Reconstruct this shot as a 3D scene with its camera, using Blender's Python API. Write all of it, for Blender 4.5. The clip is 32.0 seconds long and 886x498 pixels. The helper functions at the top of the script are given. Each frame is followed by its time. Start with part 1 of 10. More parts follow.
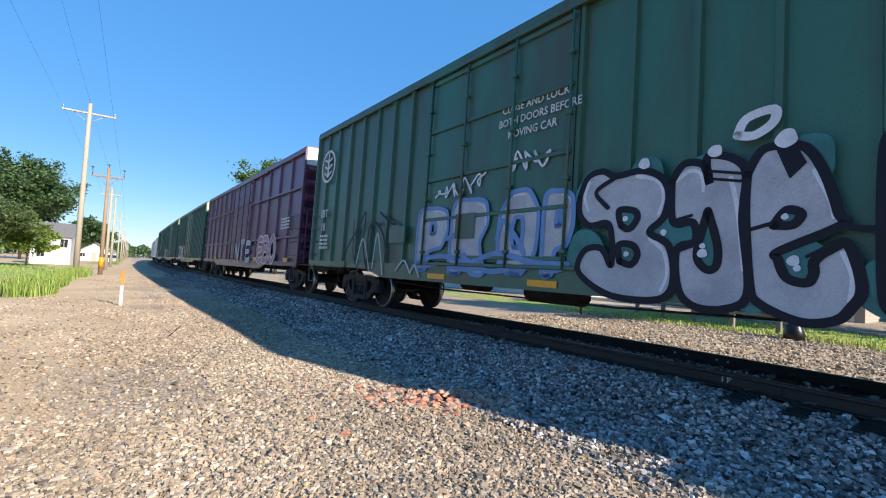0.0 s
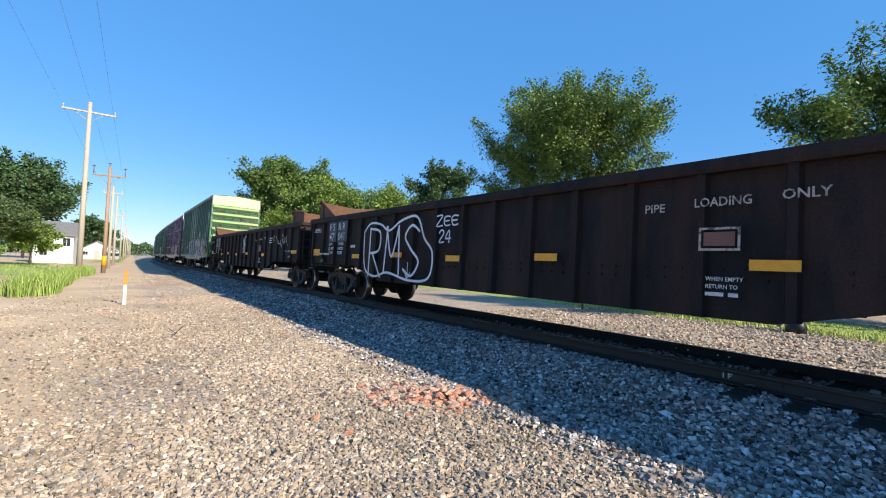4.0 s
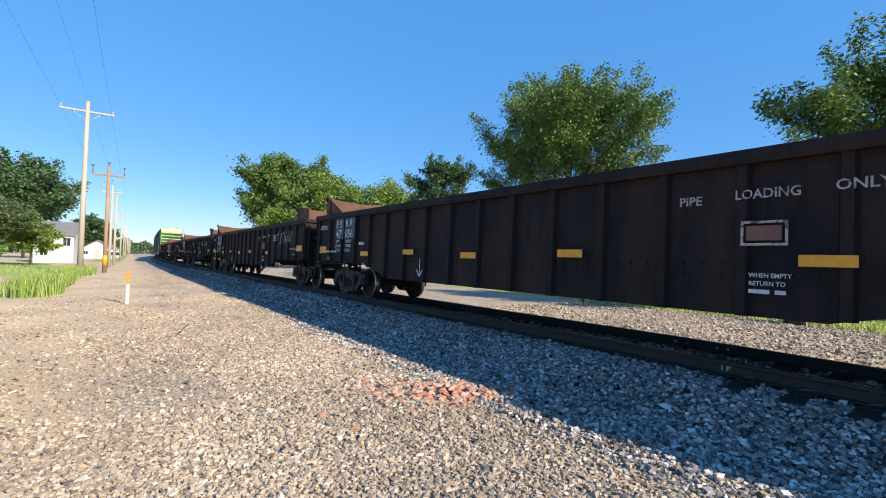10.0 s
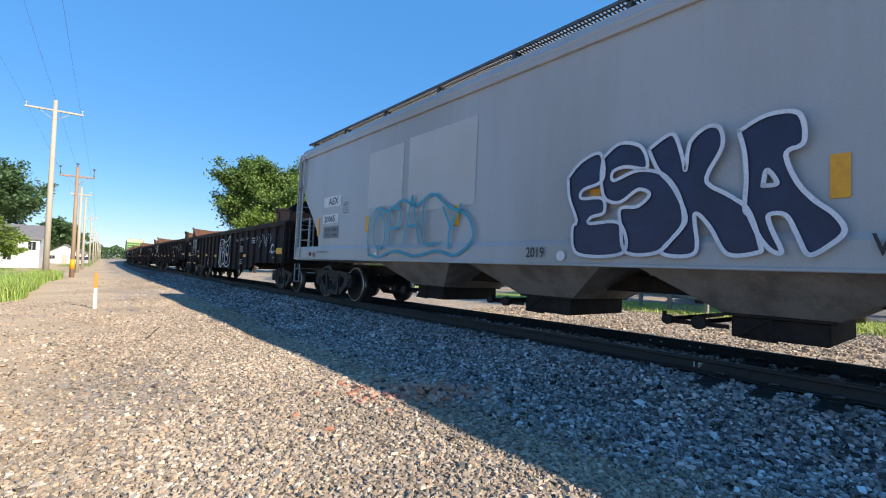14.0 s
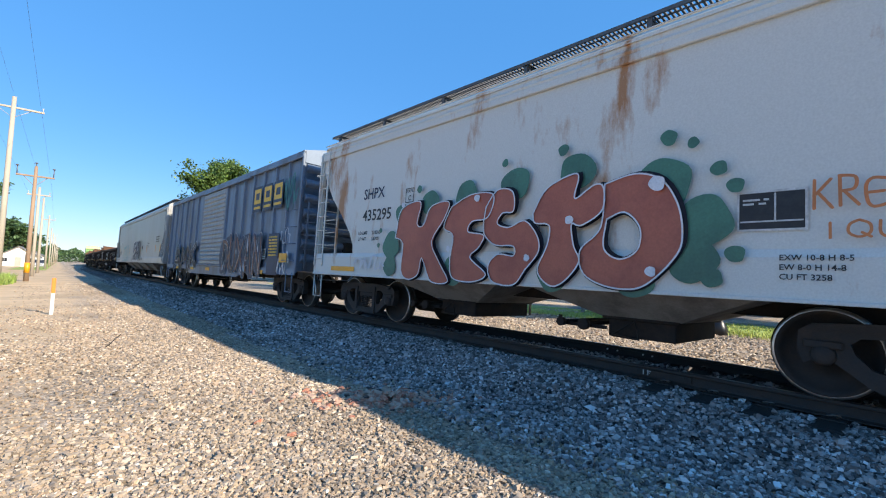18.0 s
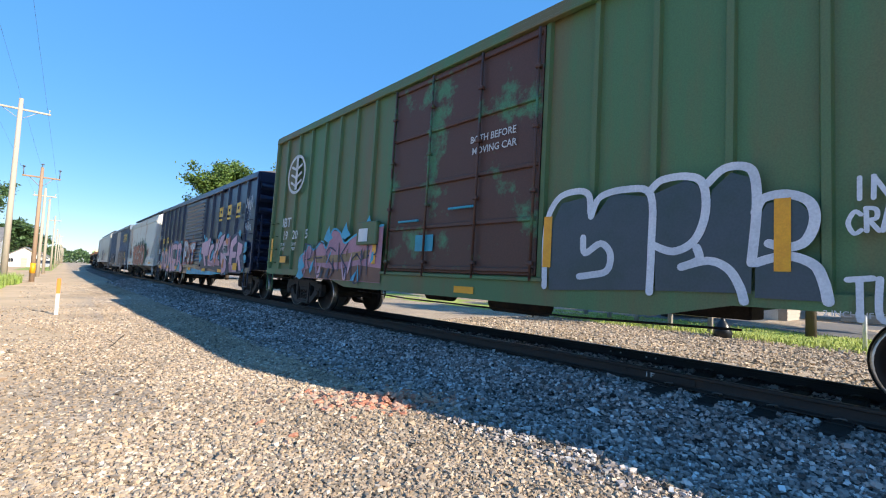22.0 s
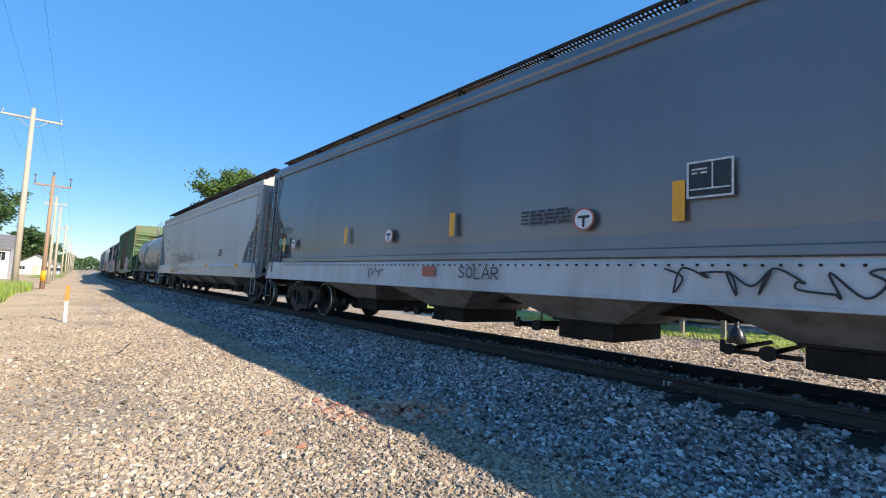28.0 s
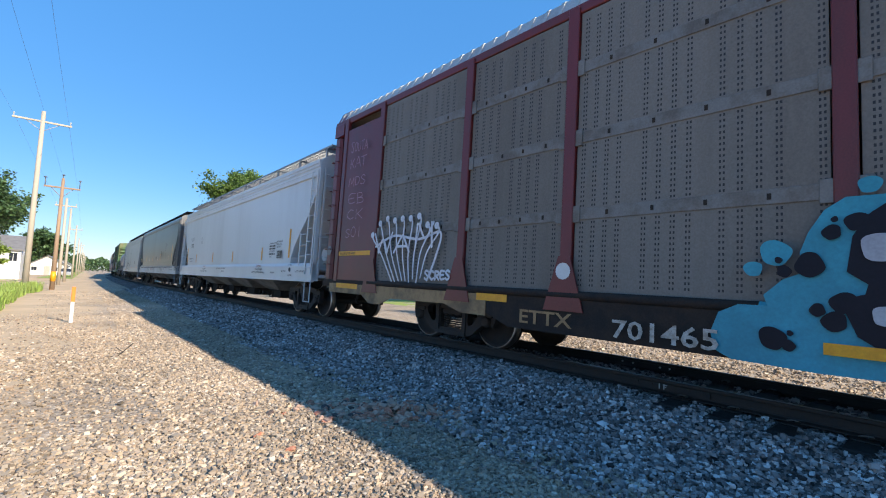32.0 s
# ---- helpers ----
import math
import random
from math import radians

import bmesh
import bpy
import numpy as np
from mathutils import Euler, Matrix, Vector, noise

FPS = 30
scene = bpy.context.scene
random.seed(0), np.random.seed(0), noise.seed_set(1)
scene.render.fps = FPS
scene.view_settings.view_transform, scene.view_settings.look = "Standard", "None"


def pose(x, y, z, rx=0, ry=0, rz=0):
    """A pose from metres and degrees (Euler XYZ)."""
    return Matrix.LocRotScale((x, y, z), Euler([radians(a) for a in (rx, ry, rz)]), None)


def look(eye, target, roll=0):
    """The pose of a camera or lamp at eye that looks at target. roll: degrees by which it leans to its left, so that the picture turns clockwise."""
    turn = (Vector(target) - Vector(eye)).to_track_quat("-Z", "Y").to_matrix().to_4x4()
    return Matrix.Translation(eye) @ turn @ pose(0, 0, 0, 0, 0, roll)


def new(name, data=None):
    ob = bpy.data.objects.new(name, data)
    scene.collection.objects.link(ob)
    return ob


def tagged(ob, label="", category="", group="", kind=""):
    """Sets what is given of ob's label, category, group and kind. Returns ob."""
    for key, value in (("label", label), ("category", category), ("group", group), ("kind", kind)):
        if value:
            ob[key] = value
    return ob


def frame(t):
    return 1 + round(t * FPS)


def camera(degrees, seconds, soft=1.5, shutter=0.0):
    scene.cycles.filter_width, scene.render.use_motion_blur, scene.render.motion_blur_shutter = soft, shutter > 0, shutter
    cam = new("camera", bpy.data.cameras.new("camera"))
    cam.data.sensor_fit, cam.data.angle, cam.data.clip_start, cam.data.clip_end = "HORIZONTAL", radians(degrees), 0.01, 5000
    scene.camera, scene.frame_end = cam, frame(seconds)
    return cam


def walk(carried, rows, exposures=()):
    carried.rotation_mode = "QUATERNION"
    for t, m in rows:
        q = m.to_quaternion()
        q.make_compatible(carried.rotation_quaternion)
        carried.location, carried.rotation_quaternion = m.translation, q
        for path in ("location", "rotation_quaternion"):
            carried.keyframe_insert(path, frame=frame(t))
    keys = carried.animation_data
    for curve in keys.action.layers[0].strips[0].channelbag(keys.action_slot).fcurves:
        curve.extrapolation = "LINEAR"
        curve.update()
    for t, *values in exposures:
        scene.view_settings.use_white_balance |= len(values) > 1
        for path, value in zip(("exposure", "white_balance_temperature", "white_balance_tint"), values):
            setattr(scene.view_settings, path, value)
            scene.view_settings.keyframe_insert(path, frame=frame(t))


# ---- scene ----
# aim(): eye x, y, z in metres, heading to the right of the rails, tilt up and lean to the left in degrees
cam = camera(90.57, 32.0, 1.1)


def aim(x, y, z, heading, tilt, lean):
    h, p = radians(heading), radians(tilt)
    way = Vector((math.sin(h) * math.cos(p), math.cos(h) * math.cos(p), math.sin(p)))
    return look((x, y, z), Vector((x, y, z)) + way * 10, lean)


walk(cam, [
    (0, aim(-5.698, 0.268, 1.052, 35.49, 2.42, 3.08)),
    (0.5, aim(-5.695, 0.280, 1.042, 35.34, 2.58, 3.24)),
    (1, aim(-5.684, 0.284, 1.051, 35.25, 2.53, 3.22)),
    (1.5, aim(-5.679, 0.285, 1.063, 35.25, 2.38, 3.10)),
    (2, aim(-5.689, 0.284, 1.079, 35.32, 2.20, 3.05)),
    (2.5, aim(-5.698, 0.276, 1.088, 35.35, 2.11, 3.04)),
    (3, aim(-5.706, 0.262, 1.095, 35.38, 2.03, 2.96)),
    (3.5, aim(-5.708, 0.253, 1.101, 35.37, 1.89, 2.77)),
    (5.5, aim(-5.706, 0.246, 1.103, 35.19, 1.43, 2.14)),
    (6, aim(-5.712, 0.244, 1.099, 35.18, 1.46, 2.18)),
    (6.5, aim(-5.717, 0.244, 1.096, 35.19, 1.46, 2.19)),
    (7, aim(-5.725, 0.241, 1.100, 35.21, 1.38, 2.12)),
    (7.5, aim(-5.733, 0.231, 1.109, 35.22, 1.28, 2.03)),
    (8, aim(-5.741, 0.225, 1.113, 35.25, 1.24, 2.02)),
    (8.5, aim(-5.752, 0.219, 1.120, 35.29, 1.18, 2.02)),
    (9, aim(-5.756, 0.212, 1.125, 35.31, 1.14, 1.98)),
    (9.5, aim(-5.756, 0.209, 1.130, 35.31, 1.09, 1.89)),
    (10, aim(-5.763, 0.211, 1.132, 35.37, 1.09, 1.88)),
    (10.5, aim(-5.763, 0.213, 1.129, 35.46, 1.08, 1.83)),
    (11, aim(-5.761, 0.216, 1.125, 35.62, 1.07, 1.74)),
    (11.5, aim(-5.754, 0.221, 1.118, 35.84, 1.07, 1.65)),
    (12, aim(-5.749, 0.221, 1.109, 36.14, 1.12, 1.62)),
    (12.5, aim(-5.747, 0.221, 1.098, 36.52, 1.28, 1.69)),
    (13, aim(-5.739, 0.216, 1.085, 36.93, 1.45, 1.75)),
    (13.5, aim(-5.726, 0.209, 1.074, 37.37, 1.62, 1.78)),
    (14, aim(-5.711, 0.201, 1.063, 37.84, 1.78, 1.81)),
    (14.5, aim(-5.701, 0.193, 1.057, 38.19, 1.92, 1.85)),
    (16.5, aim(-5.741, 0.027, 1.098, 40.03, 2.58, 2.35)),
    (17, aim(-5.747, 0.001, 1.102, 40.38, 2.69, 2.41)),
    (17.5, aim(-5.751, -0.022, 1.102, 40.82, 2.87, 2.51)),
    (18, aim(-5.758, -0.038, 1.100, 41.12, 3.00, 2.59)),
    (18.5, aim(-5.761, -0.039, 1.101, 41.23, 3.02, 2.62)),
    (19, aim(-5.764, -0.036, 1.104, 41.20, 2.99, 2.64)),
    (19.5, aim(-5.760, -0.029, 1.102, 41.11, 2.97, 2.66)),
    (20, aim(-5.759, -0.028, 1.102, 41.02, 2.97, 2.67)),
    (20.5, aim(-5.760, -0.035, 1.098, 40.95, 3.08, 2.72)),
    (21, aim(-5.759, -0.043, 1.095, 40.86, 3.16, 2.75)),
    (21.5, aim(-5.754, -0.043, 1.095, 40.78, 3.18, 2.74)),
    (22, aim(-5.746, -0.039, 1.094, 40.69, 3.19, 2.74)),
    (22.5, aim(-5.738, -0.031, 1.091, 40.58, 3.23, 2.78)),
    (23, aim(-5.736, -0.029, 1.092, 40.52, 3.28, 2.77)),
    (23.5, aim(-5.732, -0.013, 1.090, 40.47, 3.34, 2.73)),
    (24, aim(-5.733, 0.002, 1.087, 40.43, 3.44, 2.78)),
    (24.5, aim(-5.736, 0.017, 1.084, 40.39, 3.56, 2.84)),
    (25, aim(-5.735, 0.032, 1.082, 40.34, 3.67, 2.84)),
    (25.5, aim(-5.732, 0.045, 1.084, 40.31, 3.72, 2.82)),
    (27.5, aim(-5.701, 0.092, 1.072, 39.89, 4.05, 2.62)),
    (28, aim(-5.711, 0.078, 1.089, 39.84, 3.97, 2.58)),
    (28.5, aim(-5.725, 0.062, 1.104, 39.80, 3.90, 2.57)),
    (29, aim(-5.692, 0.053, 1.115, 39.63, 3.77, 2.50)),
    (29.5, aim(-5.644, 0.050, 1.115, 39.41, 3.62, 2.35)),
    (30, aim(-5.615, 0.042, 1.117, 39.27, 3.48, 2.25)),
    (30.5, aim(-5.574, 0.029, 1.109, 39.10, 3.50, 2.27)),
    (31, aim(-5.551, 0.010, 1.114, 38.97, 3.59, 2.32)),
    (31.5, aim(-5.554, -0.012, 1.121, 38.92, 3.75, 2.45)),
    (32, aim(-5.583, -0.027, 1.120, 38.95, 3.99, 2.59)),
], [(0, 0.84), (13, 0.84), (15, 0.85), (18, 0.92), (20, 0.94), (21.2, 1.04), (22.3, 1.04), (24, 0.92), (32, 0.89)])

# ---- light ----
SUN_WAY = Vector((0.57, -1.7, 1.0)).normalized()
world = bpy.data.worlds.new("sky")
scene.world = world
world.use_nodes = True
wn = world.node_tree.nodes
wn.clear()
sky = wn.new("ShaderNodeTexSky")
sky.sky_type, sky.sun_disc = "NISHITA", False
sky.sun_elevation = math.asin(SUN_WAY.z)
sky.sun_rotation = math.atan2(SUN_WAY.x, SUN_WAY.y)
sky.air_density, sky.dust_density, sky.ozone_density = 1.0, 0.0, 2.0
back = wn.new("ShaderNodeBackground")
back.inputs["Strength"].default_value = 0.126
wout = wn.new("ShaderNodeOutputWorld")
deep = wn.new("ShaderNodeHueSaturation")
deep.inputs["Saturation"].default_value = 1.25
# a clear summer sky is a deeper, more even blue away from the sun
blue = wn.new("ShaderNodeMix")
blue.data_type = "RGBA"
blue.inputs[0].default_value = 0.7
blue.inputs[7].default_value = (0.42, 1.62, 3.9, 1)
world.node_tree.links.new(sky.outputs[0], deep.inputs["Color"])
world.node_tree.links.new(deep.outputs[0], blue.inputs[6])
world.node_tree.links.new(blue.outputs[2], back.inputs[0])
world.node_tree.links.new(back.outputs[0], wout.inputs[0])
sun_data = bpy.data.lights.new("sun", "SUN")
sun_data.energy, sun_data.angle, sun_data.color = 4.6, radians(0.5), (1.0, 0.89, 0.73)
sun = new("sun", sun_data)
sun.matrix_world = look(SUN_WAY * 200, (0, 0, 0))

# ---- tools ----
from mathutils import geometry


class Shape:
    """Gathers vertices and faces of one mesh."""

    def __init__(self):
        self.v, self.f, self.smooth = [], [], []

    def add(self, verts, faces, smooth=False):
        n = len(self.v)
        self.v += [tuple(p) for p in verts]
        self.f += [tuple(n + i for i in q) for q in faces]
        self.smooth += [smooth] * len(faces)
        return self

    def box(self, x0, x1, y0, y1, z0, z1, c=0.0):
        if c <= 0:
            v = [(x, y, z) for x in (x0, x1) for y in (y0, y1) for z in (z0, z1)]
            return self.add(v, [(0, 1, 3, 2), (4, 6, 7, 5), (0, 4, 5, 1), (2, 3, 7, 6), (0, 2, 6, 4), (1, 5, 7, 3)])
        c = min(c, (x1 - x0) / 3, (y1 - y0) / 3, (z1 - z0) / 3)
        X, Y, Z = (x0, x1), (y0, y1), (z0, z1)
        v, ix = [], {}
        for i in (0, 1):
            for j in (0, 1):
                for k in (0, 1):
                    for a in range(3):
                        p = [X[i], Y[j], Z[k]]
                        for b in range(3):
                            if b != a:
                                p[b] += c if (i, j, k)[b] == 0 else -c
                        ix[i, j, k, a] = len(v)
                        v.append(p)
        f = []
        for a in range(3):
            b, d = (a + 1) % 3, (a + 2) % 3
            for s in (0, 1):
                q = []
                for t, u in ((0, 0), (1, 0), (1, 1), (0, 1)):
                    key = [0, 0, 0]
                    key[a], key[b], key[d] = s, t, u
                    q.append(ix[(*key, a)])
                f.append(q if s else q[::-1])
            for t in (0, 1):
                for u in (0, 1):
                    lo, hi = [0, 0, 0], [0, 0, 0]
                    lo[a], hi[a] = 0, 1
                    lo[b] = hi[b] = t
                    lo[d] = hi[d] = u
                    q = [ix[(*lo, b)], ix[(*hi, b)], ix[(*hi, d)], ix[(*lo, d)]]
                    f.append(q if t == u else q[::-1])
        for i in (0, 1):
            for j in (0, 1):
                for k in (0, 1):
                    q = [ix[i, j, k, 0], ix[i, j, k, 1], ix[i, j, k, 2]]
                    f.append(q if (i + j + k) % 2 else q[::-1])
        return self.add(v, f)

    def prism(self, outline, axis, a, b):
        """A closed outline of 2D points drawn out along an axis from a to b. x: (y, z), y: (x, z), z: (x, y)."""
        n = len(outline)
        put = {"x": lambda p, s: (s, p[0], p[1]), "y": lambda p, s: (p[0], s, p[1]), "z": lambda p, s: (p[0], p[1], s)}[axis]
        v = [put(p, a) for p in outline] + [put(p, b) for p in outline]
        return self.add(v, [(i, (i + 1) % n, n + (i + 1) % n, n + i) for i in range(n)] + [tuple(range(n))[::-1], tuple(range(n, 2 * n))])

    def cast(self, outer, holes, a, b):
        """A plate in the (y, z) plane from x = a to x = b, with openings right through it."""
        loops = [outer] + holes
        tri = geometry.tessellate_polygon([[Vector((p[0], p[1], 0)) for p in lp] for lp in loops])
        flat = [p for lp in loops for p in lp]
        n = len(flat)
        v = [(a, p[0], p[1]) for p in flat] + [(b, p[0], p[1]) for p in flat]
        f = [tuple(q) for q in tri] + [tuple(n + i for i in q[::-1]) for q in tri]
        k = 0
        for lp in loops:
            m = len(lp)
            f += [(k + i, k + (i + 1) % m, n + k + (i + 1) % m, n + k + i) for i in range(m)]
            k += m
        return self.add(v, f)

    def rod(self, p, q, r, r2=None, n=8, caps=True, smooth=True):
        p, q = Vector(p), Vector(q)
        r2 = r if r2 is None else r2
        m = (q - p).to_track_quat("Z", "Y").to_matrix()
        v = []
        for c, rad in ((p, r), (q, r2)):
            for i in range(n):
                a = 2 * math.pi * i / n
                v.append(c + m @ Vector((rad * math.cos(a), rad * math.sin(a), 0)))
        self.add(v, [(i, (i + 1) % n, n + (i + 1) % n, n + i) for i in range(n)], smooth)
        if caps:
            k = len(self.v) - 2 * n
            self.f += [tuple(range(k, k + n))[::-1], tuple(range(k + n, k + 2 * n))]
            self.smooth += [False, False]
        return self

    def pipe(self, points, r, n=6):
        """A bent round bar in one piece through all the points."""
        pts = [Vector(p) for p in points]
        v = []
        for i, p in enumerate(pts):
            d = (pts[min(i + 1, len(pts) - 1)] - p).normalized() + (p - pts[max(i - 1, 0)]).normalized()
            if d.length < 1e-4:
                d = pts[min(i + 1, len(pts) - 1)] - p
            m = d.to_track_quat("Z", "Y").to_matrix()
            if i:
                # keep the rings from twisting against each other
                q = m.inverted() @ Vector(v[-n] - pts[i - 1])
                turn = math.atan2(q.y, q.x)
            else:
                turn = 0.0
            v += [p + m @ Vector((r * math.cos(turn + 2 * math.pi * k / n), r * math.sin(turn + 2 * math.pi * k / n), 0)) for k in range(n)]
        f = [(i * n + k, i * n + (k + 1) % n, (i + 1) * n + (k + 1) % n, (i + 1) * n + k) for i in range(len(pts) - 1) for k in range(n)]
        f += [tuple(range(n))[::-1], tuple(range(len(v) - n, len(v)))]
        return self.add(v, f, True)

    def lathe(self, profile, axis_y=(0, 0), n=24, caps=True):
        """Turns (distance along x, radius) pairs round the x axis through (y, z) = axis_y."""
        v = []
        for d, r in profile:
            for i in range(n):
                a = 2 * math.pi * i / n
                v.append((d, axis_y[0] + r * math.cos(a), axis_y[1] + r * math.sin(a)))
        f = []
        for k in range(len(profile) - 1):
            f += [(k * n + i, k * n + (i + 1) % n, (k + 1) * n + (i + 1) % n, (k + 1) * n + i) for i in range(n)]
        self.add(v, f, True)
        if not caps:
            return self
        k = len(self.v) - len(v)
        self.f += [tuple(range(k, k + n))[::-1], tuple(range(k + len(v) - n, k + len(v)))]
        self.smooth += [False, False]
        return self

    def mesh(self, name, material):
        me = bpy.data.meshes.new(name)
        me.from_pydata(self.v, [], self.f)
        me.polygons.foreach_set("use_smooth", self.smooth)
        bm = bmesh.new()
        bm.from_mesh(me)
        bmesh.ops.recalc_face_normals(bm, faces=bm.faces)
        bm.to_mesh(me)
        bm.free()
        me.materials.append(material)
        return me


def swarm(name, centres, base, faces, material, turn=None, smooth=False):
    """One mesh of many small pieces: base is (n, k, 3), the corners of each piece about its centre."""
    n, k = base.shape[:2]
    pts = (base + centres[:, None, :]).reshape(-1, 3).astype(np.float32)
    fa = np.array(faces)
    idx = (fa[None] + (np.arange(n) * k)[:, None, None]).reshape(-1).astype(np.int32)
    me = bpy.data.meshes.new(name)
    me.vertices.add(len(pts))
    me.vertices.foreach_set("co", pts.ravel())
    me.loops.add(len(idx))
    me.loops.foreach_set("vertex_index", idx)
    m = n * len(fa)
    me.polygons.add(m)
    me.polygons.foreach_set("loop_start", np.arange(m, dtype=np.int32) * fa.shape[1])
    me.update(calc_edges=True)
    if not smooth:
        me.shade_flat()
    me.materials.append(material)
    return me


def part(name, shape, material, parent=None, label="", at=None):
    me = shape if isinstance(shape, bpy.types.Mesh) else shape.mesh(name, material)
    ob = new(name, me)
    if parent is not None:
        ob.parent = parent
    if at is not None:
        ob.matrix_basis = at
    if label:
        tagged(ob, label)
    return ob


def thing(name, at, label, category, group="", kind=""):
    ob = new(name)
    ob.empty_display_size = 0.2
    ob.matrix_basis = at
    return tagged(ob, label, category, group, kind)


# ---- materials ----
def material(name, colour, rough=0.6, metal=0.0, second=None, scale=3.0, mix=0.5, grain=40.0, bump=0.1, depth=0.004, streak=0.0, spread=0.15, stops=(0.42, 0.62), island=0.0):
    """A surface of one colour with patches of a second one, fine grain, and relief. streak stretches the patches downwards."""
    m = bpy.data.materials.new(name)
    m.use_nodes = True
    nt = m.node_tree
    n, link = nt.nodes, nt.links.new
    bsdf = n["Principled BSDF"]
    bsdf.inputs["Roughness"].default_value, bsdf.inputs["Metallic"].default_value = rough, metal
    co = n.new("ShaderNodeTexCoord")
    mp = n.new("ShaderNodeMapping")
    mp.inputs["Scale"].default_value = (1, 1, 1.0 / (1.0 + streak))
    link(co.outputs["Object"], mp.inputs[0])
    big = n.new("ShaderNodeTexNoise")
    big.inputs["Scale"].default_value, big.inputs["Detail"].default_value, big.inputs["Roughness"].default_value = scale, 8, 0.65
    link(mp.outputs[0], big.inputs["Vector"])
    ramp = n.new("ShaderNodeValToRGB")
    ramp.color_ramp.elements[0].position, ramp.color_ramp.elements[1].position = stops
    link(big.outputs[0], ramp.inputs[0])
    one = n.new("ShaderNodeMix")
    one.data_type = "RGBA"
    second = second or tuple(0.6 * c for c in colour)
    one.inputs[6].default_value, one.inputs[7].default_value = (*colour, 1), (*second, 1)
    fac = n.new("ShaderNodeMath")
    fac.operation = "MULTIPLY"
    fac.inputs[1].default_value = mix
    link(ramp.outputs[0], fac.inputs[0])
    link(fac.outputs[0], one.inputs[0])
    fine = n.new("ShaderNodeTexNoise")
    fine.inputs["Scale"].default_value, fine.inputs["Detail"].default_value = grain, 4
    link(co.outputs["Object"], fine.inputs["Vector"])
    rng = n.new("ShaderNodeMapRange")
    rng.inputs[1].default_value, rng.inputs[2].default_value = 0.25, 0.75
    rng.inputs[3].default_value, rng.inputs[4].default_value = 1 - spread, 1 + spread
    link(fine.outputs[0], rng.inputs[0])
    hsv = n.new("ShaderNodeHueSaturation")
    link(one.outputs[2], hsv.inputs["Color"])
    if island > 0:
        geo = n.new("ShaderNodeNewGeometry")
        r2 = n.new("ShaderNodeMapRange")
        r2.inputs[3].default_value, r2.inputs[4].default_value = 1 - island, 1 + island
        link(geo.outputs["Random Per Island"], r2.inputs[0])
        mu = n.new("ShaderNodeMath")
        mu.operation = "MULTIPLY"
        link(rng.outputs[0], mu.inputs[0])
        link(r2.outputs[0], mu.inputs[1])
        link(mu.outputs[0], hsv.inputs["Value"])
    else:
        link(rng.outputs[0], hsv.inputs["Value"])
    link(hsv.outputs[0], bsdf.inputs["Base Color"])
    if bump > 0:
        bp = n.new("ShaderNodeBump")
        bp.inputs["Strength"].default_value, bp.inputs["Distance"].default_value = bump, depth
        link(fine.outputs[0], bp.inputs["Height"])
        link(bp.outputs[0], bsdf.inputs["Normal"])
    return m


# ---- the plan ----
# The near rail's head passes x = 0, z = 0 beside the camera; y runs along the rails, the way the train goes. The line lies in a
# wide curve to the right, so its near rail is raised and the cars lean, and the land falls away gently ahead.
GAUGE = 1.505
LEAN = 1.3


def line_x(s):
    return -0.035 * (s - 6) + 0.00025 * (s - 6) ** 2


def line_turn(s):
    """Degrees by which the line has turned to the left of y."""
    return -math.degrees(math.atan(-0.035 + 0.0005 * (s - 6)))


def dip(y):
    return -0.009 * max(0.0, y - 4)


def travel(t):
    """Metres that the train has gone at t seconds; it slows a little between 16 and 20 s."""
    if t <= 16:
        return 0.14 + 8.83 * t
    if t <= 20:
        return 141.42 + 8.83 * (t - 16) - 0.0475 * (t - 16) ** 2
    return 175.98 + 8.45 * (t - 20)


def ground_z(x, y):
    """Height of the ground: the bed of the track and the flat gravel beside it."""
    a = abs(x - line_x(y) - GAUGE / 2)
    if a < 1.25:
        z = -0.215
    elif a < 2.5:
        k = (a - 1.25) / 1.25
        z = -0.215 - 0.27 * k * k * (3 - 2 * k)
    else:
        z = -0.485 - 0.015 * min(1, (a - 2.5) / 2)
    if a > 2.2:
        z += 0.03 * min(1, a - 2.2) * noise.noise((x * 0.45, y * 0.45, 0))
    return z + dip(y)


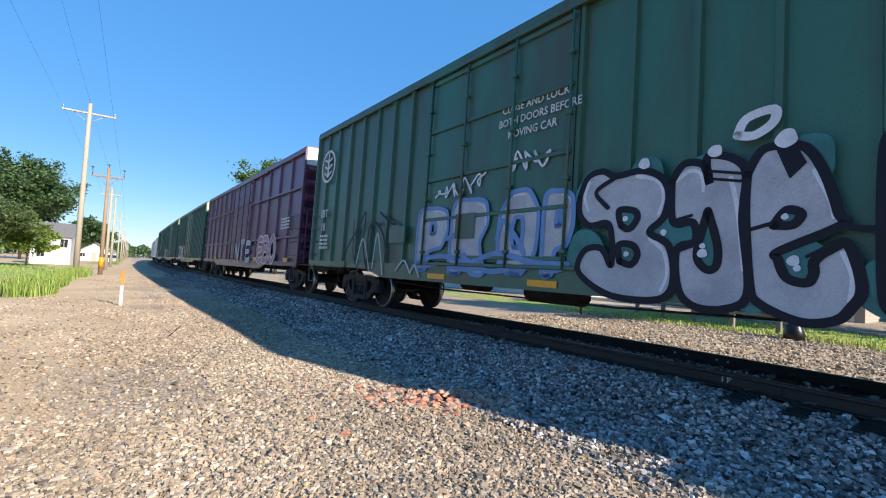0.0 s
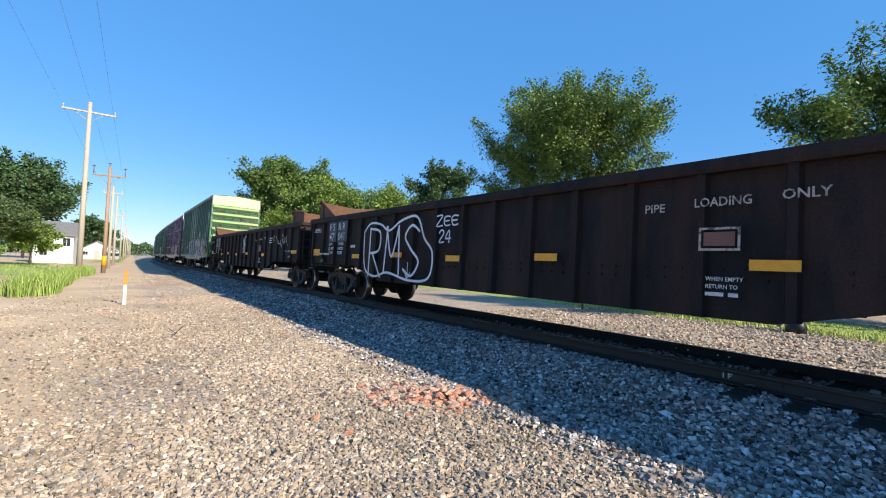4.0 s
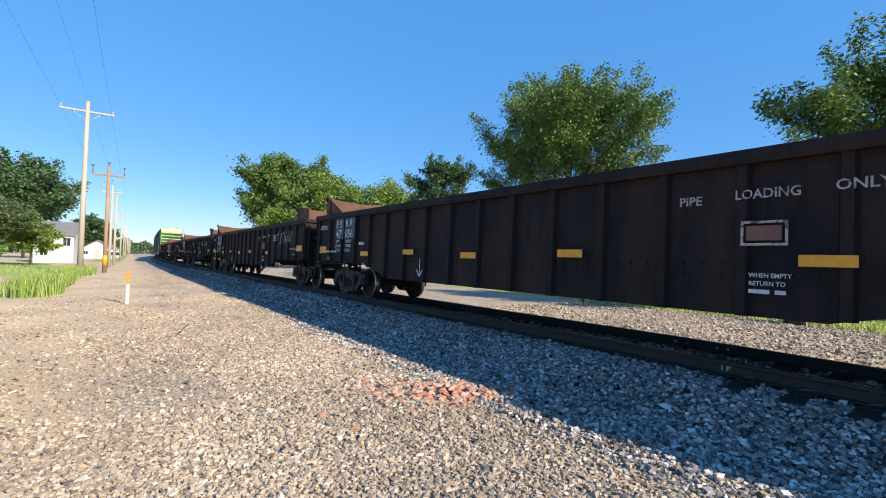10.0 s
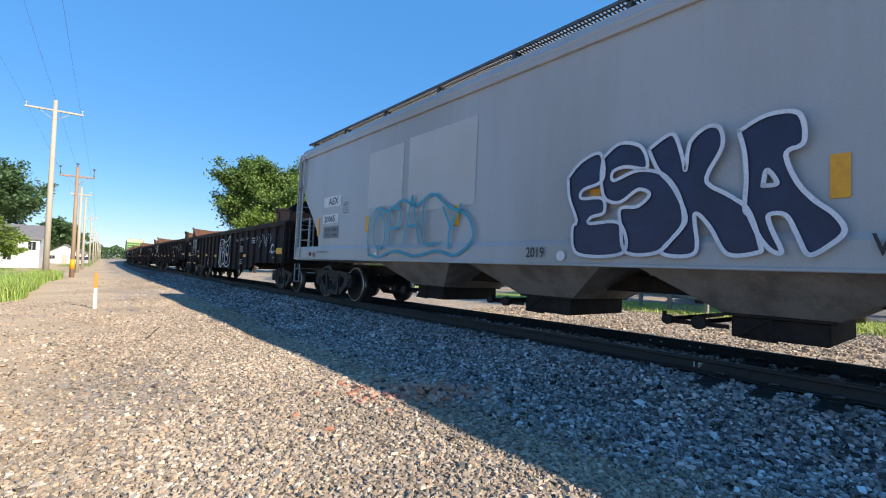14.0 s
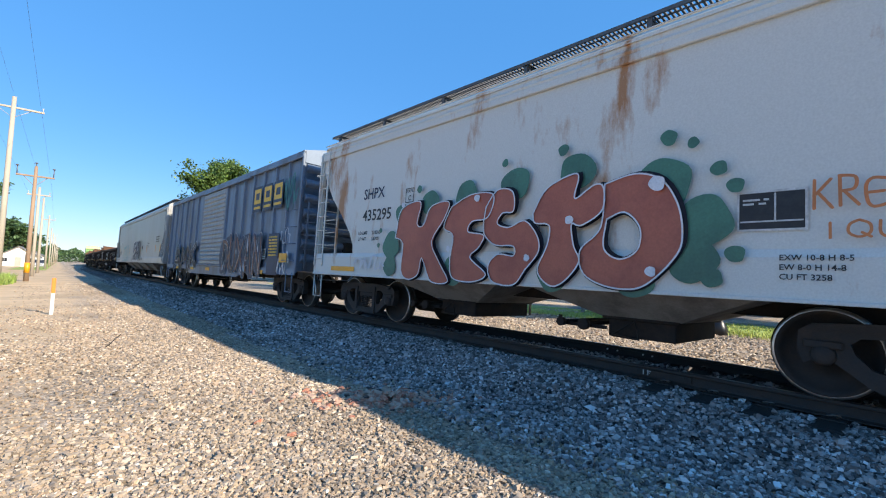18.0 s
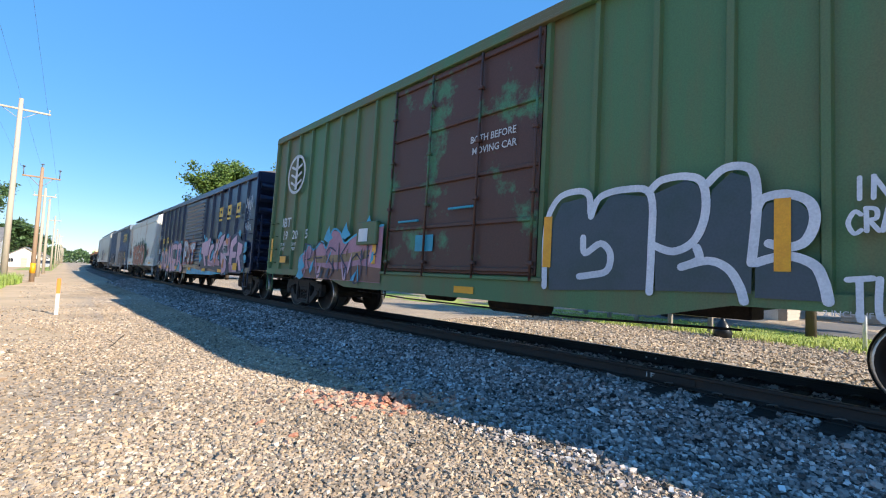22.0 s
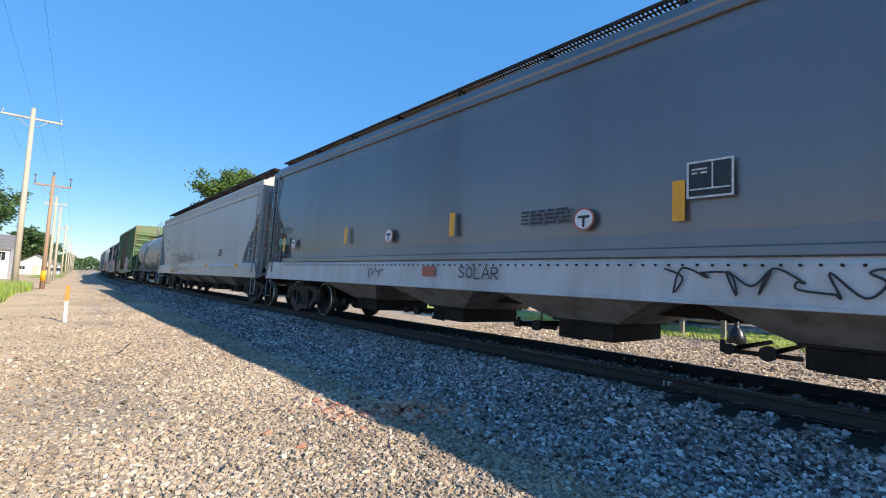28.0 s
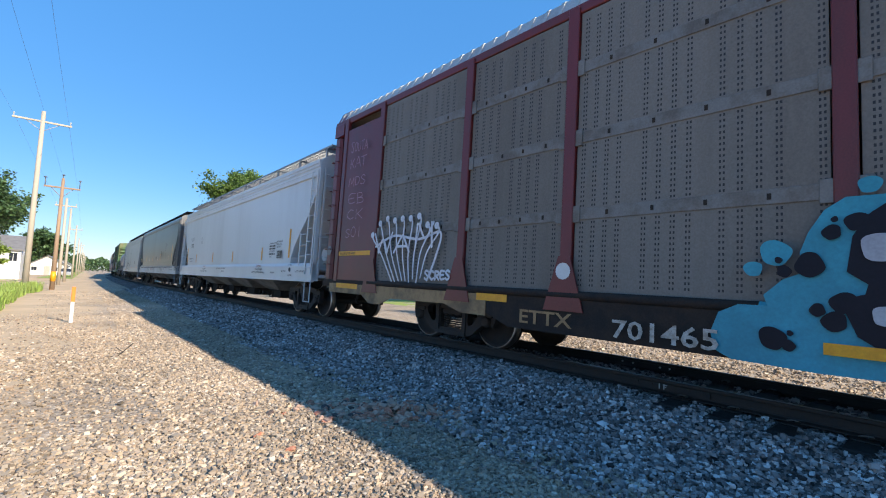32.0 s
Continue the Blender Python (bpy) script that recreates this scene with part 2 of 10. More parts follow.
def stone_material(name, ramp, scale, bump, size, sand=False):
    """Loose stones: every cell, and every separate stone, takes its own colour."""
    m = bpy.data.materials.new(name)
    m.use_nodes = True
    n, link = m.node_tree.nodes, m.node_tree.links.new
    bsdf = n["Principled BSDF"]
    bsdf.inputs["Roughness"].default_value = 0.9
    co = n.new("ShaderNodeTexCoord")
    cr = n.new("ShaderNodeValToRGB")
    el = cr.color_ramp.elements
    el[0].position, el[0].color = 0.0, (*ramp[0], 1)
    el[1].position, el[1].color = 1.0, (*ramp[-1], 1)
    for i, c in enumerate(ramp[1:-1]):
        el.new((i + 1) / (len(ramp) - 1)).color = (*c, 1)
    big = n.new("ShaderNodeTexNoise")
    big.inputs["Scale"].default_value, big.inputs["Detail"].default_value = 0.5, 6
    link(co.outputs["Object"], big.inputs["Vector"])
    tone = n.new("ShaderNodeMapRange")
    tone.inputs[1].default_value, tone.inputs[2].default_value = 0.3, 0.7
    tone.inputs[3].default_value, tone.inputs[4].default_value = 0.78, 1.15
    link(big.outputs[0], tone.inputs[0])
    hsv = n.new("ShaderNodeHueSaturation")
    colour = cr.outputs[0]
    if sand:
        # packed sand shows through in patches away from the track
        sep_at = n.new("ShaderNodeSeparateXYZ")
        link(co.outputs["Object"], sep_at.inputs[0])
        side = n.new("ShaderNodeMapRange")
        side.inputs[1].default_value, side.inputs[2].default_value = -4.2, -6.8
        side.inputs[3].default_value, side.inputs[4].default_value = -0.20, 0.24
        link(sep_at.outputs[0], side.inputs[0])
        off = n.new("ShaderNodeMapRange")
        off.inputs[1].default_value, off.inputs[2].default_value = 3.5, 11.0
        off.inputs[3].default_value, off.inputs[4].default_value = -0.14, 0.10
        link(sep_at.outputs[1], off.inputs[0])
        patch = n.new("ShaderNodeTexNoise")
        patch.inputs["Scale"].default_value, patch.inputs["Detail"].default_value, patch.inputs["Roughness"].default_value = 0.3, 10, 0.7
        link(co.outputs["Object"], patch.inputs["Vector"])
        tot = n.new("ShaderNodeMath")
        link(side.outputs[0], tot.inputs[0])
        link(off.outputs[0], tot.inputs[1])
        tot2 = n.new("ShaderNodeMath")
        link(tot.outputs[0], tot2.inputs[0])
        link(patch.outputs[0], tot2.inputs[1])
        cut = n.new("ShaderNodeMapRange")
        cut.inputs[1].default_value, cut.inputs[2].default_value = 0.44, 0.60
        link(tot2.outputs[0], cut.inputs[0])
        mixer = n.new("ShaderNodeMix")
        mixer.data_type = "RGBA"
        mixer.inputs[7].default_value = (0.56, 0.405, 0.25, 1)
        link(cut.outputs[0], mixer.inputs[0])
        link(colour, mixer.inputs[6])
        colour = mixer.outputs[2]
    link(colour, hsv.inputs["Color"])
    link(tone.outputs[0], hsv.inputs["Value"])
    link(hsv.outputs[0], bsdf.inputs["Base Color"])
    if scale:
        vo = n.new("ShaderNodeTexVoronoi")
        vo.inputs["Scale"].default_value = scale
        link(co.outputs["Object"], vo.inputs["Vector"])
        sep = n.new("ShaderNodeSeparateColor")
        link(vo.outputs["Color"], sep.inputs[0])
        link(sep.outputs[0], cr.inputs[0])
        bp = n.new("ShaderNodeBump")
        bp.invert = True
        bp.inputs["Strength"].default_value, bp.inputs["Distance"].default_value = bump, size
        link(vo.outputs["Distance"], bp.inputs["Height"])
        link(bp.outputs[0], bsdf.inputs["Normal"])
    else:
        geo = n.new("ShaderNodeNewGeometry")
        link(geo.outputs["Random Per Island"], cr.inputs[0])
    return m


TAN = ((0.10, 0.08, 0.06), (0.36, 0.27, 0.18), (0.48, 0.36, 0.24), (0.26, 0.21, 0.165), (0.57, 0.45, 0.325), (0.22, 0.19, 0.16), (0.44, 0.31, 0.205), (0.68, 0.58, 0.46))
GREY = ((0.032, 0.028, 0.023), (0.205, 0.18, 0.148), (0.335, 0.295, 0.244), (0.097, 0.087, 0.073), (0.454, 0.395, 0.322), (0.238, 0.195, 0.152), (0.162, 0.145, 0.122), (0.713, 0.63, 0.513))
GREY = tuple(tuple(min(0.85, 0.24 * (0.5 * (v + c[1]) / 0.225) ** 1.55 * k) for v, k in zip(c, (1.0, 0.98, 1.06))) for c in GREY)
gravel = stone_material("gravel", TAN, 34, 0.5, 0.015, True)
gravel_stone = stone_material("gravel_stone", tuple(tuple(0.94 * v + 0.06 * c[1] for v in c) for c in TAN), 0, 0, 0)
# bed colour held at 0.4 of GREY to darken the gaps between stones
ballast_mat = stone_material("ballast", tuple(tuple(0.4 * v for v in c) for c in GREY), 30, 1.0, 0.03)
ballast_stone = stone_material("ballast_stone", tuple(tuple(min(0.8, 1.12 * v) for v in c) for c in GREY), 0, 0, 0)
far_gravel = stone_material("far_gravel", TAN, 14, 0.6, 0.03)
steel_rail = material("rail_steel", (0.035, 0.03, 0.027), 0.75, 0.2, (0.06, 0.038, 0.026), 4, 0.5)
rail_top = material("rail_top", (0.22, 0.21, 0.20), 0.45, 1.0, scale=6, mix=0.3)
tie_wood = material("tie_wood", (0.03, 0.026, 0.023), 0.9, 0, (0.015, 0.014, 0.013), 6, 0.7, 60, 0.5, 0.01)
grass_mat = material("lawn", (0.27, 0.35, 0.07), 0.9, 0, (0.38, 0.38, 0.11), 0.7, 0.7, 30, 0.6, 0.04, spread=0.4)
asphalt = material("asphalt", (0.16, 0.15, 0.15), 0.9, 0, (0.12, 0.115, 0.11), 0.8, 0.6, 60, 0.3, 0.005)


def ground_sheet():
    s = Shape()
    xs = [-2500, -600, -150, -60, -30, -20] + [-14 + 0.5 * i for i in range(17)] + [-5.5 + 0.25 * i for i in range(58)] + [10, 12, 16, 24, 40, 80, 200, 700, 2500]
    ys = [-2500, -400, -80, -30, -15, -8] + [-5 + 0.5 * i for i in range(52)] + [22, 25, 30, 36, 44, 54, 68, 85, 110, 140, 180, 240, 320, 450, 700, 1200, 3000]
    v = [(x, y, ground_z(x, y)) for x in xs for y in ys]
    n = len(ys)
    f = [(i * n + j, (i + 1) * n + j, (i + 1) * n + j + 1, i * n + j + 1) for i in range(len(xs) - 1) for j in range(n - 1)]
    s.add(v, f)
    return tagged(part("ground", s, gravel), "pale tan gravel and packed dirt beside the rails", "ground", kind="structure")


def laid_sheet(name, mat, label, inside, x0, x1, y0, y1, step, lift=0.006, grow=1.0):
    """A patch of another surface just over the ground; inside(x, y) says how far it reaches."""
    s = Shape()
    nx, ny = int((x1 - x0) / step), int((y1 - y0) / step)
    at = {}
    for i in range(nx):
        for j in range(ny):
            x, y = x0 + (i + 0.5) * step, y0 + (j + 0.5) * step
            if not inside(x, y):
                continue
            q = []
            for a, b in ((i, j), (i + 1, j), (i + 1, j + 1), (i, j + 1)):
                if (a, b) not in at:
                    px, py = x0 + a * step, y0 + b * step
                    at[a, b] = len(s.v)
                    s.v.append((px + 0.3 * step * noise.noise((px, py, 3)), py + 0.3 * step * noise.noise((px, py, 7)), ground_z(px, py) + lift))
                q.append(at[a, b])
            s.f.append(tuple(q))
            s.smooth.append(True)
    return tagged(part(name, s, mat), label, "ground", kind="structure")


ground_sheet()
# the bed of the track
bed = Shape()
ys = [-60, -20, -8] + [-4 + 2 * i for i in range(20)] + [40, 50, 65, 80, 100, 130, 160, 200, 260, 330, 420, 540, 700]
cs = [-2.35, -2.0, -1.7, -1.45, -1.25, 0, 1.25, 1.45, 1.7, 2.0, 2.35]
bed.add([(c + GAUGE / 2 + line_x(y), y, ground_z(c + GAUGE / 2 + line_x(y), y) + 0.012) for c in cs for y in ys], [(i * len(ys) + j, (i + 1) * len(ys) + j, (i + 1) * len(ys) + j + 1, i * len(ys) + j + 1) for i in range(len(cs) - 1) for j in range(len(ys) - 1)])
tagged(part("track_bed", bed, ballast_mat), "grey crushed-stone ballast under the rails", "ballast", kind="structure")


def rails():
    """Two rails of real section; the far one has a bolted joint, with white studs in place of daylight through its
    holes.
    """
    ys = [-60, -40, -25, -12, -4, 4, 10, 16, 22, 30, 40, 50, 60, 75, 90, 105, 120, 140, 160, 180, 200, 225, 250, 300, 360, 430, 520, 640]
    half = [(0.0, 0.0), (0.030, -0.002), (0.036, -0.012), (0.036, -0.036), (0.012, -0.048), (0.009, -0.075), (0.009, -0.125), (0.016, -0.145), (0.070, -0.158), (0.070, -0.170)]
    sec = half + [(-x, z) for x, z in half[:0:-1]]
    n = len(sec)
    for k, x0 in enumerate((0.0, GAUGE)):
        s = Shape()
        fall = -GAUGE * math.sin(radians(LEAN)) if k else 0.0
        s.add([(x0 + line_x(y) + x, y, z + dip(y) + fall) for y in ys for x, z in sec], [(j * n + i, j * n + (i + 1) % n, (j + 1) * n + (i + 1) % n, (j + 1) * n + i) for j in range(len(ys) - 1) for i in range(n)])
        r = tagged(part("rail_%d" % (k + 1), s, steel_rail), "worn dark steel rail spiked to timber ties", "rail", "rails", "structure")
        t = Shape().add([(x0 + line_x(y) + x, y, 0.0015 + dip(y) + fall) for y in ys for x in (-0.026, 0.026)], [(2 * j, 2 * j + 1, 2 * j + 3, 2 * j + 2) for j in range(len(ys) - 1)])
        part("running_band", t, rail_top, r, "polished running band")
        # joint bars with bolts; the far rail's are white studs imitating daylight through holes
        for y in ((2.45,) if k == 0 else (3.46,)):
            at = pose(x0 + line_x(y), y, fall, 0, 0, line_turn(y))
            bar = part("joint_bar", Shape().prism([(-0.45, -0.125), (-0.45, -0.05), (0.45, -0.05), (0.45, -0.125)], "x", -0.03, -0.010), steel_rail, r, at=at)
            for d in (-0.37, -0.22, 0.21, 0.39):
                part("joint_bolt_or_lit_hole", Shape().rod((-0.045, d, -0.075), (-0.03, d, -0.075), 0.014, n=8), hole_light if k else steel_rail, bar)
    part("chalk_mark", Shape().box(-0.0385, -0.038, 0.04, 0.055, -0.115, -0.05).box(-0.0385, -0.038, -0.015, 0.0, -0.115, -0.05).box(-0.0385, -0.038, -0.05, -0.015, -0.068, -0.055).box(-0.0385, -0.038, -0.035, -0.015, -0.09, -0.08), white_chalk, bpy.data.objects["rail_1"], "white chalked mark on the rail", at=pose(line_x(2.52), 2.52, 0, 0, 0, line_turn(2.52)))


# near-white colour stands in for sunlight seen through the far joint's bolt holes
hole_light = material("bolt_hole_light", (0.75, 0.75, 0.74), 0.4, 0, (0.6, 0.6, 0.6), 30, 0.5, 60, 0, 0)
white_chalk = material("white_chalk", (0.5, 0.5, 0.48), 0.9, 0, (0.25, 0.25, 0.24), 30, 0.7, 60, 0, 0)
rails()


def ties():
    """Timber ties with plates and spikes; the nearest ones are pieces of their own."""
    row = thing("tie_row", pose(GAUGE / 2, 0, 0), "dark creosoted timber ties half sunk in ballast", "railroad ties")
    tie = Shape().box(-1.3, 1.3, -0.115, 0.115, -0.38, -0.178, 0.012).mesh("tie", tie_wood)
    plate = Shape().box(-0.18, 0.18, -0.1, 0.1, 0.0, 0.014, 0.004).mesh("tie_plate", steel_rail)
    spike = Shape().box(-0.012, 0.012, -0.012, 0.012, 0.0, 0.03).box(-0.02, 0.026, -0.02, 0.02, 0.03, 0.045, 0.005).mesh("spike", rail_top)
    clip = Shape().pipe([(-0.10, -0.02, 0.018), (-0.12, -0.055, 0.03), (-0.15, -0.05, 0.045), (-0.165, 0.0, 0.045), (-0.15, 0.04, 0.03), (-0.11, 0.045, 0.02)], 0.009, 5).mesh("rail_clip", grey_clip)
    rnd = random.Random(5)
    k, y = 0, -3.0
    while y < 60:
        if y < 26:
            t = part("tie", tie, None, row, at=pose(line_x(y) + rnd.uniform(-0.04, 0.04), y, dip(y) + rnd.uniform(-0.006, 0.004) - (0.045 if y > 2.7 else 0.0), 0, 0, line_turn(y) + rnd.uniform(-1.2, 1.2)))
            for x in (-GAUGE / 2, GAUGE / 2):
                part("tie_plate", plate, None, t, at=pose(x, 0, -0.178))
                if y < 9:
                    part("rail_clip", clip, None, t, at=pose(x, 0, -0.165))
        y += 0.53
        k += 1
    far = Shape()
    while y < 300:
        far.box(-1.3 + line_x(y), 1.3 + line_x(y), y - 0.115, y + 0.115, dip(y) - 0.3, dip(y) - 0.2)
        y += 0.53
    tagged(part("far_ties", far, tie_wood, row), "run of ties farther along the line", kind="stuff")


grey_clip = material("worn_clip_steel", (0.16, 0.15, 0.14), 0.5, 0.5, (0.1, 0.08, 0.06), 9, 0.5)
ties()
# ---- paints ----
soot = material("grimy_steel", (0.03, 0.026, 0.024), 0.8, 0.1, (0.055, 0.038, 0.028), 5, 0.7, 50, 0.3, 0.004)
frame_cast = material("cast_steel", (0.036, 0.032, 0.03), 0.75, 0.2, (0.06, 0.042, 0.032), 7, 0.6, 70, 0.35, 0.004)
wheel_steel = material("wheel_steel", (0.028, 0.024, 0.022), 0.7, 0.3, (0.05, 0.033, 0.024), 6, 0.6, 50, 0.2, 0.003)
rim_steel = material("rim_steel", (0.55, 0.53, 0.5), 0.35, 1.0, (0.4, 0.36, 0.33), 12, 0.6, 80, 0.05, 0.001)
walk_steel = material("walkway_steel", (0.11, 0.115, 0.12), 0.6, 0.3, (0.07, 0.065, 0.06), 6, 0.6, 60, 0.1, 0.002)
grey_steel = material("galvanised_steel", (0.32, 0.33, 0.34), 0.5, 0.4, (0.22, 0.21, 0.2), 6, 0.6, 60, 0.1, 0.002)
rusty = material("rusted_plate", (0.13, 0.058, 0.03), 0.85, 0.0, (0.07, 0.04, 0.03), 3, 0.8, 40, 0.4, 0.004, spread=0.3)
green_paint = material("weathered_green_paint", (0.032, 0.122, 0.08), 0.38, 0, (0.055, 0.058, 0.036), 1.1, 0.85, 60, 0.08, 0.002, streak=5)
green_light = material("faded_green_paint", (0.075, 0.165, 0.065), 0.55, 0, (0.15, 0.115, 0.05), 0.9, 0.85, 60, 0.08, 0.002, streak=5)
# green for the end walls, its colour lightened to hold the sun on them
green_end = material("sun_lightened_green_paint", (0.22, 0.42, 0.14), 0.5, 0, (0.34, 0.36, 0.16), 1.2, 0.7, 60, 0.08, 0.002)
cream_end = material("cream_paint", (0.6, 0.55, 0.36), 0.55, 0, (0.42, 0.30, 0.16), 1.6, 0.6, 60, 0.08, 0.002)
door_rust = material("rust_blotched_green_paint", (0.07, 0.19, 0.09), 0.6, 0, (0.085, 0.032, 0.022), 1.2, 0.97, 50, 0.2, 0.003, stops=(0.37, 0.46), spread=0.25)
purple_paint = material("maroon_paint", (0.12, 0.045, 0.10), 0.36, 0, (0.07, 0.035, 0.06), 1.2, 0.7, 60, 0.08, 0.002, streak=5)
gondola_paint = material("grimy_black_paint", (0.011, 0.009, 0.010), 0.7, 0, (0.04, 0.022, 0.017), 1.4, 0.9, 45, 0.25, 0.003, streak=3, spread=0.3)
hopper_grey = material("light_grey_paint", (0.38, 0.385, 0.385), 0.36, 0, (0.30, 0.29, 0.265), 0.6, 0.7, 60, 0.05, 0.002, streak=6, spread=0.06)
hopper_pale = material("pale_grey_paint", (0.62, 0.63, 0.63), 0.34, 0, (0.49, 0.49, 0.48), 0.5, 0.6, 60, 0.05, 0.002, streak=6, spread=0.05)
hopper_cream = material("rust_stained_white_paint", (0.60, 0.6, 0.56), 0.5, 0, (0.36, 0.16, 0.05), 1.1, 0.95, 50, 0.03, 0.002, streak=2.2, stops=(0.57, 0.66), spread=0.08)
patch_grey = material("fresh_grey_paint", (0.46, 0.46, 0.44), 0.5, 0, (0.4, 0.39, 0.36), 0.8, 0.5, 60, 0.03, 0.002, spread=0.05)
hopper_metal = material("dull_metallic_paint", (0.185, 0.185, 0.19), 0.33, 0.6, (0.15, 0.14, 0.135), 0.5, 0.8, 60, 0.05, 0.002, streak=8, spread=0.08)
sill_white = material("off_white_paint", (0.5, 0.5, 0.5), 0.5, 0, (0.34, 0.33, 0.31), 1.6, 0.7, 60, 0.05, 0.002, streak=2, spread=0.1)
chute_paint = material("dusty_chute_paint", (0.27, 0.25, 0.22), 0.8, 0, (0.12, 0.10, 0.085), 2.2, 0.7, 50, 0.15, 0.003)
blue_faded = material("chalky_blue_paint", (0.15, 0.205, 0.285), 0.45, 0, (0.10, 0.10, 0.115), 1.3, 0.9, 60, 0.1, 0.002, streak=4)
blue_dark = material("dark_blue_paint", (0.016, 0.024, 0.062), 0.32, 0, (0.03, 0.03, 0.04), 1.3, 0.7, 60, 0.08, 0.002, streak=4)
tank_grey = material("tank_grey_paint", (0.33, 0.32, 0.31), 0.42, 0, (0.12, 0.10, 0.085), 0.9, 0.75, 60, 0.05, 0.002, streak=5, spread=0.1, stops=(0.4, 0.72))
rack_red = material("rack_red_paint", (0.15, 0.022, 0.022), 0.38, 0, (0.10, 0.025, 0.02), 1.3, 0.7, 60, 0.08, 0.002, streak=3)
rack_panel = material("rack_panel_zinc", (0.19, 0.172, 0.15), 0.65, 0.1, (0.13, 0.11, 0.09), 0.8, 0.7, 50, 0.08, 0.002, streak=6)
rack_roof = material("rack_roof_zinc", (0.5, 0.5, 0.48), 0.5, 0.3, (0.32, 0.31, 0.3), 2, 0.6, 50, 0.08, 0.002)
rack_number = material("worn_pale_number", (0.5, 0.47, 0.42), 0.6, 0, (0.22, 0.16, 0.11), 12, 0.8, 60, 0, 0)
tan_paint = material("worn_tan_paint", (0.36, 0.22, 0.10), 0.6, 0, (0.10, 0.06, 0.035), 2, 0.8, 50, 0.1, 0.002)
amber = material("amber_reflective_sheet", (0.8, 0.36, 0.01), 0.4, 0, (0.65, 0.25, 0.01), 9, 0.5, 60, 0, 0, spread=0.08)
white_mark = material("white_stencil", (0.6, 0.6, 0.58), 0.6, 0, (0.35, 0.35, 0.34), 9, 0.7, 60, 0, 0)
worn_white = material("worn_white_stencil", (0.62, 0.62, 0.6), 0.6, 0, (0.04, 0.045, 0.07), 14, 0.9, 60, 0, 0, stops=(0.48, 0.56))
rusty_white = material("rust_worn_stencil", (0.42, 0.36, 0.31), 0.6, 0, (0.07, 0.035, 0.025), 11, 0.9, 60, 0, 0, stops=(0.50, 0.58))
black_mark = material("black_stencil", (0.012, 0.012, 0.014), 0.5, 0, (0.03, 0.03, 0.03), 9, 0.6, 60, 0, 0)
yellow_mark = material("yellow_lettering", (0.72, 0.42, 0.02), 0.5, 0, (0.5, 0.28, 0.03), 7, 0.5, 60, 0, 0)
white_panel = material("white_panel_paint", (0.68, 0.68, 0.67), 0.5, 0, (0.55, 0.54, 0.52), 5, 0.5, 60, 0, 0, spread=0.06)
grey_panel = material("grey_panel_paint", (0.17, 0.18, 0.19), 0.5, 0, (0.13, 0.13, 0.14), 5, 0.5, 60, 0, 0, spread=0.06)
navy_panel = material("navy_panel_paint", (0.012, 0.018, 0.05), 0.5, 0, (0.03, 0.03, 0.045), 5, 0.5, 60, 0, 0)


def spray(name, colour, second=None, scale=2.0):
    return material(name, colour, 0.5, 0, second or tuple(0.75 * c for c in colour), scale, 0.8, 40, 0, 0, spread=0.12)


sp_silver = spray("silver_spray", (0.42, 0.43, 0.46), (0.3, 0.3, 0.34))
sp_black = spray("black_spray", (0.012, 0.012, 0.02))
for matt in (sp_black, gondola_paint, soot):
    matt.node_tree.nodes["Principled BSDF"].inputs["Specular IOR Level"].default_value = 0.2
sp_white = spray("white_spray", (0.66, 0.67, 0.7), (0.5, 0.52, 0.56))
sp_teal = spray("teal_spray", (0.03, 0.18, 0.17), (0.02, 0.1, 0.1))
sp_blue = spray("pale_blue_spray", (0.12, 0.25, 0.5))
sp_cyan = spray("cyan_spray", (0.05, 0.36, 0.5), (0.04, 0.25, 0.4))
sp_pink = spray("pink_spray", (0.60, 0.36, 0.42), (0.52, 0.27, 0.36), 3.0)
sp_rose = spray("rose_spray", (0.45, 0.2, 0.24), (0.32, 0.14, 0.2))
sp_brick = spray("brick_red_spray", (0.40, 0.115, 0.07), (0.30, 0.08, 0.055))
sp_orange = spray("orange_spray", (0.6, 0.2, 0.06))
sp_brown = spray("brown_spray", (0.19, 0.075, 0.045), (0.13, 0.055, 0.04))
sp_green = spray("sea_green_spray", (0.06, 0.18, 0.12), (0.04, 0.11, 0.08))
sp_navy = spray("navy_spray", (0.014, 0.02, 0.05), (0.02, 0.03, 0.08))
sp_slate = spray("slate_spray", (0.05, 0.07, 0.085), (0.035, 0.06, 0.06))
sp_smear = spray("smeared_white_spray", (0.55, 0.56, 0.6), (0.16, 0.17, 0.2), 6.0)
sp_azure = spray("azure_spray", (0.025, 0.11, 0.30), (0.03, 0.17, 0.36))
sp_aqua = spray("turquoise_spray", (0.03, 0.3, 0.4))

# ---- marks on the sides of the cars ----
TEXT_TURN = Matrix(((0, 0, -1, 0), (-1, 0, 0, 0), (0, 1, 0, 0), (0, 0, 0, 1)))


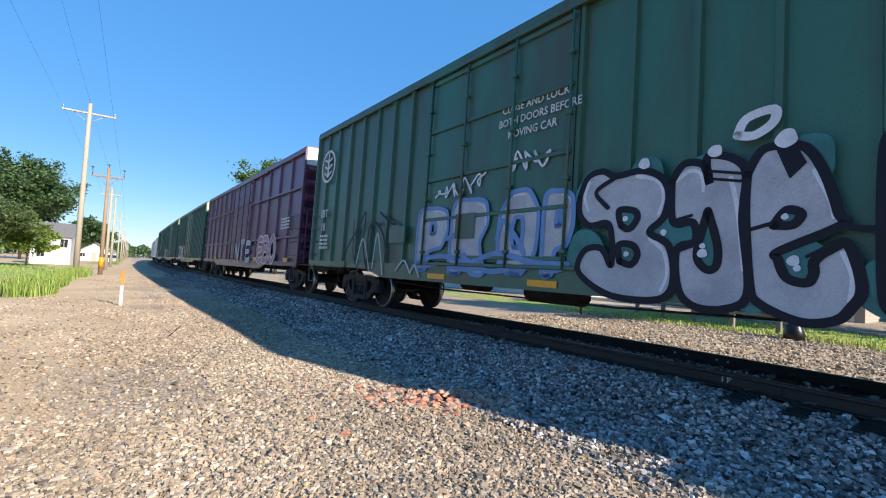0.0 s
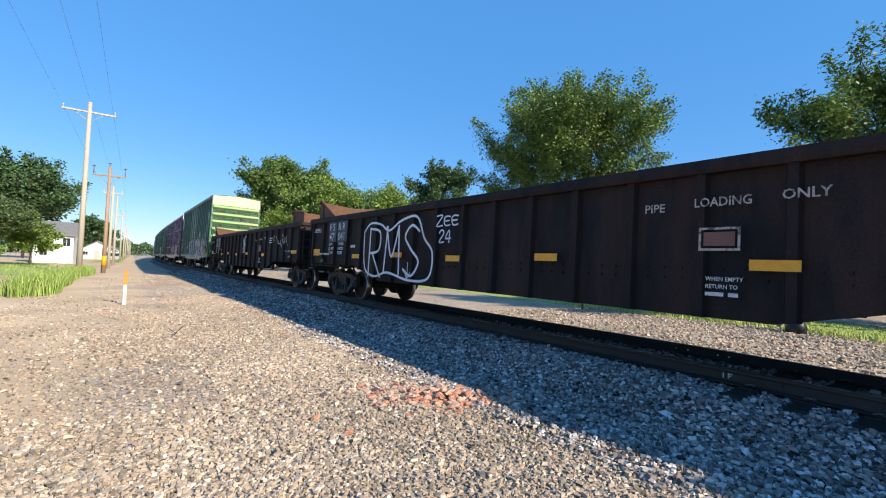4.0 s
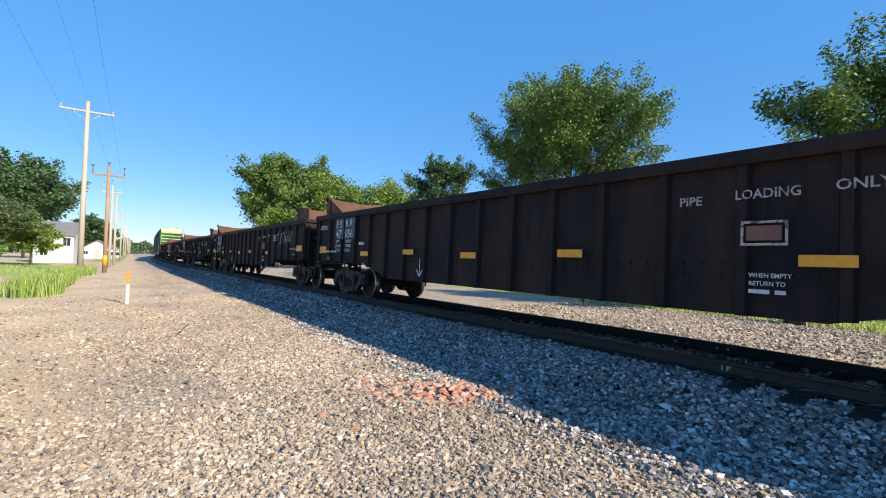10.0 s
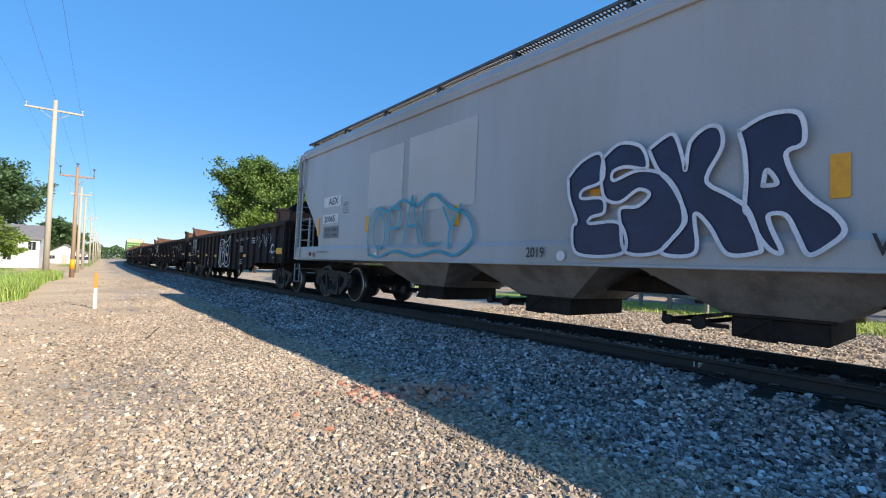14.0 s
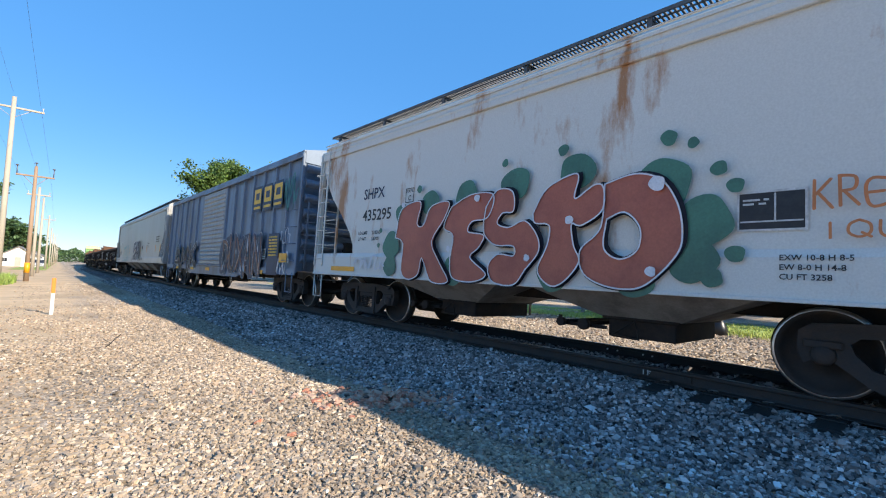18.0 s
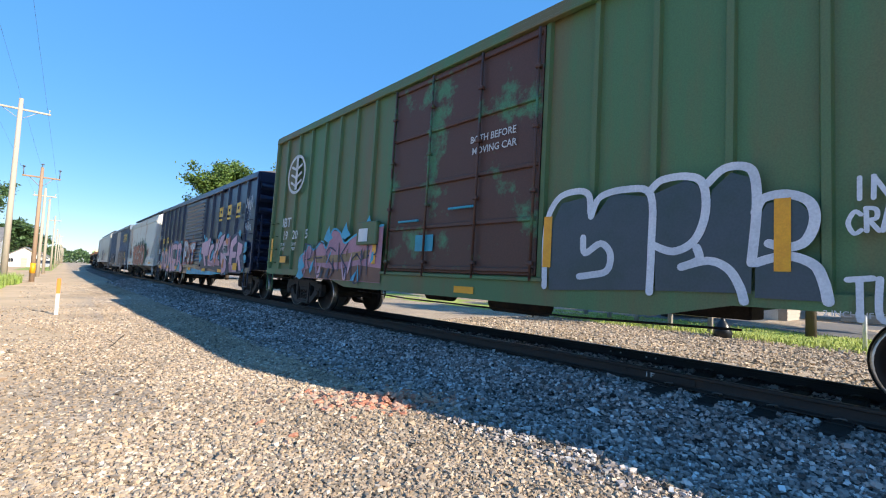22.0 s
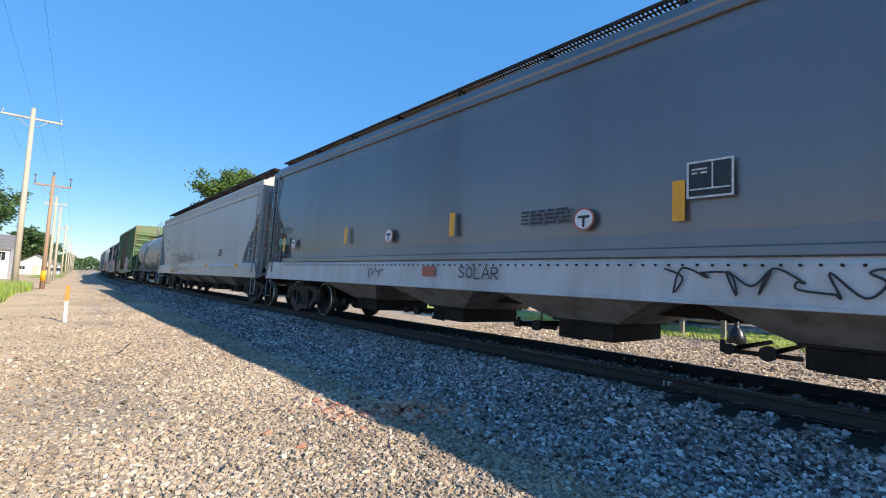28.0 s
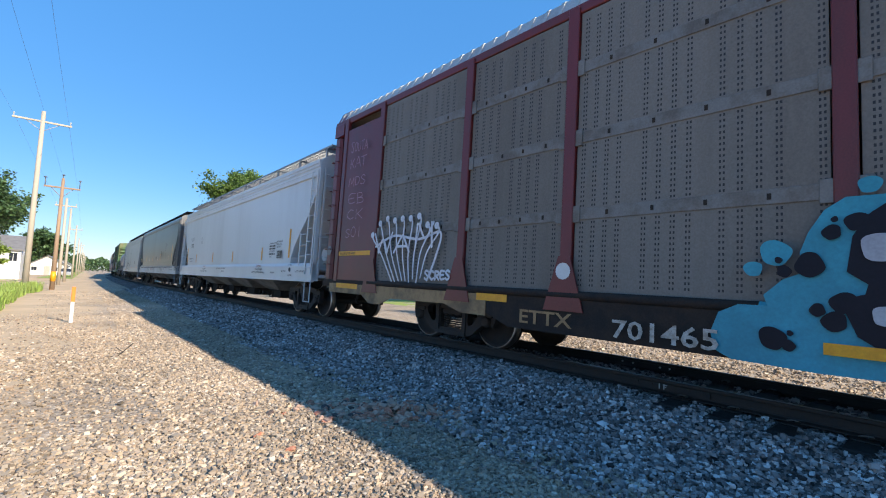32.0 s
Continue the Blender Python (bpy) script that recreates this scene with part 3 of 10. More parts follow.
class Car:
    """One freight car: an empty on the rails, and its near side as a plane of (distance behind the front end, height)."""

    def __init__(self, name, label, front, length, side=1.55):
        self.ob = thing(name, pose(0, 0, 0), label, "freight car", "cars of the train")
        self.front, self.length, self.side, self.axles, self.level = front, length, side, [], 0
        self.lift, self.flat = 0.0, False

    def y(self, s):
        return self.length / 2 - s

    def box(self, name, mat, s0, s1, z0, z1, x0, x1, c=0.008, label="", parent=None):
        return part(name, Shape().box(x0, x1, self.y(s1), self.y(s0), z0, z1, c), mat, parent or self.ob, label)

    def out(self, deep=0.0):
        """The next free layer in front of the side, so that no two marks share a plane."""
        self.level += 1
        if self.flat:
            return -(self.side + 0.018 + 0.3 * deep + 0.0001 * (self.level % 60))
        return -(self.side + 0.003 + deep + 0.0003 * (self.level % 60))

    def plate(self, name, mat, s0, s1, z0, z1, label="", deep=0.0):
        x = self.out(deep)
        v = [(x, self.y(s0), z0), (x, self.y(s1), z0), (x, self.y(s1), z1), (x, self.y(s0), z1)]
        return part(name, Shape().add(v, [(0, 1, 2, 3)]), mat, self.ob, label)

    def ring(self, name, mat, s0, s1, z0, z1, w, label="", deep=0.0):
        x = self.out(deep)
        a = [(s0, z0), (s1, z0), (s1, z1), (s0, z1)]
        b = [(s0 + w, z0 + w), (s1 - w, z0 + w), (s1 - w, z1 - w), (s0 + w, z1 - w)]
        v = [(x, self.y(s), z) for s, z in a + b]
        return part(name, Shape().add(v, [(i, (i + 1) % 4, 4 + (i + 1) % 4, 4 + i) for i in range(4)]), mat, self.ob, label)

    def disc(self, name, mat, s, z, r, label="", deep=0.0, n=20, r_in=0.0, tall=1.0):
        x = self.out(deep)
        o = [(x, self.y(s + r * math.cos(2 * math.pi * i / n)), z + tall * r * math.sin(2 * math.pi * i / n)) for i in range(n)]
        if r_in:
            i_ = [(x, self.y(s + r_in * math.cos(2 * math.pi * i / n)), z + tall * r_in * math.sin(2 * math.pi * i / n)) for i in range(n)]
            sh = Shape().add(o + i_, [(i, (i + 1) % n, n + (i + 1) % n, n + i) for i in range(n)])
        else:
            sh = Shape().add(o, [tuple(range(n))])
        return part(name, sh, mat, self.ob, label)

    def text(self, body, s, z, size, mat, wide=1.0, deep=0.0, name="stencil", label=""):
        """A line of writing whose first letter stands at s, with its foot at height z."""
        cu = bpy.data.curves.new(name, "FONT")
        cu.body, cu.size, cu.resolution_u, cu.offset = body, size * 1.38, 2, 0.02 * size
        ob = bpy.data.objects.new(name, cu)
        me = bpy.data.meshes.new_from_object(ob)
        bpy.data.objects.remove(ob)
        me.materials.clear()
        me.materials.append(mat)
        ob = new(name, me)
        ob.parent = self.ob
        ob.matrix_basis = Matrix.Translation((self.out(deep), self.y(s), z)) @ TEXT_TURN @ Matrix.Diagonal((wide, 1, 1, 1))
        return tagged(ob, label) if label else ob

    def bars(self, mat, s0, s1, z, rows, h=0.05, gap=0.045, deep=0.0, name="stencil"):
        """Lines of writing too small to read."""
        sh = Shape()
        rnd = random.Random(int(s0 * 100 + z * 10))
        x = self.out(deep)
        for r in range(rows):
            s, zz = s0, z - r * (h + gap)
            while s < s1 - 0.02:
                e = min(s1, s + rnd.uniform(0.05, 0.2) * (1 + 3 * h))
                sh.add([(x, self.y(s), zz), (x, self.y(e), zz), (x, self.y(e), zz + h), (x, self.y(s), zz + h)], [(0, 1, 2, 3)])
                s = e + rnd.uniform(0.02, 0.05)
        return part(name, sh, mat, self.ob, "rows of small worn stencils")

    def ribbon(self, lines, width, mat, name="graffiti", label="", deep=0.0, taper=0.0):
        """Strokes of paint: smooth lines through (s, z) points, with round ends."""
        sh = Shape()
        for k, line in enumerate(lines):
            if k and width >= 0.1:
                # broad strokes are pieces of their own
                part(name, sh, mat, self.ob)
                sh = Shape()
            pts = smooth_line(line)
            x = self.out(deep)
            n = len(pts)
            left, right = [], []
            for i, p in enumerate(pts):
                a, b = pts[max(0, i - 1)], pts[min(n - 1, i + 1)]
                d = Vector((b[0] - a[0], b[1] - a[1]))
                d = d.normalized() if d.length > 1e-6 else Vector((1, 0))
                w = width / 2 * (1 - taper * i / n)
                left.append((p[0] - d.y * w, p[1] + d.x * w))
                right.append((p[0] + d.y * w, p[1] - d.x * w))
            v = [(x, self.y(s), z) for s, z in left + right]
            f = [(i, i + 1, n + i + 1, n + i) for i in range(n - 1)]
            sh.add(v, f)
            for p, q, k in ((pts[0], pts[1], 1), (pts[-1], pts[-2], 1 - taper)):
                a0 = math.atan2(p[1] - q[1], p[0] - q[0])
                w = width / 2 * k
                cap = [(p[0] + w * math.cos(a0 + a), p[1] + w * math.sin(a0 + a)) for a in (-1.57, -0.95, -0.32, 0.32, 0.95, 1.57)]
                sh.add([(x, self.y(s), z) for s, z in cap], [tuple(range(6))])
        return part(name, sh, mat, self.ob, label)

    def letters(self, word, s0, s1, z0, z1, weight, mat, edge=None, edge_w=0.0, seed=1, name="graffiti", label="", deep=0.0, wild=0.06, shade=None, shine=None):
        """A word in fat brush strokes that fills a field of the side, with an edge of another colour behind it."""
        rnd = random.Random(seed)
        words, cell = [], (s1 - s0) / len(word)
        for i, ch in enumerate(word):
            lift, grow = rnd.uniform(-wild, wild) * (z1 - z0), 1 + rnd.uniform(-wild, wild)
            words.append([])
            for stroke in GLYPHS[ch]:
                words[-1].append([(s0 + cell * (i + 0.08 + 0.84 * p + rnd.uniform(-wild, wild) * 0.3), z0 + lift + (z1 - z0) * grow * q) for p, q in stroke])
        if edge:
            for lines in words:
                self.ribbon(lines, weight + edge_w, edge, name, "", deep)
        for lines in words:
            self.ribbon(lines, weight, mat, name, label, deep + 0.02)
            # a darker side and a light line give each letter its body
            for paint, shift, part_w, a, b in ((shade, 0.26, 0.36, 0.0, 1.0), (shine, -0.30, 0.09, 0.35, 0.8), (edge if shade else None, 0.05, 0.07, 0.1, 0.75)):
                if not paint:
                    continue
                rows = []
                for line in lines:
                    pts = smooth_line(line)
                    if len(pts) < 3:
                        (p, q) = pts[0], pts[-1]
                        pts = [(p[0] + (q[0] - p[0]) * k / 6, p[1] + (q[1] - p[1]) * k / 6) for k in range(7)]
                    n = len(pts)
                    cut = pts[int(a * (n - 1)):int(b * (n - 1)) + 1]
                    if len(cut) < 2:
                        continue
                    row = []
                    for k, p in enumerate(cut):
                        u, v = cut[max(0, k - 1)], cut[min(len(cut) - 1, k + 1)]
                        d = Vector((v[0] - u[0], v[1] - u[1]))
                        d = d.normalized() if d.length > 1e-6 else Vector((1, 0))
                        side = 1 if d.y - d.x * 0.4 > 0 else -1
                        row.append((p[0] + side * d.y * shift * weight, p[1] - side * d.x * shift * weight))
                    rows.append(row[::2] + [row[-1]] if len(row) > 6 else row)
                self.ribbon(rows, weight * part_w, paint, name, "", deep + 0.041, 0.5)

    def fat(self, ch, box, mat, edge, edge_w, shine=None, shade=None, label="", deep=0.0, slant=0.0):
        """One swollen block letter filling box (s0, s1, z0, z1), with an edge all round and a light line inside it."""
        s0, s1, z0, z1 = box

        def place(p):
            return (s0 + (s1 - s0) * (p[0] + slant * (p[1] - 0.5)), z0 + (z1 - z0) * p[1])

        loops = []
        for loop in FAT[ch]:
            pts = []
            for i, p in enumerate(loop):
                q = loop[(i + 1) % len(loop)]
                pts += [(0.82 * p[0] + 0.18 * q[0], 0.82 * p[1] + 0.18 * q[1]), (0.18 * p[0] + 0.82 * q[0], 0.18 * p[1] + 0.82 * q[1])]
            loops.append([place(p) for p in pts])
        tri = geometry.tessellate_polygon([[Vector((p[0], p[1], 0)) for p in lp] for lp in loops])
        x = self.out(deep)
        part("graffiti", Shape().add([(x, self.y(p[0]), p[1]) for lp in loops for p in lp], [tuple(q) for q in tri]), mat, self.ob, label)
        self.ribbon([lp + lp[:2] for lp in loops], 1.5 * edge_w, edge, "graffiti", "", deep + 0.03)
        outer = loops[0]
        cs, cz = sum(p[0] for p in outer) / len(outer), sum(p[1] for p in outer) / len(outer)
        if shade:
            foot = [p for p in FAT[ch][0] if p[1] < 0.5]
            w0, w1 = min(p[0] for p in foot), max(p[0] for p in foot)
            self.ribbon([[place((w0 + 0.08, 0.10)), place(((w0 + w1) / 2, 0.07)), place((w1 - 0.08, 0.10))]], 0.10 * (z1 - z0), shade, "graffiti", "", deep + 0.015, 0.3)
        if shine:
            line = [(cs + 0.88 * (p[0] - cs), cz + 0.90 * (p[1] - cz)) for p in outer]
            n = len(line)
            self.ribbon([line[n // 2:n // 2 + n // 3]], 0.028, shine, "graffiti", "", deep + 0.016, 0.5)

    def piece(self, loops, mat, edge, width, deep=0.0, label="", drop=None, shine=None):
        """One free-hand letter: the painted body inside its loops (the first outside, the others open middles), a line round it, and the shadow it throws."""
        loops = [smooth_line(lp + lp[:1], 3)[:-1] for lp in loops]
        tri = geometry.tessellate_polygon([[Vector((p[0], p[1], 0)) for p in lp] for lp in loops])
        for paint, ds, dz, d in ((edge if drop else None, *(drop or (0, 0)), deep - 0.02), (mat, 0, 0, deep)):
            if paint:
                x = self.out(d)
                part("graffiti", Shape().add([(x, self.y(p[0] + ds), p[1] + dz) for lp in loops for p in lp], [tuple(q) for q in tri]), paint, self.ob, label if paint is mat else "")
        self.ribbon([lp + lp[:1] for lp in loops], width, shine or edge, "graffiti", "", deep + 0.02)

    def tag(self, s0, s1, z0, z1, width, mat, seed, loops=5, name="graffiti", label="thin spray-painted scrawl", deep=0.0):
        rnd = random.Random(seed)
        n = loops * 4
        line = [(s0 + (s1 - s0) * (i / n + 0.35 / loops * math.sin(1.9 * i)), z0 + (z1 - z0) * rnd.random() ** (0.5 if i % 2 else 2)) for i in range(n + 1)]
        cut = n * 2 // 3
        return self.ribbon([line[:cut], line[cut - 1:][::-1]], width, mat, name, label, deep)

    def shards(self, s0, s1, z0, z1, count, mats, size, seed, deep=0.0):
        """Angular chips of paint that break up a piece, each a stroke of its own."""
        rnd = random.Random(seed)
        for k in range(count):
            s, z, a = rnd.uniform(s0, s1), rnd.uniform(z0, z1), rnd.uniform(0.9, 2.0)
            r, w, x = size * rnd.uniform(0.6, 1.6), size * rnd.uniform(0.15, 0.45), self.out(deep)
            u, v = (math.cos(a), math.sin(a)), (-math.sin(a), math.cos(a))
            q = [(-r, -w * 0.3), (-r * 0.2, -w), (r, 0), (r * 0.1, w), (-r * 0.7, w * 0.6)]
            part("graffiti", Shape().add([(x, self.y(s + p * u[0] + t * v[0]), min(z1 + 0.1, max(z0 - 0.05, z + p * u[1] + t * v[1]))) for p, t in q], [(0, 1, 2, 3, 4)]), mats[k % len(mats)], self.ob)

    def field(self, outline, mat, label="", deep=0.0):
        """A painted area with a free outline."""
        x = self.out(deep)
        return part("graffiti", Shape().add([(x, self.y(s), z) for s, z in outline], [tuple(range(len(outline)))]), mat, self.ob, label)

    def blobs(self, spots, mat, name="graffiti", label="", deep=0.0):
        for s, z, r in spots:
            x = self.out(deep)
            sh = Shape().add([(x, self.y(s + r * math.cos(a * 0.2244) * (1 + 0.10 * math.sin(0.67 * a + 9 * s))), z + r * math.sin(a * 0.2244) * (1 + 0.08 * math.cos(0.45 * a + 7 * s))) for a in range(28)], [tuple(range(28))])
            part(name, sh, mat, self.ob, label)


def smooth_line(pts, steps=5):
    if len(pts) < 3:
        return [tuple(p) for p in pts]
    out = []
    q = [pts[0], *pts, pts[-1]]
    for i in range(1, len(q) - 2):
        a, b, c, d = (Vector(p) for p in q[i - 1:i + 3])
        for k in range(steps):
            t = k / steps
            p = 0.5 * (2 * b + (c - a) * t + (2 * a - 5 * b + 4 * c - d) * t * t + (3 * b - a - 3 * c + d) * t ** 3)
            out.append((p.x, p.y))
    out.append(tuple(pts[-1]))
    return out


GLYPHS = {
    "A": [[(0, 0), (0.45, 1), (0.55, 1), (1, 0)], [(0.25, 0.38), (0.75, 0.38)]],
    "B": [[(0.1, 0), (0.1, 1)], [(0.1, 1), (0.7, 0.95), (0.75, 0.62), (0.15, 0.53)], [(0.15, 0.53), (0.85, 0.45), (0.85, 0.08), (0.1, 0)]],
    "C": [[(0.95, 0.85), (0.5, 1), (0.08, 0.6), (0.1, 0.3), (0.5, 0), (0.95, 0.15)]],
    "D": [[(0.1, 0), (0.1, 1)], [(0.1, 1), (0.75, 0.9), (0.9, 0.5), (0.75, 0.1), (0.1, 0)]],
    "E": [[(0.95, 0.95), (0.35, 1), (0.05, 0.75), (0.1, 0.2), (0.4, 0), (0.95, 0.08)], [(0.1, 0.5), (0.8, 0.52)]],
    "F": [[(0.12, 0), (0.1, 0.95), (0.9, 1)], [(0.1, 0.5), (0.7, 0.52)]],
    "H": [[(0.1, 0), (0.1, 1)], [(0.9, 0), (0.9, 1)], [(0.1, 0.5), (0.9, 0.5)]],
    "I": [[(0.5, 0), (0.5, 1)]],
    "K": [[(0.1, 0), (0.12, 1)], [(0.9, 1), (0.2, 0.5)], [(0.3, 0.55), (0.95, 0)]],
    "L": [[(0.1, 1), (0.1, 0.05), (0.9, 0)]],
    "M": [[(0.02, 0), (0.12, 1)], [(0.12, 1), (0.5, 0.35), (0.88, 1)], [(0.88, 1), (0.98, 0)]],
    "N": [[(0.08, 0), (0.1, 1)], [(0.1, 1), (0.9, 0)], [(0.9, 0), (0.92, 1)]],
    "O": [[(0.5, 1), (0.1, 0.75), (0.1, 0.25), (0.5, 0), (0.9, 0.25), (0.9, 0.75), (0.5, 1)]],
    "P": [[(0.12, 0), (0.1, 1)], [(0.1, 1), (0.8, 0.92), (0.8, 0.52), (0.15, 0.45)]],
    "R": [[(0.12, 0), (0.1, 1)], [(0.1, 1), (0.8, 0.92), (0.78, 0.55), (0.15, 0.48)], [(0.35, 0.45), (0.95, 0)]],
    "S": [[(0.9, 0.88), (0.45, 1), (0.1, 0.78), (0.45, 0.52), (0.88, 0.28), (0.5, 0), (0.05, 0.12)]],
    "T": [[(0.5, 0), (0.5, 0.95)], [(0, 0.95), (1, 1)]],
    "U": [[(0.08, 1), (0.1, 0.25), (0.5, 0), (0.9, 0.25), (0.92, 1)]],
    "W": [[(0, 1), (0.22, 0)], [(0.22, 0), (0.5, 0.7), (0.76, 0)], [(0.76, 0), (1, 1)]],
    "V": [[(0.05, 1), (0.45, 0), (0.55, 0), (0.95, 1)]],
    "J": [[(0.3, 1), (0.9, 1)], [(0.7, 1), (0.7, 0.2), (0.4, 0), (0.05, 0.25)]],
    "X": [[(0.05, 0), (0.95, 1)], [(0.05, 1), (0.95, 0)]],
    "Y": [[(0.05, 1), (0.5, 0.45)], [(0.95, 1), (0.5, 0.45), (0.45, 0)]],
    "Q": [[(0.5, 1), (0.1, 0.75), (0.1, 0.25), (0.5, 0), (0.9, 0.25), (0.9, 0.75), (0.5, 1)], [(0.6, 0.25), (0.95, 0)]],
    "Z": [[(0.05, 1), (0.95, 1), (0.05, 0), (0.95, 0)]],
    "2": [[(0.08, 0.75), (0.5, 1), (0.9, 0.72), (0.1, 0), (0.95, 0)]],
    "4": [[(0.7, 0), (0.7, 1), (0.05, 0.35), (0.95, 0.35)]],
    "8": [[(0.5, 0.52), (0.15, 0.75), (0.5, 1), (0.85, 0.75), (0.5, 0.52), (0.1, 0.25), (0.5, 0), (0.9, 0.25), (0.5, 0.52)]],
}

# swollen block letters: closed outlines in a unit square, the first one outside, the others open middles
FAT = {
    "A": [[(0, 0), (0.36, 0), (0.40, 0.2), (0.60, 0.2), (0.64, 0), (1, 0), (0.86, 0.6), (0.8, 1), (0.24, 0.96)], [(0.44, 0.42), (0.58, 0.42), (0.54, 0.62), (0.47, 0.62)]],
    "B": [[(0.06, 0), (0.72, 0), (1, 0.14), (1, 0.42), (0.84, 0.52), (0.98, 0.66), (0.92, 0.92), (0.66, 1), (0.1, 1), (0, 0.86), (0.14, 0.72), (0.12, 0.3), (0, 0.2)], [(0.42, 0.2), (0.62, 0.22), (0.62, 0.36), (0.42, 0.36)], [(0.42, 0.62), (0.6, 0.64), (0.58, 0.78), (0.42, 0.78)]],
    "E": [[(0.04, 0), (0.96, 0.04), (1, 0.26), (0.54, 0.26), (0.54, 0.36), (0.86, 0.40), (0.84, 0.6), (0.54, 0.58), (0.54, 0.7), (1, 0.72), (0.94, 1), (0.36, 0.98), (0, 0.82)]],
    "H": [[(0, 0), (0.38, 0), (0.40, 0.34), (0.60, 0.36), (0.62, 0), (1, 0.02), (0.96, 1), (0.62, 0.98), (0.60, 0.62), (0.40, 0.60), (0.36, 1), (0.02, 0.96)]],
    "J": [[(0, 0.1), (0.3, 0), (0.7, 0), (0.94, 0.2), (0.96, 0.66), (1, 1), (0.2, 0.96), (0.22, 0.7), (0.58, 0.68), (0.58, 0.34), (0.4, 0.28), (0.3, 0.42), (0, 0.4)]],
    "K": [[(0, 0), (0.38, 0.02), (0.42, 0.3), (0.58, 0), (1, 0), (0.76, 0.46), (1, 0.98), (0.64, 1), (0.44, 0.66), (0.40, 1), (0.02, 0.96)]],
    "L": [[(0.06, 0), (1, 0), (0.96, 0.3), (0.46, 0.3), (0.44, 1), (0.02, 1)]],
    "N": [[(0, 0), (0.32, 0), (0.36, 0.5), (0.62, 0), (1, 0), (0.98, 1), (0.66, 1), (0.64, 0.52), (0.36, 1), (0, 1)]],
    "O": [[(0.3, 0), (0.7, 0), (1, 0.26), (1, 0.74), (0.72, 1), (0.28, 1), (0, 0.74), (0, 0.26)], [(0.42, 0.32), (0.6, 0.32), (0.66, 0.5), (0.6, 0.68), (0.42, 0.68), (0.36, 0.5)]],
    "P": [[(0.06, 0), (0.44, 0), (0.46, 0.3), (0.86, 0.36), (1, 0.6), (0.94, 0.92), (0.66, 1), (0, 1)], [(0.46, 0.58), (0.62, 0.6), (0.6, 0.76), (0.46, 0.76)]],
    "R": [[(0.02, 0), (0.38, 0), (0.44, 0.3), (0.62, 0), (1, 0), (0.8, 0.42), (0.98, 0.66), (0.9, 0.94), (0.64, 1), (0, 1)], [(0.42, 0.6), (0.6, 0.62), (0.58, 0.78), (0.42, 0.78)]],
    "S": [[(0, 0.04), (0.66, 0), (1, 0.18), (0.98, 0.48), (0.76, 0.6), (0.48, 0.66), (0.5, 0.74), (0.92, 0.72), (0.94, 0.98), (0.36, 1), (0.04, 0.84), (0.04, 0.58), (0.24, 0.44), (0.54, 0.36), (0.52, 0.28), (0.02, 0.32)]],
    "T": [[(0.3, 0), (0.68, 0.02), (0.70, 0.66), (1, 0.64), (0.98, 1), (0.02, 0.96), (0, 0.64), (0.32, 0.66)]],
    "U": [[(0, 1), (0.02, 0.24), (0.26, 0), (0.76, 0), (1, 0.24), (0.98, 1), (0.64, 0.98), (0.64, 0.40), (0.5, 0.3), (0.38, 0.40), (0.36, 0.98)]],
}

# ---- running gear ----
WHEEL_R = 0.457
AXLE_GAP = 0.889


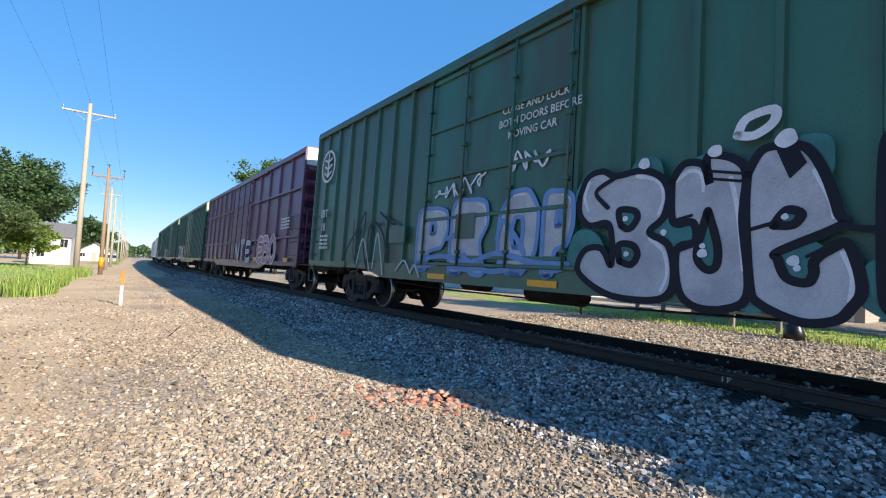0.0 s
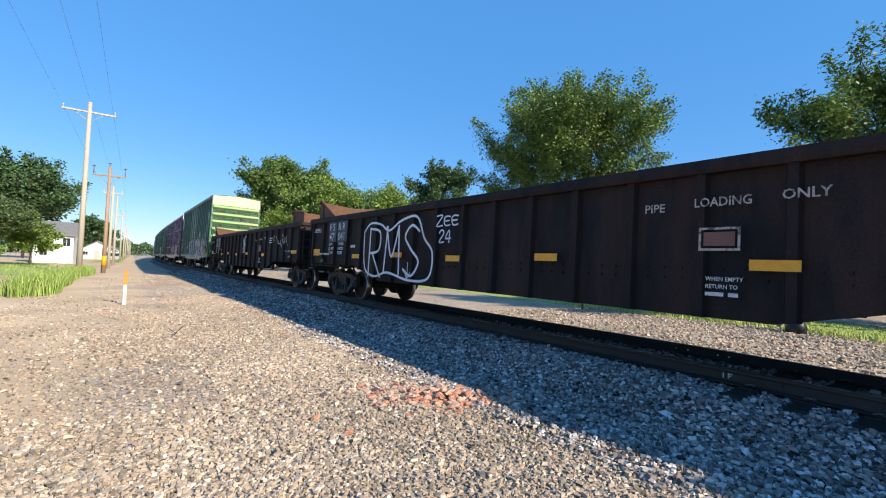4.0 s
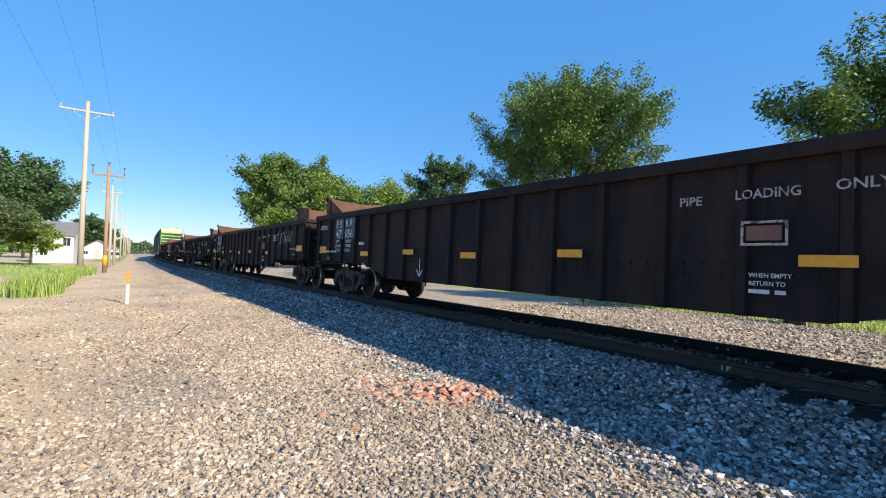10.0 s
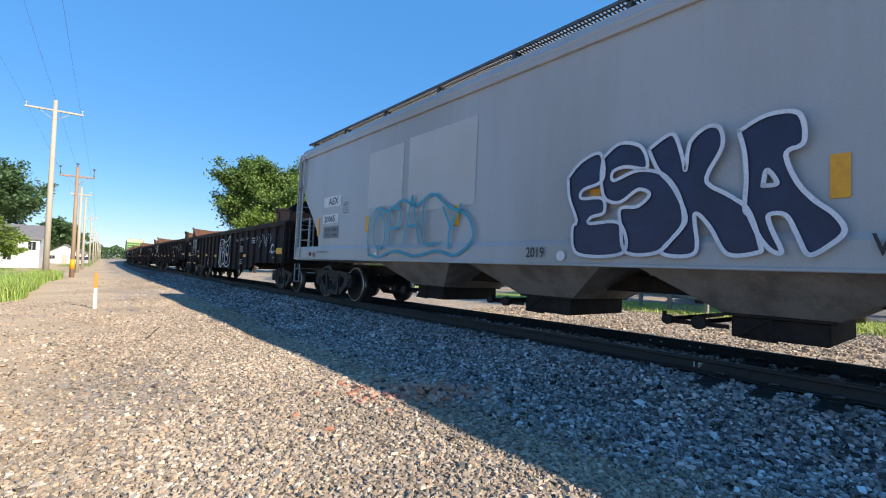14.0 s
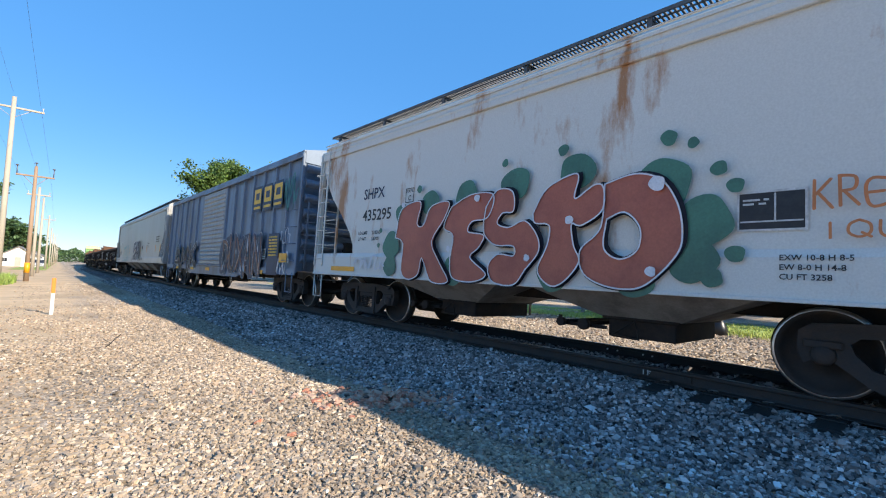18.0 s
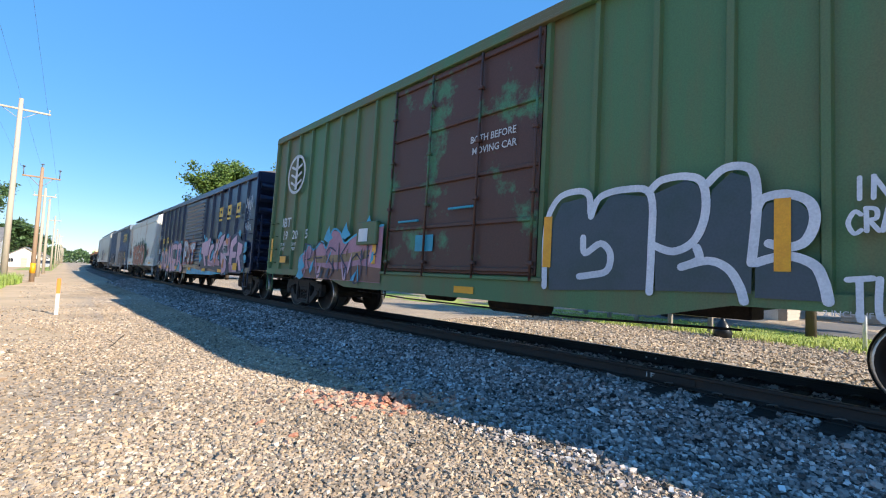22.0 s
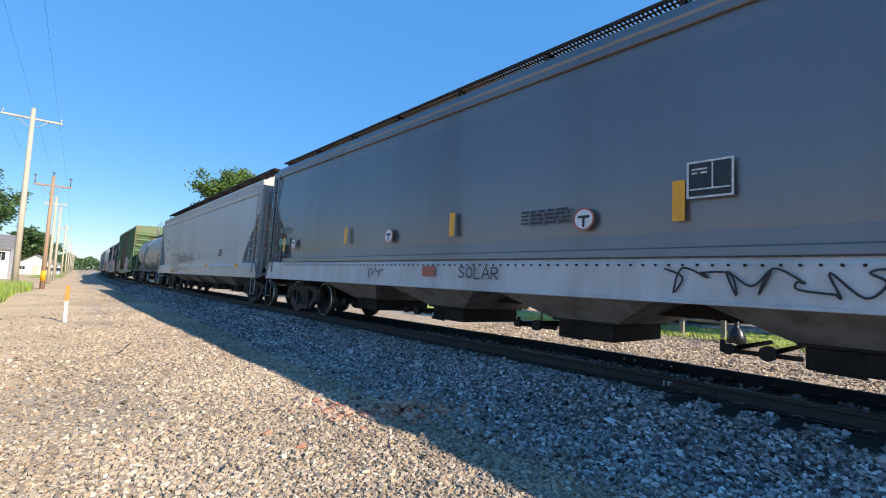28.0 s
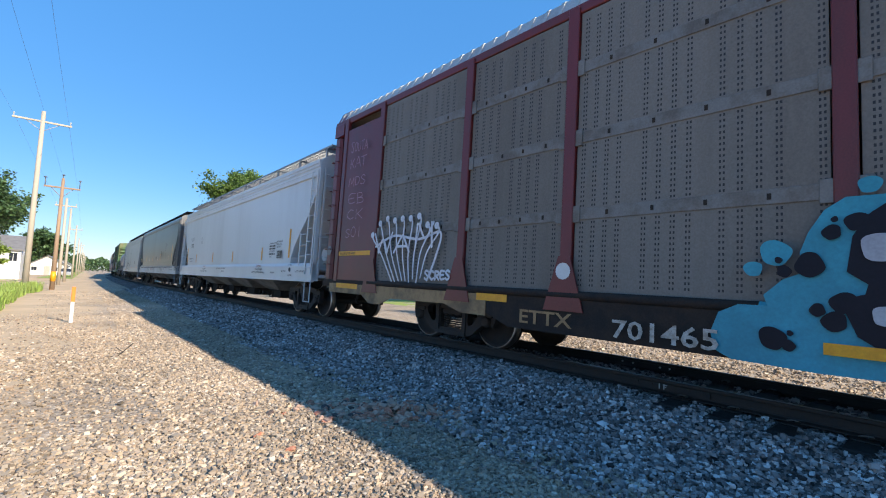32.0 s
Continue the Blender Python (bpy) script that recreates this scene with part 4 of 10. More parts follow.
def gear_meshes(size):
    """Wheels and frames of one truck; size sets the size of the wheels and the axle spacing."""
    m = {}
    m["axle"] = Shape().rod((-0.95, 0, 0), (0.95, 0, 0), 0.085, n=12).mesh("axle", frame_cast)
    for sgn in (-1, 1):
        prof = [(0.66, 0.10), (0.69, 0.13), (0.725, 0.20), (0.705, 0.36), (0.672, 0.39), (0.668, 0.46), (0.674, 0.484), (0.69, 0.484), (0.70, 0.462), (0.81, 0.452), (0.826, 0.44), (0.824, 0.385), (0.795, 0.365), (0.765, 0.2), (0.81, 0.13), (0.83, 0.10)]
        m["wheel", sgn] = Shape().lathe([(sgn * d, r) for d, r in prof], n=36).mesh("wheel", wheel_steel)
        rim = [(0.829, 0.428), (0.829, 0.446), (0.814, 0.4555), (0.70, 0.4645), (0.70, 0.44), (0.75, 0.43)]
        m["rim", sgn] = Shape().lathe([(sgn * d, r) for d, r in rim + rim[:1]], n=36, caps=False).mesh("rim", rim_steel)
    side = Shape()
    outer = [(-1.04, 0.36), (-1.09, 0.50), (-1.08, 0.68), (-0.98, 0.755), (-0.70, 0.775), (-0.40, 0.80), (0.40, 0.80), (0.70, 0.775), (0.98, 0.755), (1.08, 0.68), (1.09, 0.50), (1.04, 0.36), (0.94, 0.42), (0.82, 0.40), (0.72, 0.33), (0.56, 0.20), (0.42, 0.145), (-0.42, 0.145), (-0.56, 0.20), (-0.72, 0.33), (-0.82, 0.40), (-0.94, 0.42)]
    tri = [(0.44, 0.655), (0.62, 0.645), (0.69, 0.58), (0.66, 0.49), (0.54, 0.36), (0.46, 0.34), (0.43, 0.40)]
    side.cast(outer, [tri, [(-p, q) for p, q in tri[::-1]], [(-0.28, 0.26), (0.28, 0.26), (0.30, 0.60), (-0.30, 0.60)]], -1.06, -0.93)
    side.prism([(-0.98, 0.755), (-0.40, 0.80), (0.40, 0.80), (0.98, 0.755), (0.9, 0.70), (0.40, 0.73), (-0.40, 0.73), (-0.9, 0.70)], "x", -1.10, -1.06)
    side.prism([(-0.42, 0.145), (-0.40, 0.21), (0.40, 0.21), (0.42, 0.145)], "x", -1.10, -1.06)
    for q in (-1, 1):
        side.prism([(q * 0.31, 0.20), (q * 0.40, 0.20), (q * 0.40, 0.73), (q * 0.31, 0.73)], "x", -1.085, -1.06)
        side.box(-1.10, -1.06, q * 0.889 - 0.15, q * 0.889 + 0.15, 0.52, 0.60, 0.02)
    side.box(-1.05, -0.95, -0.26, 0.26, 0.50, 0.60, 0.02)
    m["side_frame", -1] = side.mesh("side_frame", frame_cast)
    other = Shape().add([(-x, y, z) for x, y, z in side.v], [q[::-1] for q in side.f])
    m["side_frame", 1] = other.mesh("side_frame", frame_cast)
    coil = Shape()
    for k in range(6):
        coil.rod((0, 0, k * 0.042), (0, 0, k * 0.042 + 0.026), 0.066, n=10)
    m["spring"] = coil.mesh("spring", frame_cast)
    cap = Shape().lathe([(-0.05, 0.04), (-0.05, 0.085), (0, 0.105), (0.10, 0.105)], n=12)
    m["bearing_cap"] = cap.mesh("bearing_cap", frame_cast)
    m["bolster"] = Shape().box(-0.9, 0.9, -0.2, 0.2, 0.46, 0.70, 0.03).mesh("bolster", frame_cast)
    for me in m.values():
        me.transform(Matrix.Diagonal((1, size, size, 1)))
    return m


GEARS = {1.0: gear_meshes(1.0), 0.91: gear_meshes(0.91)}


def truck(car, centre_s, k=1.0):
    yc, low = car.y(centre_s), -car.lift
    GEAR, car.wheel = GEARS[k], WHEEL_R * k
    part("bolster", GEAR["bolster"], None, car.ob, at=pose(0, yc, low))
    for sgn in (-1, 1):
        f = part("side_frame", GEAR["side_frame", sgn], None, car.ob, at=pose(0, yc, low))
        for dy in (-0.15, 0.0, 0.15):
            part("spring", GEAR["spring"], None, f, at=pose(sgn * 1.0, dy * k, 0.275 * k))
        for dy in (-AXLE_GAP * k, AXLE_GAP * k):
            part("bearing_cap", GEAR["bearing_cap"], None, f, at=pose(sgn * 1.06, dy, WHEEL_R * k, 0, 0, 0 if sgn < 0 else 180))
    for dy in (AXLE_GAP * k, -AXLE_GAP * k):
        a = part("axle", GEAR["axle"], None, car.ob, at=pose(0, yc + dy, WHEEL_R * k + low))
        for sgn in (-1, 1):
            part("wheel", GEAR["wheel", sgn], None, a)
            part("rim", GEAR["rim", sgn], None, a, "polished running rim")
        car.axles.append((a, yc + dy))


def coupler_mesh():
    s = Shape().box(-0.09, 0.09, -0.1, 0.46, 0.78, 0.94, 0.02)
    s.box(-0.17, 0.13, 0.40, 0.60, 0.74, 0.98, 0.04)
    s.box(0.05, 0.16, 0.50, 0.66, 0.77, 0.95, 0.03)
    return s.mesh("coupler", soot)


def hose_mesh():
    return Shape().pipe([(-0.45, 0.0, 0.86), (-0.46, 0.14, 0.74), (-0.44, 0.26, 0.52), (-0.38, 0.38, 0.44), (-0.30, 0.52, 0.5)], 0.028).mesh("air_hose", black_mark)


COUPLER, HOSE = coupler_mesh(), hose_mesh()


def ends(car):
    h = car.length / 2
    for turn, y in ((0, h), (180, -h)):
        part("coupler", COUPLER, None, car.ob, at=pose(0, y, 0, 0, 0, turn))
        part("air_hose", HOSE, None, car.ob, at=pose(0, y, 0, 0, 0, turn))
        part("cut_lever", Shape().pipe([(-1.45, 0, 0.95), (-1.4, 0.12, 0.80), (-0.5, 0.16, 0.80), (-0.3, 0.2, 0.95)], 0.016), grey_steel, car.ob, at=pose(0, y, 0, 0, 0, turn))


def ladder(car, mat, s0, s1, z0, z1, rungs, x=None, rail=True, name="ladder"):
    """Rungs, and the rails that carry them, on the near side."""
    x = -(car.side + 0.07) if x is None else x
    sh = Shape()
    if not rail:
        for k in range(rungs):
            z = z0 + (z1 - z0) * (k + 0.5) / rungs
            part("grab_iron", Shape().pipe([(-car.side + 0.03, car.y(s0), z), (x, car.y(s0), z), (x, car.y(s1), z), (-car.side + 0.03, car.y(s1), z)], 0.013), mat, car.ob)
        return None
    if rail:
        for s in (s0, s1):
            sh.box(x - 0.012, x + 0.012, car.y(s) - 0.025, car.y(s) + 0.025, z0, z1, 0.004)
    for k in range(rungs):
        z = z0 + (z1 - z0) * (k + 0.5) / rungs
        sh.rod((x, car.y(s0), z), (x, car.y(s1), z), 0.013, n=6)
        for s in (s0, s1):
            sh.rod((x, car.y(s), z), (-car.side + 0.03, car.y(s), z), 0.013, n=6)
    return part(name, sh, mat, car.ob)


def end_ladder(car, mat, back, x0, x1, z0, z1, rungs, off=0.07):
    """The same on the end that faces forwards (back = False) or backwards."""
    y = -car.length / 2 - off if back else car.length / 2 + off
    sh = Shape()
    for x in (x0, x1):
        sh.box(x - 0.025, x + 0.025, y - 0.012, y + 0.012, z0, z1, 0.004)
    for k in range(rungs):
        z = z0 + (z1 - z0) * (k + 0.5) / rungs
        sh.rod((x0, y, z), (x1, y, z), 0.013, n=6)
        sh.rod((x0, y, z), (x0, y + (off if back else -off), z), 0.013, n=6)
        sh.rod((x1, y, z), (x1, y + (off if back else -off), z), 0.013, n=6)
    return part("end_ladder", sh, mat, car.ob)


def stirrup(car, mat, s0, s1, top=0.95, low=0.42):
    x = -(car.side + 0.02)
    return part("stirrup_step", Shape().pipe([(x, car.y(s0), top), (x, car.y(s0), low), (x, car.y(s1), low), (x, car.y(s1), top)], 0.017), mat, car.ob)


def brake_wheel(car, z, x=0.45, off=0.25, back=True):
    y = -(car.length / 2 + off) if back else car.length / 2 + off
    sh = Shape()
    n = 16
    ring = [(x + 0.27 * math.cos(2 * math.pi * i / n), y, z + 0.27 * math.sin(2 * math.pi * i / n)) for i in range(n + 1)]
    sh.pipe(ring, 0.016)
    for i in range(0, n, 4):
        sh.rod((x, y, z), ring[i], 0.012, n=5)
    sh.box(x - 0.12, x + 0.12, min(y, y * 0.985), max(y, y * 0.985), z - 0.16, z + 0.12, 0.02)
    sh.rod((x, y, z), (x, y * 0.985, z), 0.05, n=8)
    return part("brake_wheel", sh, soot, car.ob)


def under_gear(car, s0, s1):
    """Centre sill, brake reservoir, valve and pipes under the floor."""
    part("centre_sill", Shape().box(-0.33, 0.33, car.y(s1), car.y(s0), 0.72, 0.98, 0.02), soot, car.ob)
    m = (s0 + s1) / 2
    part("air_tank", Shape().rod((-0.62, car.y(m + 0.3), 0.70), (-0.62, car.y(m + 1.4), 0.70), 0.2, n=14), soot, car.ob)
    part("brake_cylinder", Shape().rod((-0.62, car.y(m - 1.5), 0.74), (-0.62, car.y(m - 0.8), 0.74), 0.15, n=12).rod((-0.62, car.y(m - 0.8), 0.74), (-0.62, car.y(m - 0.1), 0.74), 0.03, n=6), soot, car.ob)
    part("brake_rod", Shape().pipe([(-0.75, car.y(s0), 0.62), (-0.8, car.y(m - 2), 0.56), (-0.8, car.y(m + 2), 0.56), (-0.75, car.y(s1), 0.62)], 0.017), soot, car.ob)


def reflectors(car, z, at, w=0.5, h=0.11, deep=0.0):
    for s in at:
        car.plate("reflector", amber, s, s + w, z, z + h, "amber reflective strip", deep)


def notice(car, s0, s1, z0, z1, deep=0.0):
    """The black data panel in a white frame."""
    car.plate("data_panel", black_mark, s0, s1, z0, z1, "black data panel in a white frame", deep)
    car.ring("data_frame", white_mark, s0 - 0.012, s1 + 0.012, z0 - 0.012, z1 + 0.012, 0.022, deep=deep + 0.006)
    m = s0 + 0.55 * (s1 - s0)
    car.plate("data_line", white_mark, m, m + 0.015, z0 + 0.22 * (z1 - z0), z1 - 0.02, deep=deep + 0.01)
    car.plate("data_line", white_mark, s0 + 0.02, s1 - 0.02, z0 + 0.2 * (z1 - z0), z0 + 0.22 * (z1 - z0) + 0.008, deep=deep + 0.01)
    car.bars(white_mark, s0 + 0.04, m - 0.04, z1 - 0.09, 2, 0.02, 0.02, deep=deep + 0.012)
# ---- the cars ----
CARS = []


def blocks(car, mat, s, z, n, w, h, gap, line=0.03, deep=0.0, name="owner_mark"):
    """An owner's letters as plain hollow blocks."""
    for k in range(n):
        a = s + k * (w + gap)
        car.ring(name, mat, a, a + w, z, z + h, line, deep=deep)


def boxcar(name, label, front, length, eave, paint, end_paint, top_paint, door, door_paint, panel=0.76, peak=0.12, ribs=7, low=0.86, plain=False, inset=1.5, lift=0.0, cap=0.62, tail=None):
    c = Car(name, label, front, length)
    c.lift, c.flat = lift, True
    ob, L, y = c.ob, length, c.y
    w = c.side
    part("body", Shape().box(-w + 0.07, w - 0.07, -L / 2, L / 2, 1.0, eave - 0.02, 0.01), paint, ob)
    part("roof", Shape().prism([(-w + 0.0, eave - 0.07), (-w + 0.0, eave), (-0.9, eave + peak * 0.7), (0, eave + peak), (0.9, eave + peak * 0.7), (w, eave), (w, eave - 0.07)], "y", -L / 2 - 0.02, L / 2 + 0.02), paint, ob)
    for sgn in (-1, 1):
        part("side_sill", Shape().prism([(y(0), low + 0.04), (y(0), 1.06), (y(L), 1.06), (y(L), low + 0.04), (y(L - 3.8), low + 0.04), (y(L - 4.6), low - 0.14), (y(4.6), low - 0.14), (y(3.8), low + 0.04)], "x", sgn * w - 0.02, sgn * w + 0.02), paint, ob)
        part("top_chord", Shape().box(sgn * w - 0.03, sgn * w + 0.03, -L / 2, L / 2, eave - 0.20, eave - 0.075, 0.01), paint, ob)
        d0, d1 = door
        n0 = max(1, round(d0 / panel))
        n1 = max(1, round((L - d1) / panel))
        stops = [d0 * k / n0 for k in range(n0 + 1)] + [d1 + (L - d1) * k / n1 for k in range(n1 + 1)]
        post = Shape().prism([(0, -0.055), (0, 0.055), (0.068, 0.035), (0.068, -0.035)], "z", 1.05, eave - 0.18).mesh("side_post", paint)
        for s in stops:
            part("side_post", post, None, ob, at=pose(sgn * (w - 0.07), y(min(max(s, 0.06), L - 0.06)), 0, 0, 0, 0 if sgn > 0 else 180))
        # door
        leaf = part("door", Shape().box(sgn * (w - 0.02) - 0.025, sgn * (w - 0.02) + 0.025, y(d1 - 0.06), y(d0 + 0.06), 1.12, eave - 0.26, 0.012), door_paint, ob)
        xo = sgn * (w + 0.02)
        if plain:
            rib = Shape().prism([(xo - 0.02 * sgn, -0.05), (xo + 0.022 * sgn, 0), (xo - 0.02 * sgn, 0.05)], "y", y(d1 - 0.14), y(d0 + 0.14)).mesh("door_rib", door_paint)
            k = 1.3
            while k < eave - 0.4:
                part("door_rib", rib, None, leaf, at=pose(0, 0, k))
                k += 0.17
        else:
            for z in (1.2, 1.95, 2.75, 3.75, eave - 0.36):
                part("door_bar", Shape().box(xo - 0.03, xo + 0.03, y(d1 - 0.08), y(d0 + 0.08), z - 0.035, z + 0.035, 0.01), door_paint, leaf)
            for s in (d0 + 0.1, (2 * d0 + d1) / 3, (d0 + 2 * d1) / 3, d1 - 0.1):
                part("lock_rod", Shape().rod((xo + sgn * 0.05, y(s), 1.05), (xo + sgn * 0.05, y(s), eave - 0.3), 0.022, n=8), door_paint, leaf)
                for z in (1.3, 2.35, 3.3, 4.2):
                    part("rod_guide", Shape().box(xo + sgn * 0.045 - 0.04, xo + sgn * 0.045 + 0.04, y(s) - 0.05, y(s) + 0.05, z - 0.03, z + 0.03, 0.01), door_paint, leaf)
        for z in (1.07, eave - 0.22):
            part("door_track", Shape().box(xo - 0.05, xo + 0.05, y(d1 + 0.1 if z < 2 else d1 + 2.6), y(d0 - 0.1), z - 0.03, z + 0.03, 0.01), paint, ob)
    # corrugated ends
    for sgn in (-1, 1):
        yy = sgn * L / 2
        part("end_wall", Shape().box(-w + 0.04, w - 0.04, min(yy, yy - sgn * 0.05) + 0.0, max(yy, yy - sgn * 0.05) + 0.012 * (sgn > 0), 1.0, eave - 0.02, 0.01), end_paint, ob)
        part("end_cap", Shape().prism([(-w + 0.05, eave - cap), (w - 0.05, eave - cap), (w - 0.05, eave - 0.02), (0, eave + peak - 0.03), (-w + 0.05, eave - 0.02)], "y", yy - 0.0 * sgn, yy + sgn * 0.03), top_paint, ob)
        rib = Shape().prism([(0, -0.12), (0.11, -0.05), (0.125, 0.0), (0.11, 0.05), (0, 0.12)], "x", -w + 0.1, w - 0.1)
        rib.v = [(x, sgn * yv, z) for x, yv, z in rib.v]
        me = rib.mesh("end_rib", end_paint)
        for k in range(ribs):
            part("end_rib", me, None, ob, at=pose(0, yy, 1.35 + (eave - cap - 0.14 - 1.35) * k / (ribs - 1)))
        for x in (-w + 0.02, w - 0.02):
            part("corner_post", Shape().box(x - 0.035, x + 0.035, min(yy - sgn * 0.06, yy + sgn * 0.02), max(yy - sgn * 0.06, yy + sgn * 0.02), 0.95, eave - 0.03, 0.012), paint, ob)
        end_ladder(c, paint, sgn < 0, -w + 0.18, -w + 0.62, 1.05, 2.9, 5, 0.16)
        part("crossover_step", Shape().box(-0.9, 0.9, min(yy, yy + sgn * 0.26), max(yy, yy + sgn * 0.26), 1.0, 1.03, 0.005), soot, ob)
    part("hand_rail", Shape().pipe([(-w + 0.1, -L / 2, 2.0), (-w + 0.1, -L / 2 - 0.14, 2.0), (w - 0.1, -L / 2 - 0.14, 2.0), (w - 0.1, -L / 2, 2.0)], 0.016), paint, ob)
    brake_wheel(c, 2.35, 0.25)
    part("brake_gear", Shape().box(-0.2, 0.45, -L / 2 - 0.2, -L / 2, 1.35, 1.9, 0.03).rod((0.25, -L / 2 - 0.14, 1.0), (0.25, -L / 2 - 0.14, 2.3), 0.02, n=6), soot, ob)
    ladder(c, paint, 0.12, 0.52, 1.05, 2.6, 4, rail=False, name="grab_irons")
    ladder(c, paint, L - 0.78, L - 0.14, 1.05, 2.9, 4, rail=False, name="grab_irons")
    stirrup(c, paint, 0.12, 0.5)
    stirrup(c, paint, L - 0.5, L - 0.12)
    truck(c, inset)
    truck(c, L - (tail or inset))
    under_gear(c, 3.9, L - 3.9)
    ends(c)
    CARS.append(c)
    return c


def box_green():
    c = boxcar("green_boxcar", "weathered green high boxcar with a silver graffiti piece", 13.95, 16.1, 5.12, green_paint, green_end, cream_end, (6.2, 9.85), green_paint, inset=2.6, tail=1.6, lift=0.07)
    # round emblem and owner's letters
    c.disc("emblem", white_mark, 1.0, 3.9, 0.50, "white round emblem", 0.07, 28, 0.42)
    c.plate("emblem_bar", white_mark, 0.95, 1.06, 3.55, 4.3, deep=0.07)
    for k in range(3):
        c.ribbon([[(1.0, 3.6 + 0.22 * k), (0.75, 3.72 + 0.2 * k)], [(1.0, 3.6 + 0.22 * k), (1.25, 3.72 + 0.2 * k)]], 0.06, white_mark, "emblem_branch", deep=0.07)
    c.text("IBT", 0.75, 2.35, 0.24, white_mark, 1.1, 0.07)
    c.text("18", 0.8, 1.95, 0.24, white_mark, deep=0.07)
    c.bars(white_mark, 0.8, 1.4, 1.75, 4, 0.07, deep=0.07)
    c.text("CLOSE AND LOCK", 8.35, 3.62, 0.13, white_mark, 0.9, 0.05)
    c.text("BOTH DOORS BEFORE", 8.28, 3.40, 0.13, white_mark, 0.9, 0.05)
    c.text("MOVING CAR", 8.5, 3.18, 0.13, white_mark, 0.9, 0.05)
    for k, (a, b) in enumerate((("EXH", "17-0"), ("EXW", "10-8"), ("EW", "9-7"), ("IL", "50-6"), ("IW", "9-6"), ("IH", "13-1"), ("CU.FT.", "6286"))):
        c.text(a, 14.62, 3.05 - 0.125 * k, 0.085, white_mark, deep=0.07)
        c.text(b, 15.0, 3.05 - 0.125 * k, 0.085, white_mark, deep=0.07)
    for k, (a, b) in enumerate((("EXH W", "8-2"), ("EXW H", "15-2"), ("H", "16-10"), ("EMPTY C.G.", "5-1"), ("FLOOR H", "3-8"))):
        c.text(a, 15.28, 3.1 - 0.125 * k, 0.08, white_mark, 0.75, deep=0.07)
        c.text(b, 15.72, 3.1 - 0.125 * k, 0.08, white_mark, 0.75, deep=0.07)
    c.bars(white_mark, 14.62, 15.0, 2.1, 6, 0.03, 0.03, deep=0.07)
    notice(c, 14.70, 15.12, 1.68, 1.95)
    c.plate("reflector", amber, 14.62, 15.15, 1.24, 1.46, "amber reflective sheet", 0.07)
    c.plate("reflector", amber, 14.85, 15.15, 1.08, 1.19, deep=0.07)
    c.plate("height_notice", amber, 15.38, 15.86, 1.04, 1.22, "amber height notice plate", 0.05)
    c.ring("notice_frame", black_mark, 15.36, 15.88, 1.02, 1.24, 0.02, deep=0.05)
    c.text("THIS CAR", 15.47, 1.145, 0.05, black_mark, 1, 0.05)
    c.text("EXCESS HEIGHT", 15.42, 1.065, 0.05, black_mark, 0.95, 0.05)
    c.text("LIFT AND", 14.75, 0.98, 0.07, white_mark, deep=0.04)
    c.text("JACK HERE", 14.75, 0.89, 0.07, white_mark, deep=0.04)
    reflectors(c, 0.78, (6.5, 9.1, 11.75), 0.55, 0.1, 0.05)
    c.text("2 INCH TRAVEL", 12.75, 0.86, 0.07, white_mark, deep=0.03)
    # silver piece with a dark edge, over a teal cloud
    c.blobs([(10.2, 2.1, 0.28), (10.9, 2.25, 0.22), (11.6, 2.1, 0.3), (12.4, 2.15, 0.26), (13.3, 2.2, 0.3), (14.3, 2.3, 0.34), (14.65, 1.9, 0.3), (14.6, 1.2, 0.3), (10.1, 1.3, 0.3), (12.0, 0.95, 0.25), (13.0, 1.0, 0.25)], sp_teal, label="teal cloud behind the piece", deep=0.07)
    c.piece([[(9.98, 2.05), (10.09, 2.30), (10.31, 2.36), (10.50, 2.27), (10.85, 2.29), (11.09, 2.17), (11.18, 1.96), (11.13, 1.70), (10.97, 1.53), (11.18, 1.39), (11.26, 1.13), (11.23, 0.85), (11.03, 0.73), (10.53, 0.74), (10.17, 0.89), (9.99, 1.08), (10.10, 1.32), (10.34, 1.34), (10.49, 1.13), (10.44, 1.64), (10.15, 1.65), (9.99, 1.82)], [(10.60, 1.63), (10.57, 1.82), (10.77, 1.80), (10.81, 1.70), (10.71, 1.58)], [(10.60, 1.18), (10.58, 1.38), (10.76, 1.38), (10.83, 1.26), (10.75, 1.14)]], sp_silver, sp_black, 0.085, 0.09, "silver fat letter with a black edge")
    c.piece([[(11.21, 2.10), (11.34, 2.29), (11.54, 2.25), (11.61, 2.04), (11.59, 2.34), (11.93, 2.17), (11.93, 1.61), (11.99, 0.90), (11.81, 0.71), (11.50, 0.70), (11.32, 0.88), (11.29, 1.32), (11.48, 1.41), (11.45, 1.62), (11.24, 1.64)], [(11.60, 1.74), (11.70, 1.38), (11.70, 1.16), (11.62, 1.10), (11.52, 1.19), (11.51, 1.35)]], sp_silver, sp_black, 0.085, 0.09, "silver fat letter with a black edge")
    c.piece([[(11.96, 2.08), (12.07, 2.30), (12.23, 2.33), (12.43, 2.27), (12.57, 2.00), (12.67, 1.63), (12.69, 1.53), (12.24, 1.30), (12.23, 1.22), (12.30, 1.05), (12.45, 1.01), (12.50, 1.10), (12.51, 1.22), (12.69, 1.38), (12.77, 1.25), (12.82, 0.97), (12.76, 0.82), (12.65, 0.69), (12.40, 0.65), (12.07, 0.80), (12.00, 0.99), (11.96, 1.51), (11.95, 1.81)], [(12.19, 1.55), (12.29, 1.69), (12.40, 1.65), (12.34, 1.55)]], sp_silver, sp_black, 0.085, 0.09, "silver fat letter with a black edge")
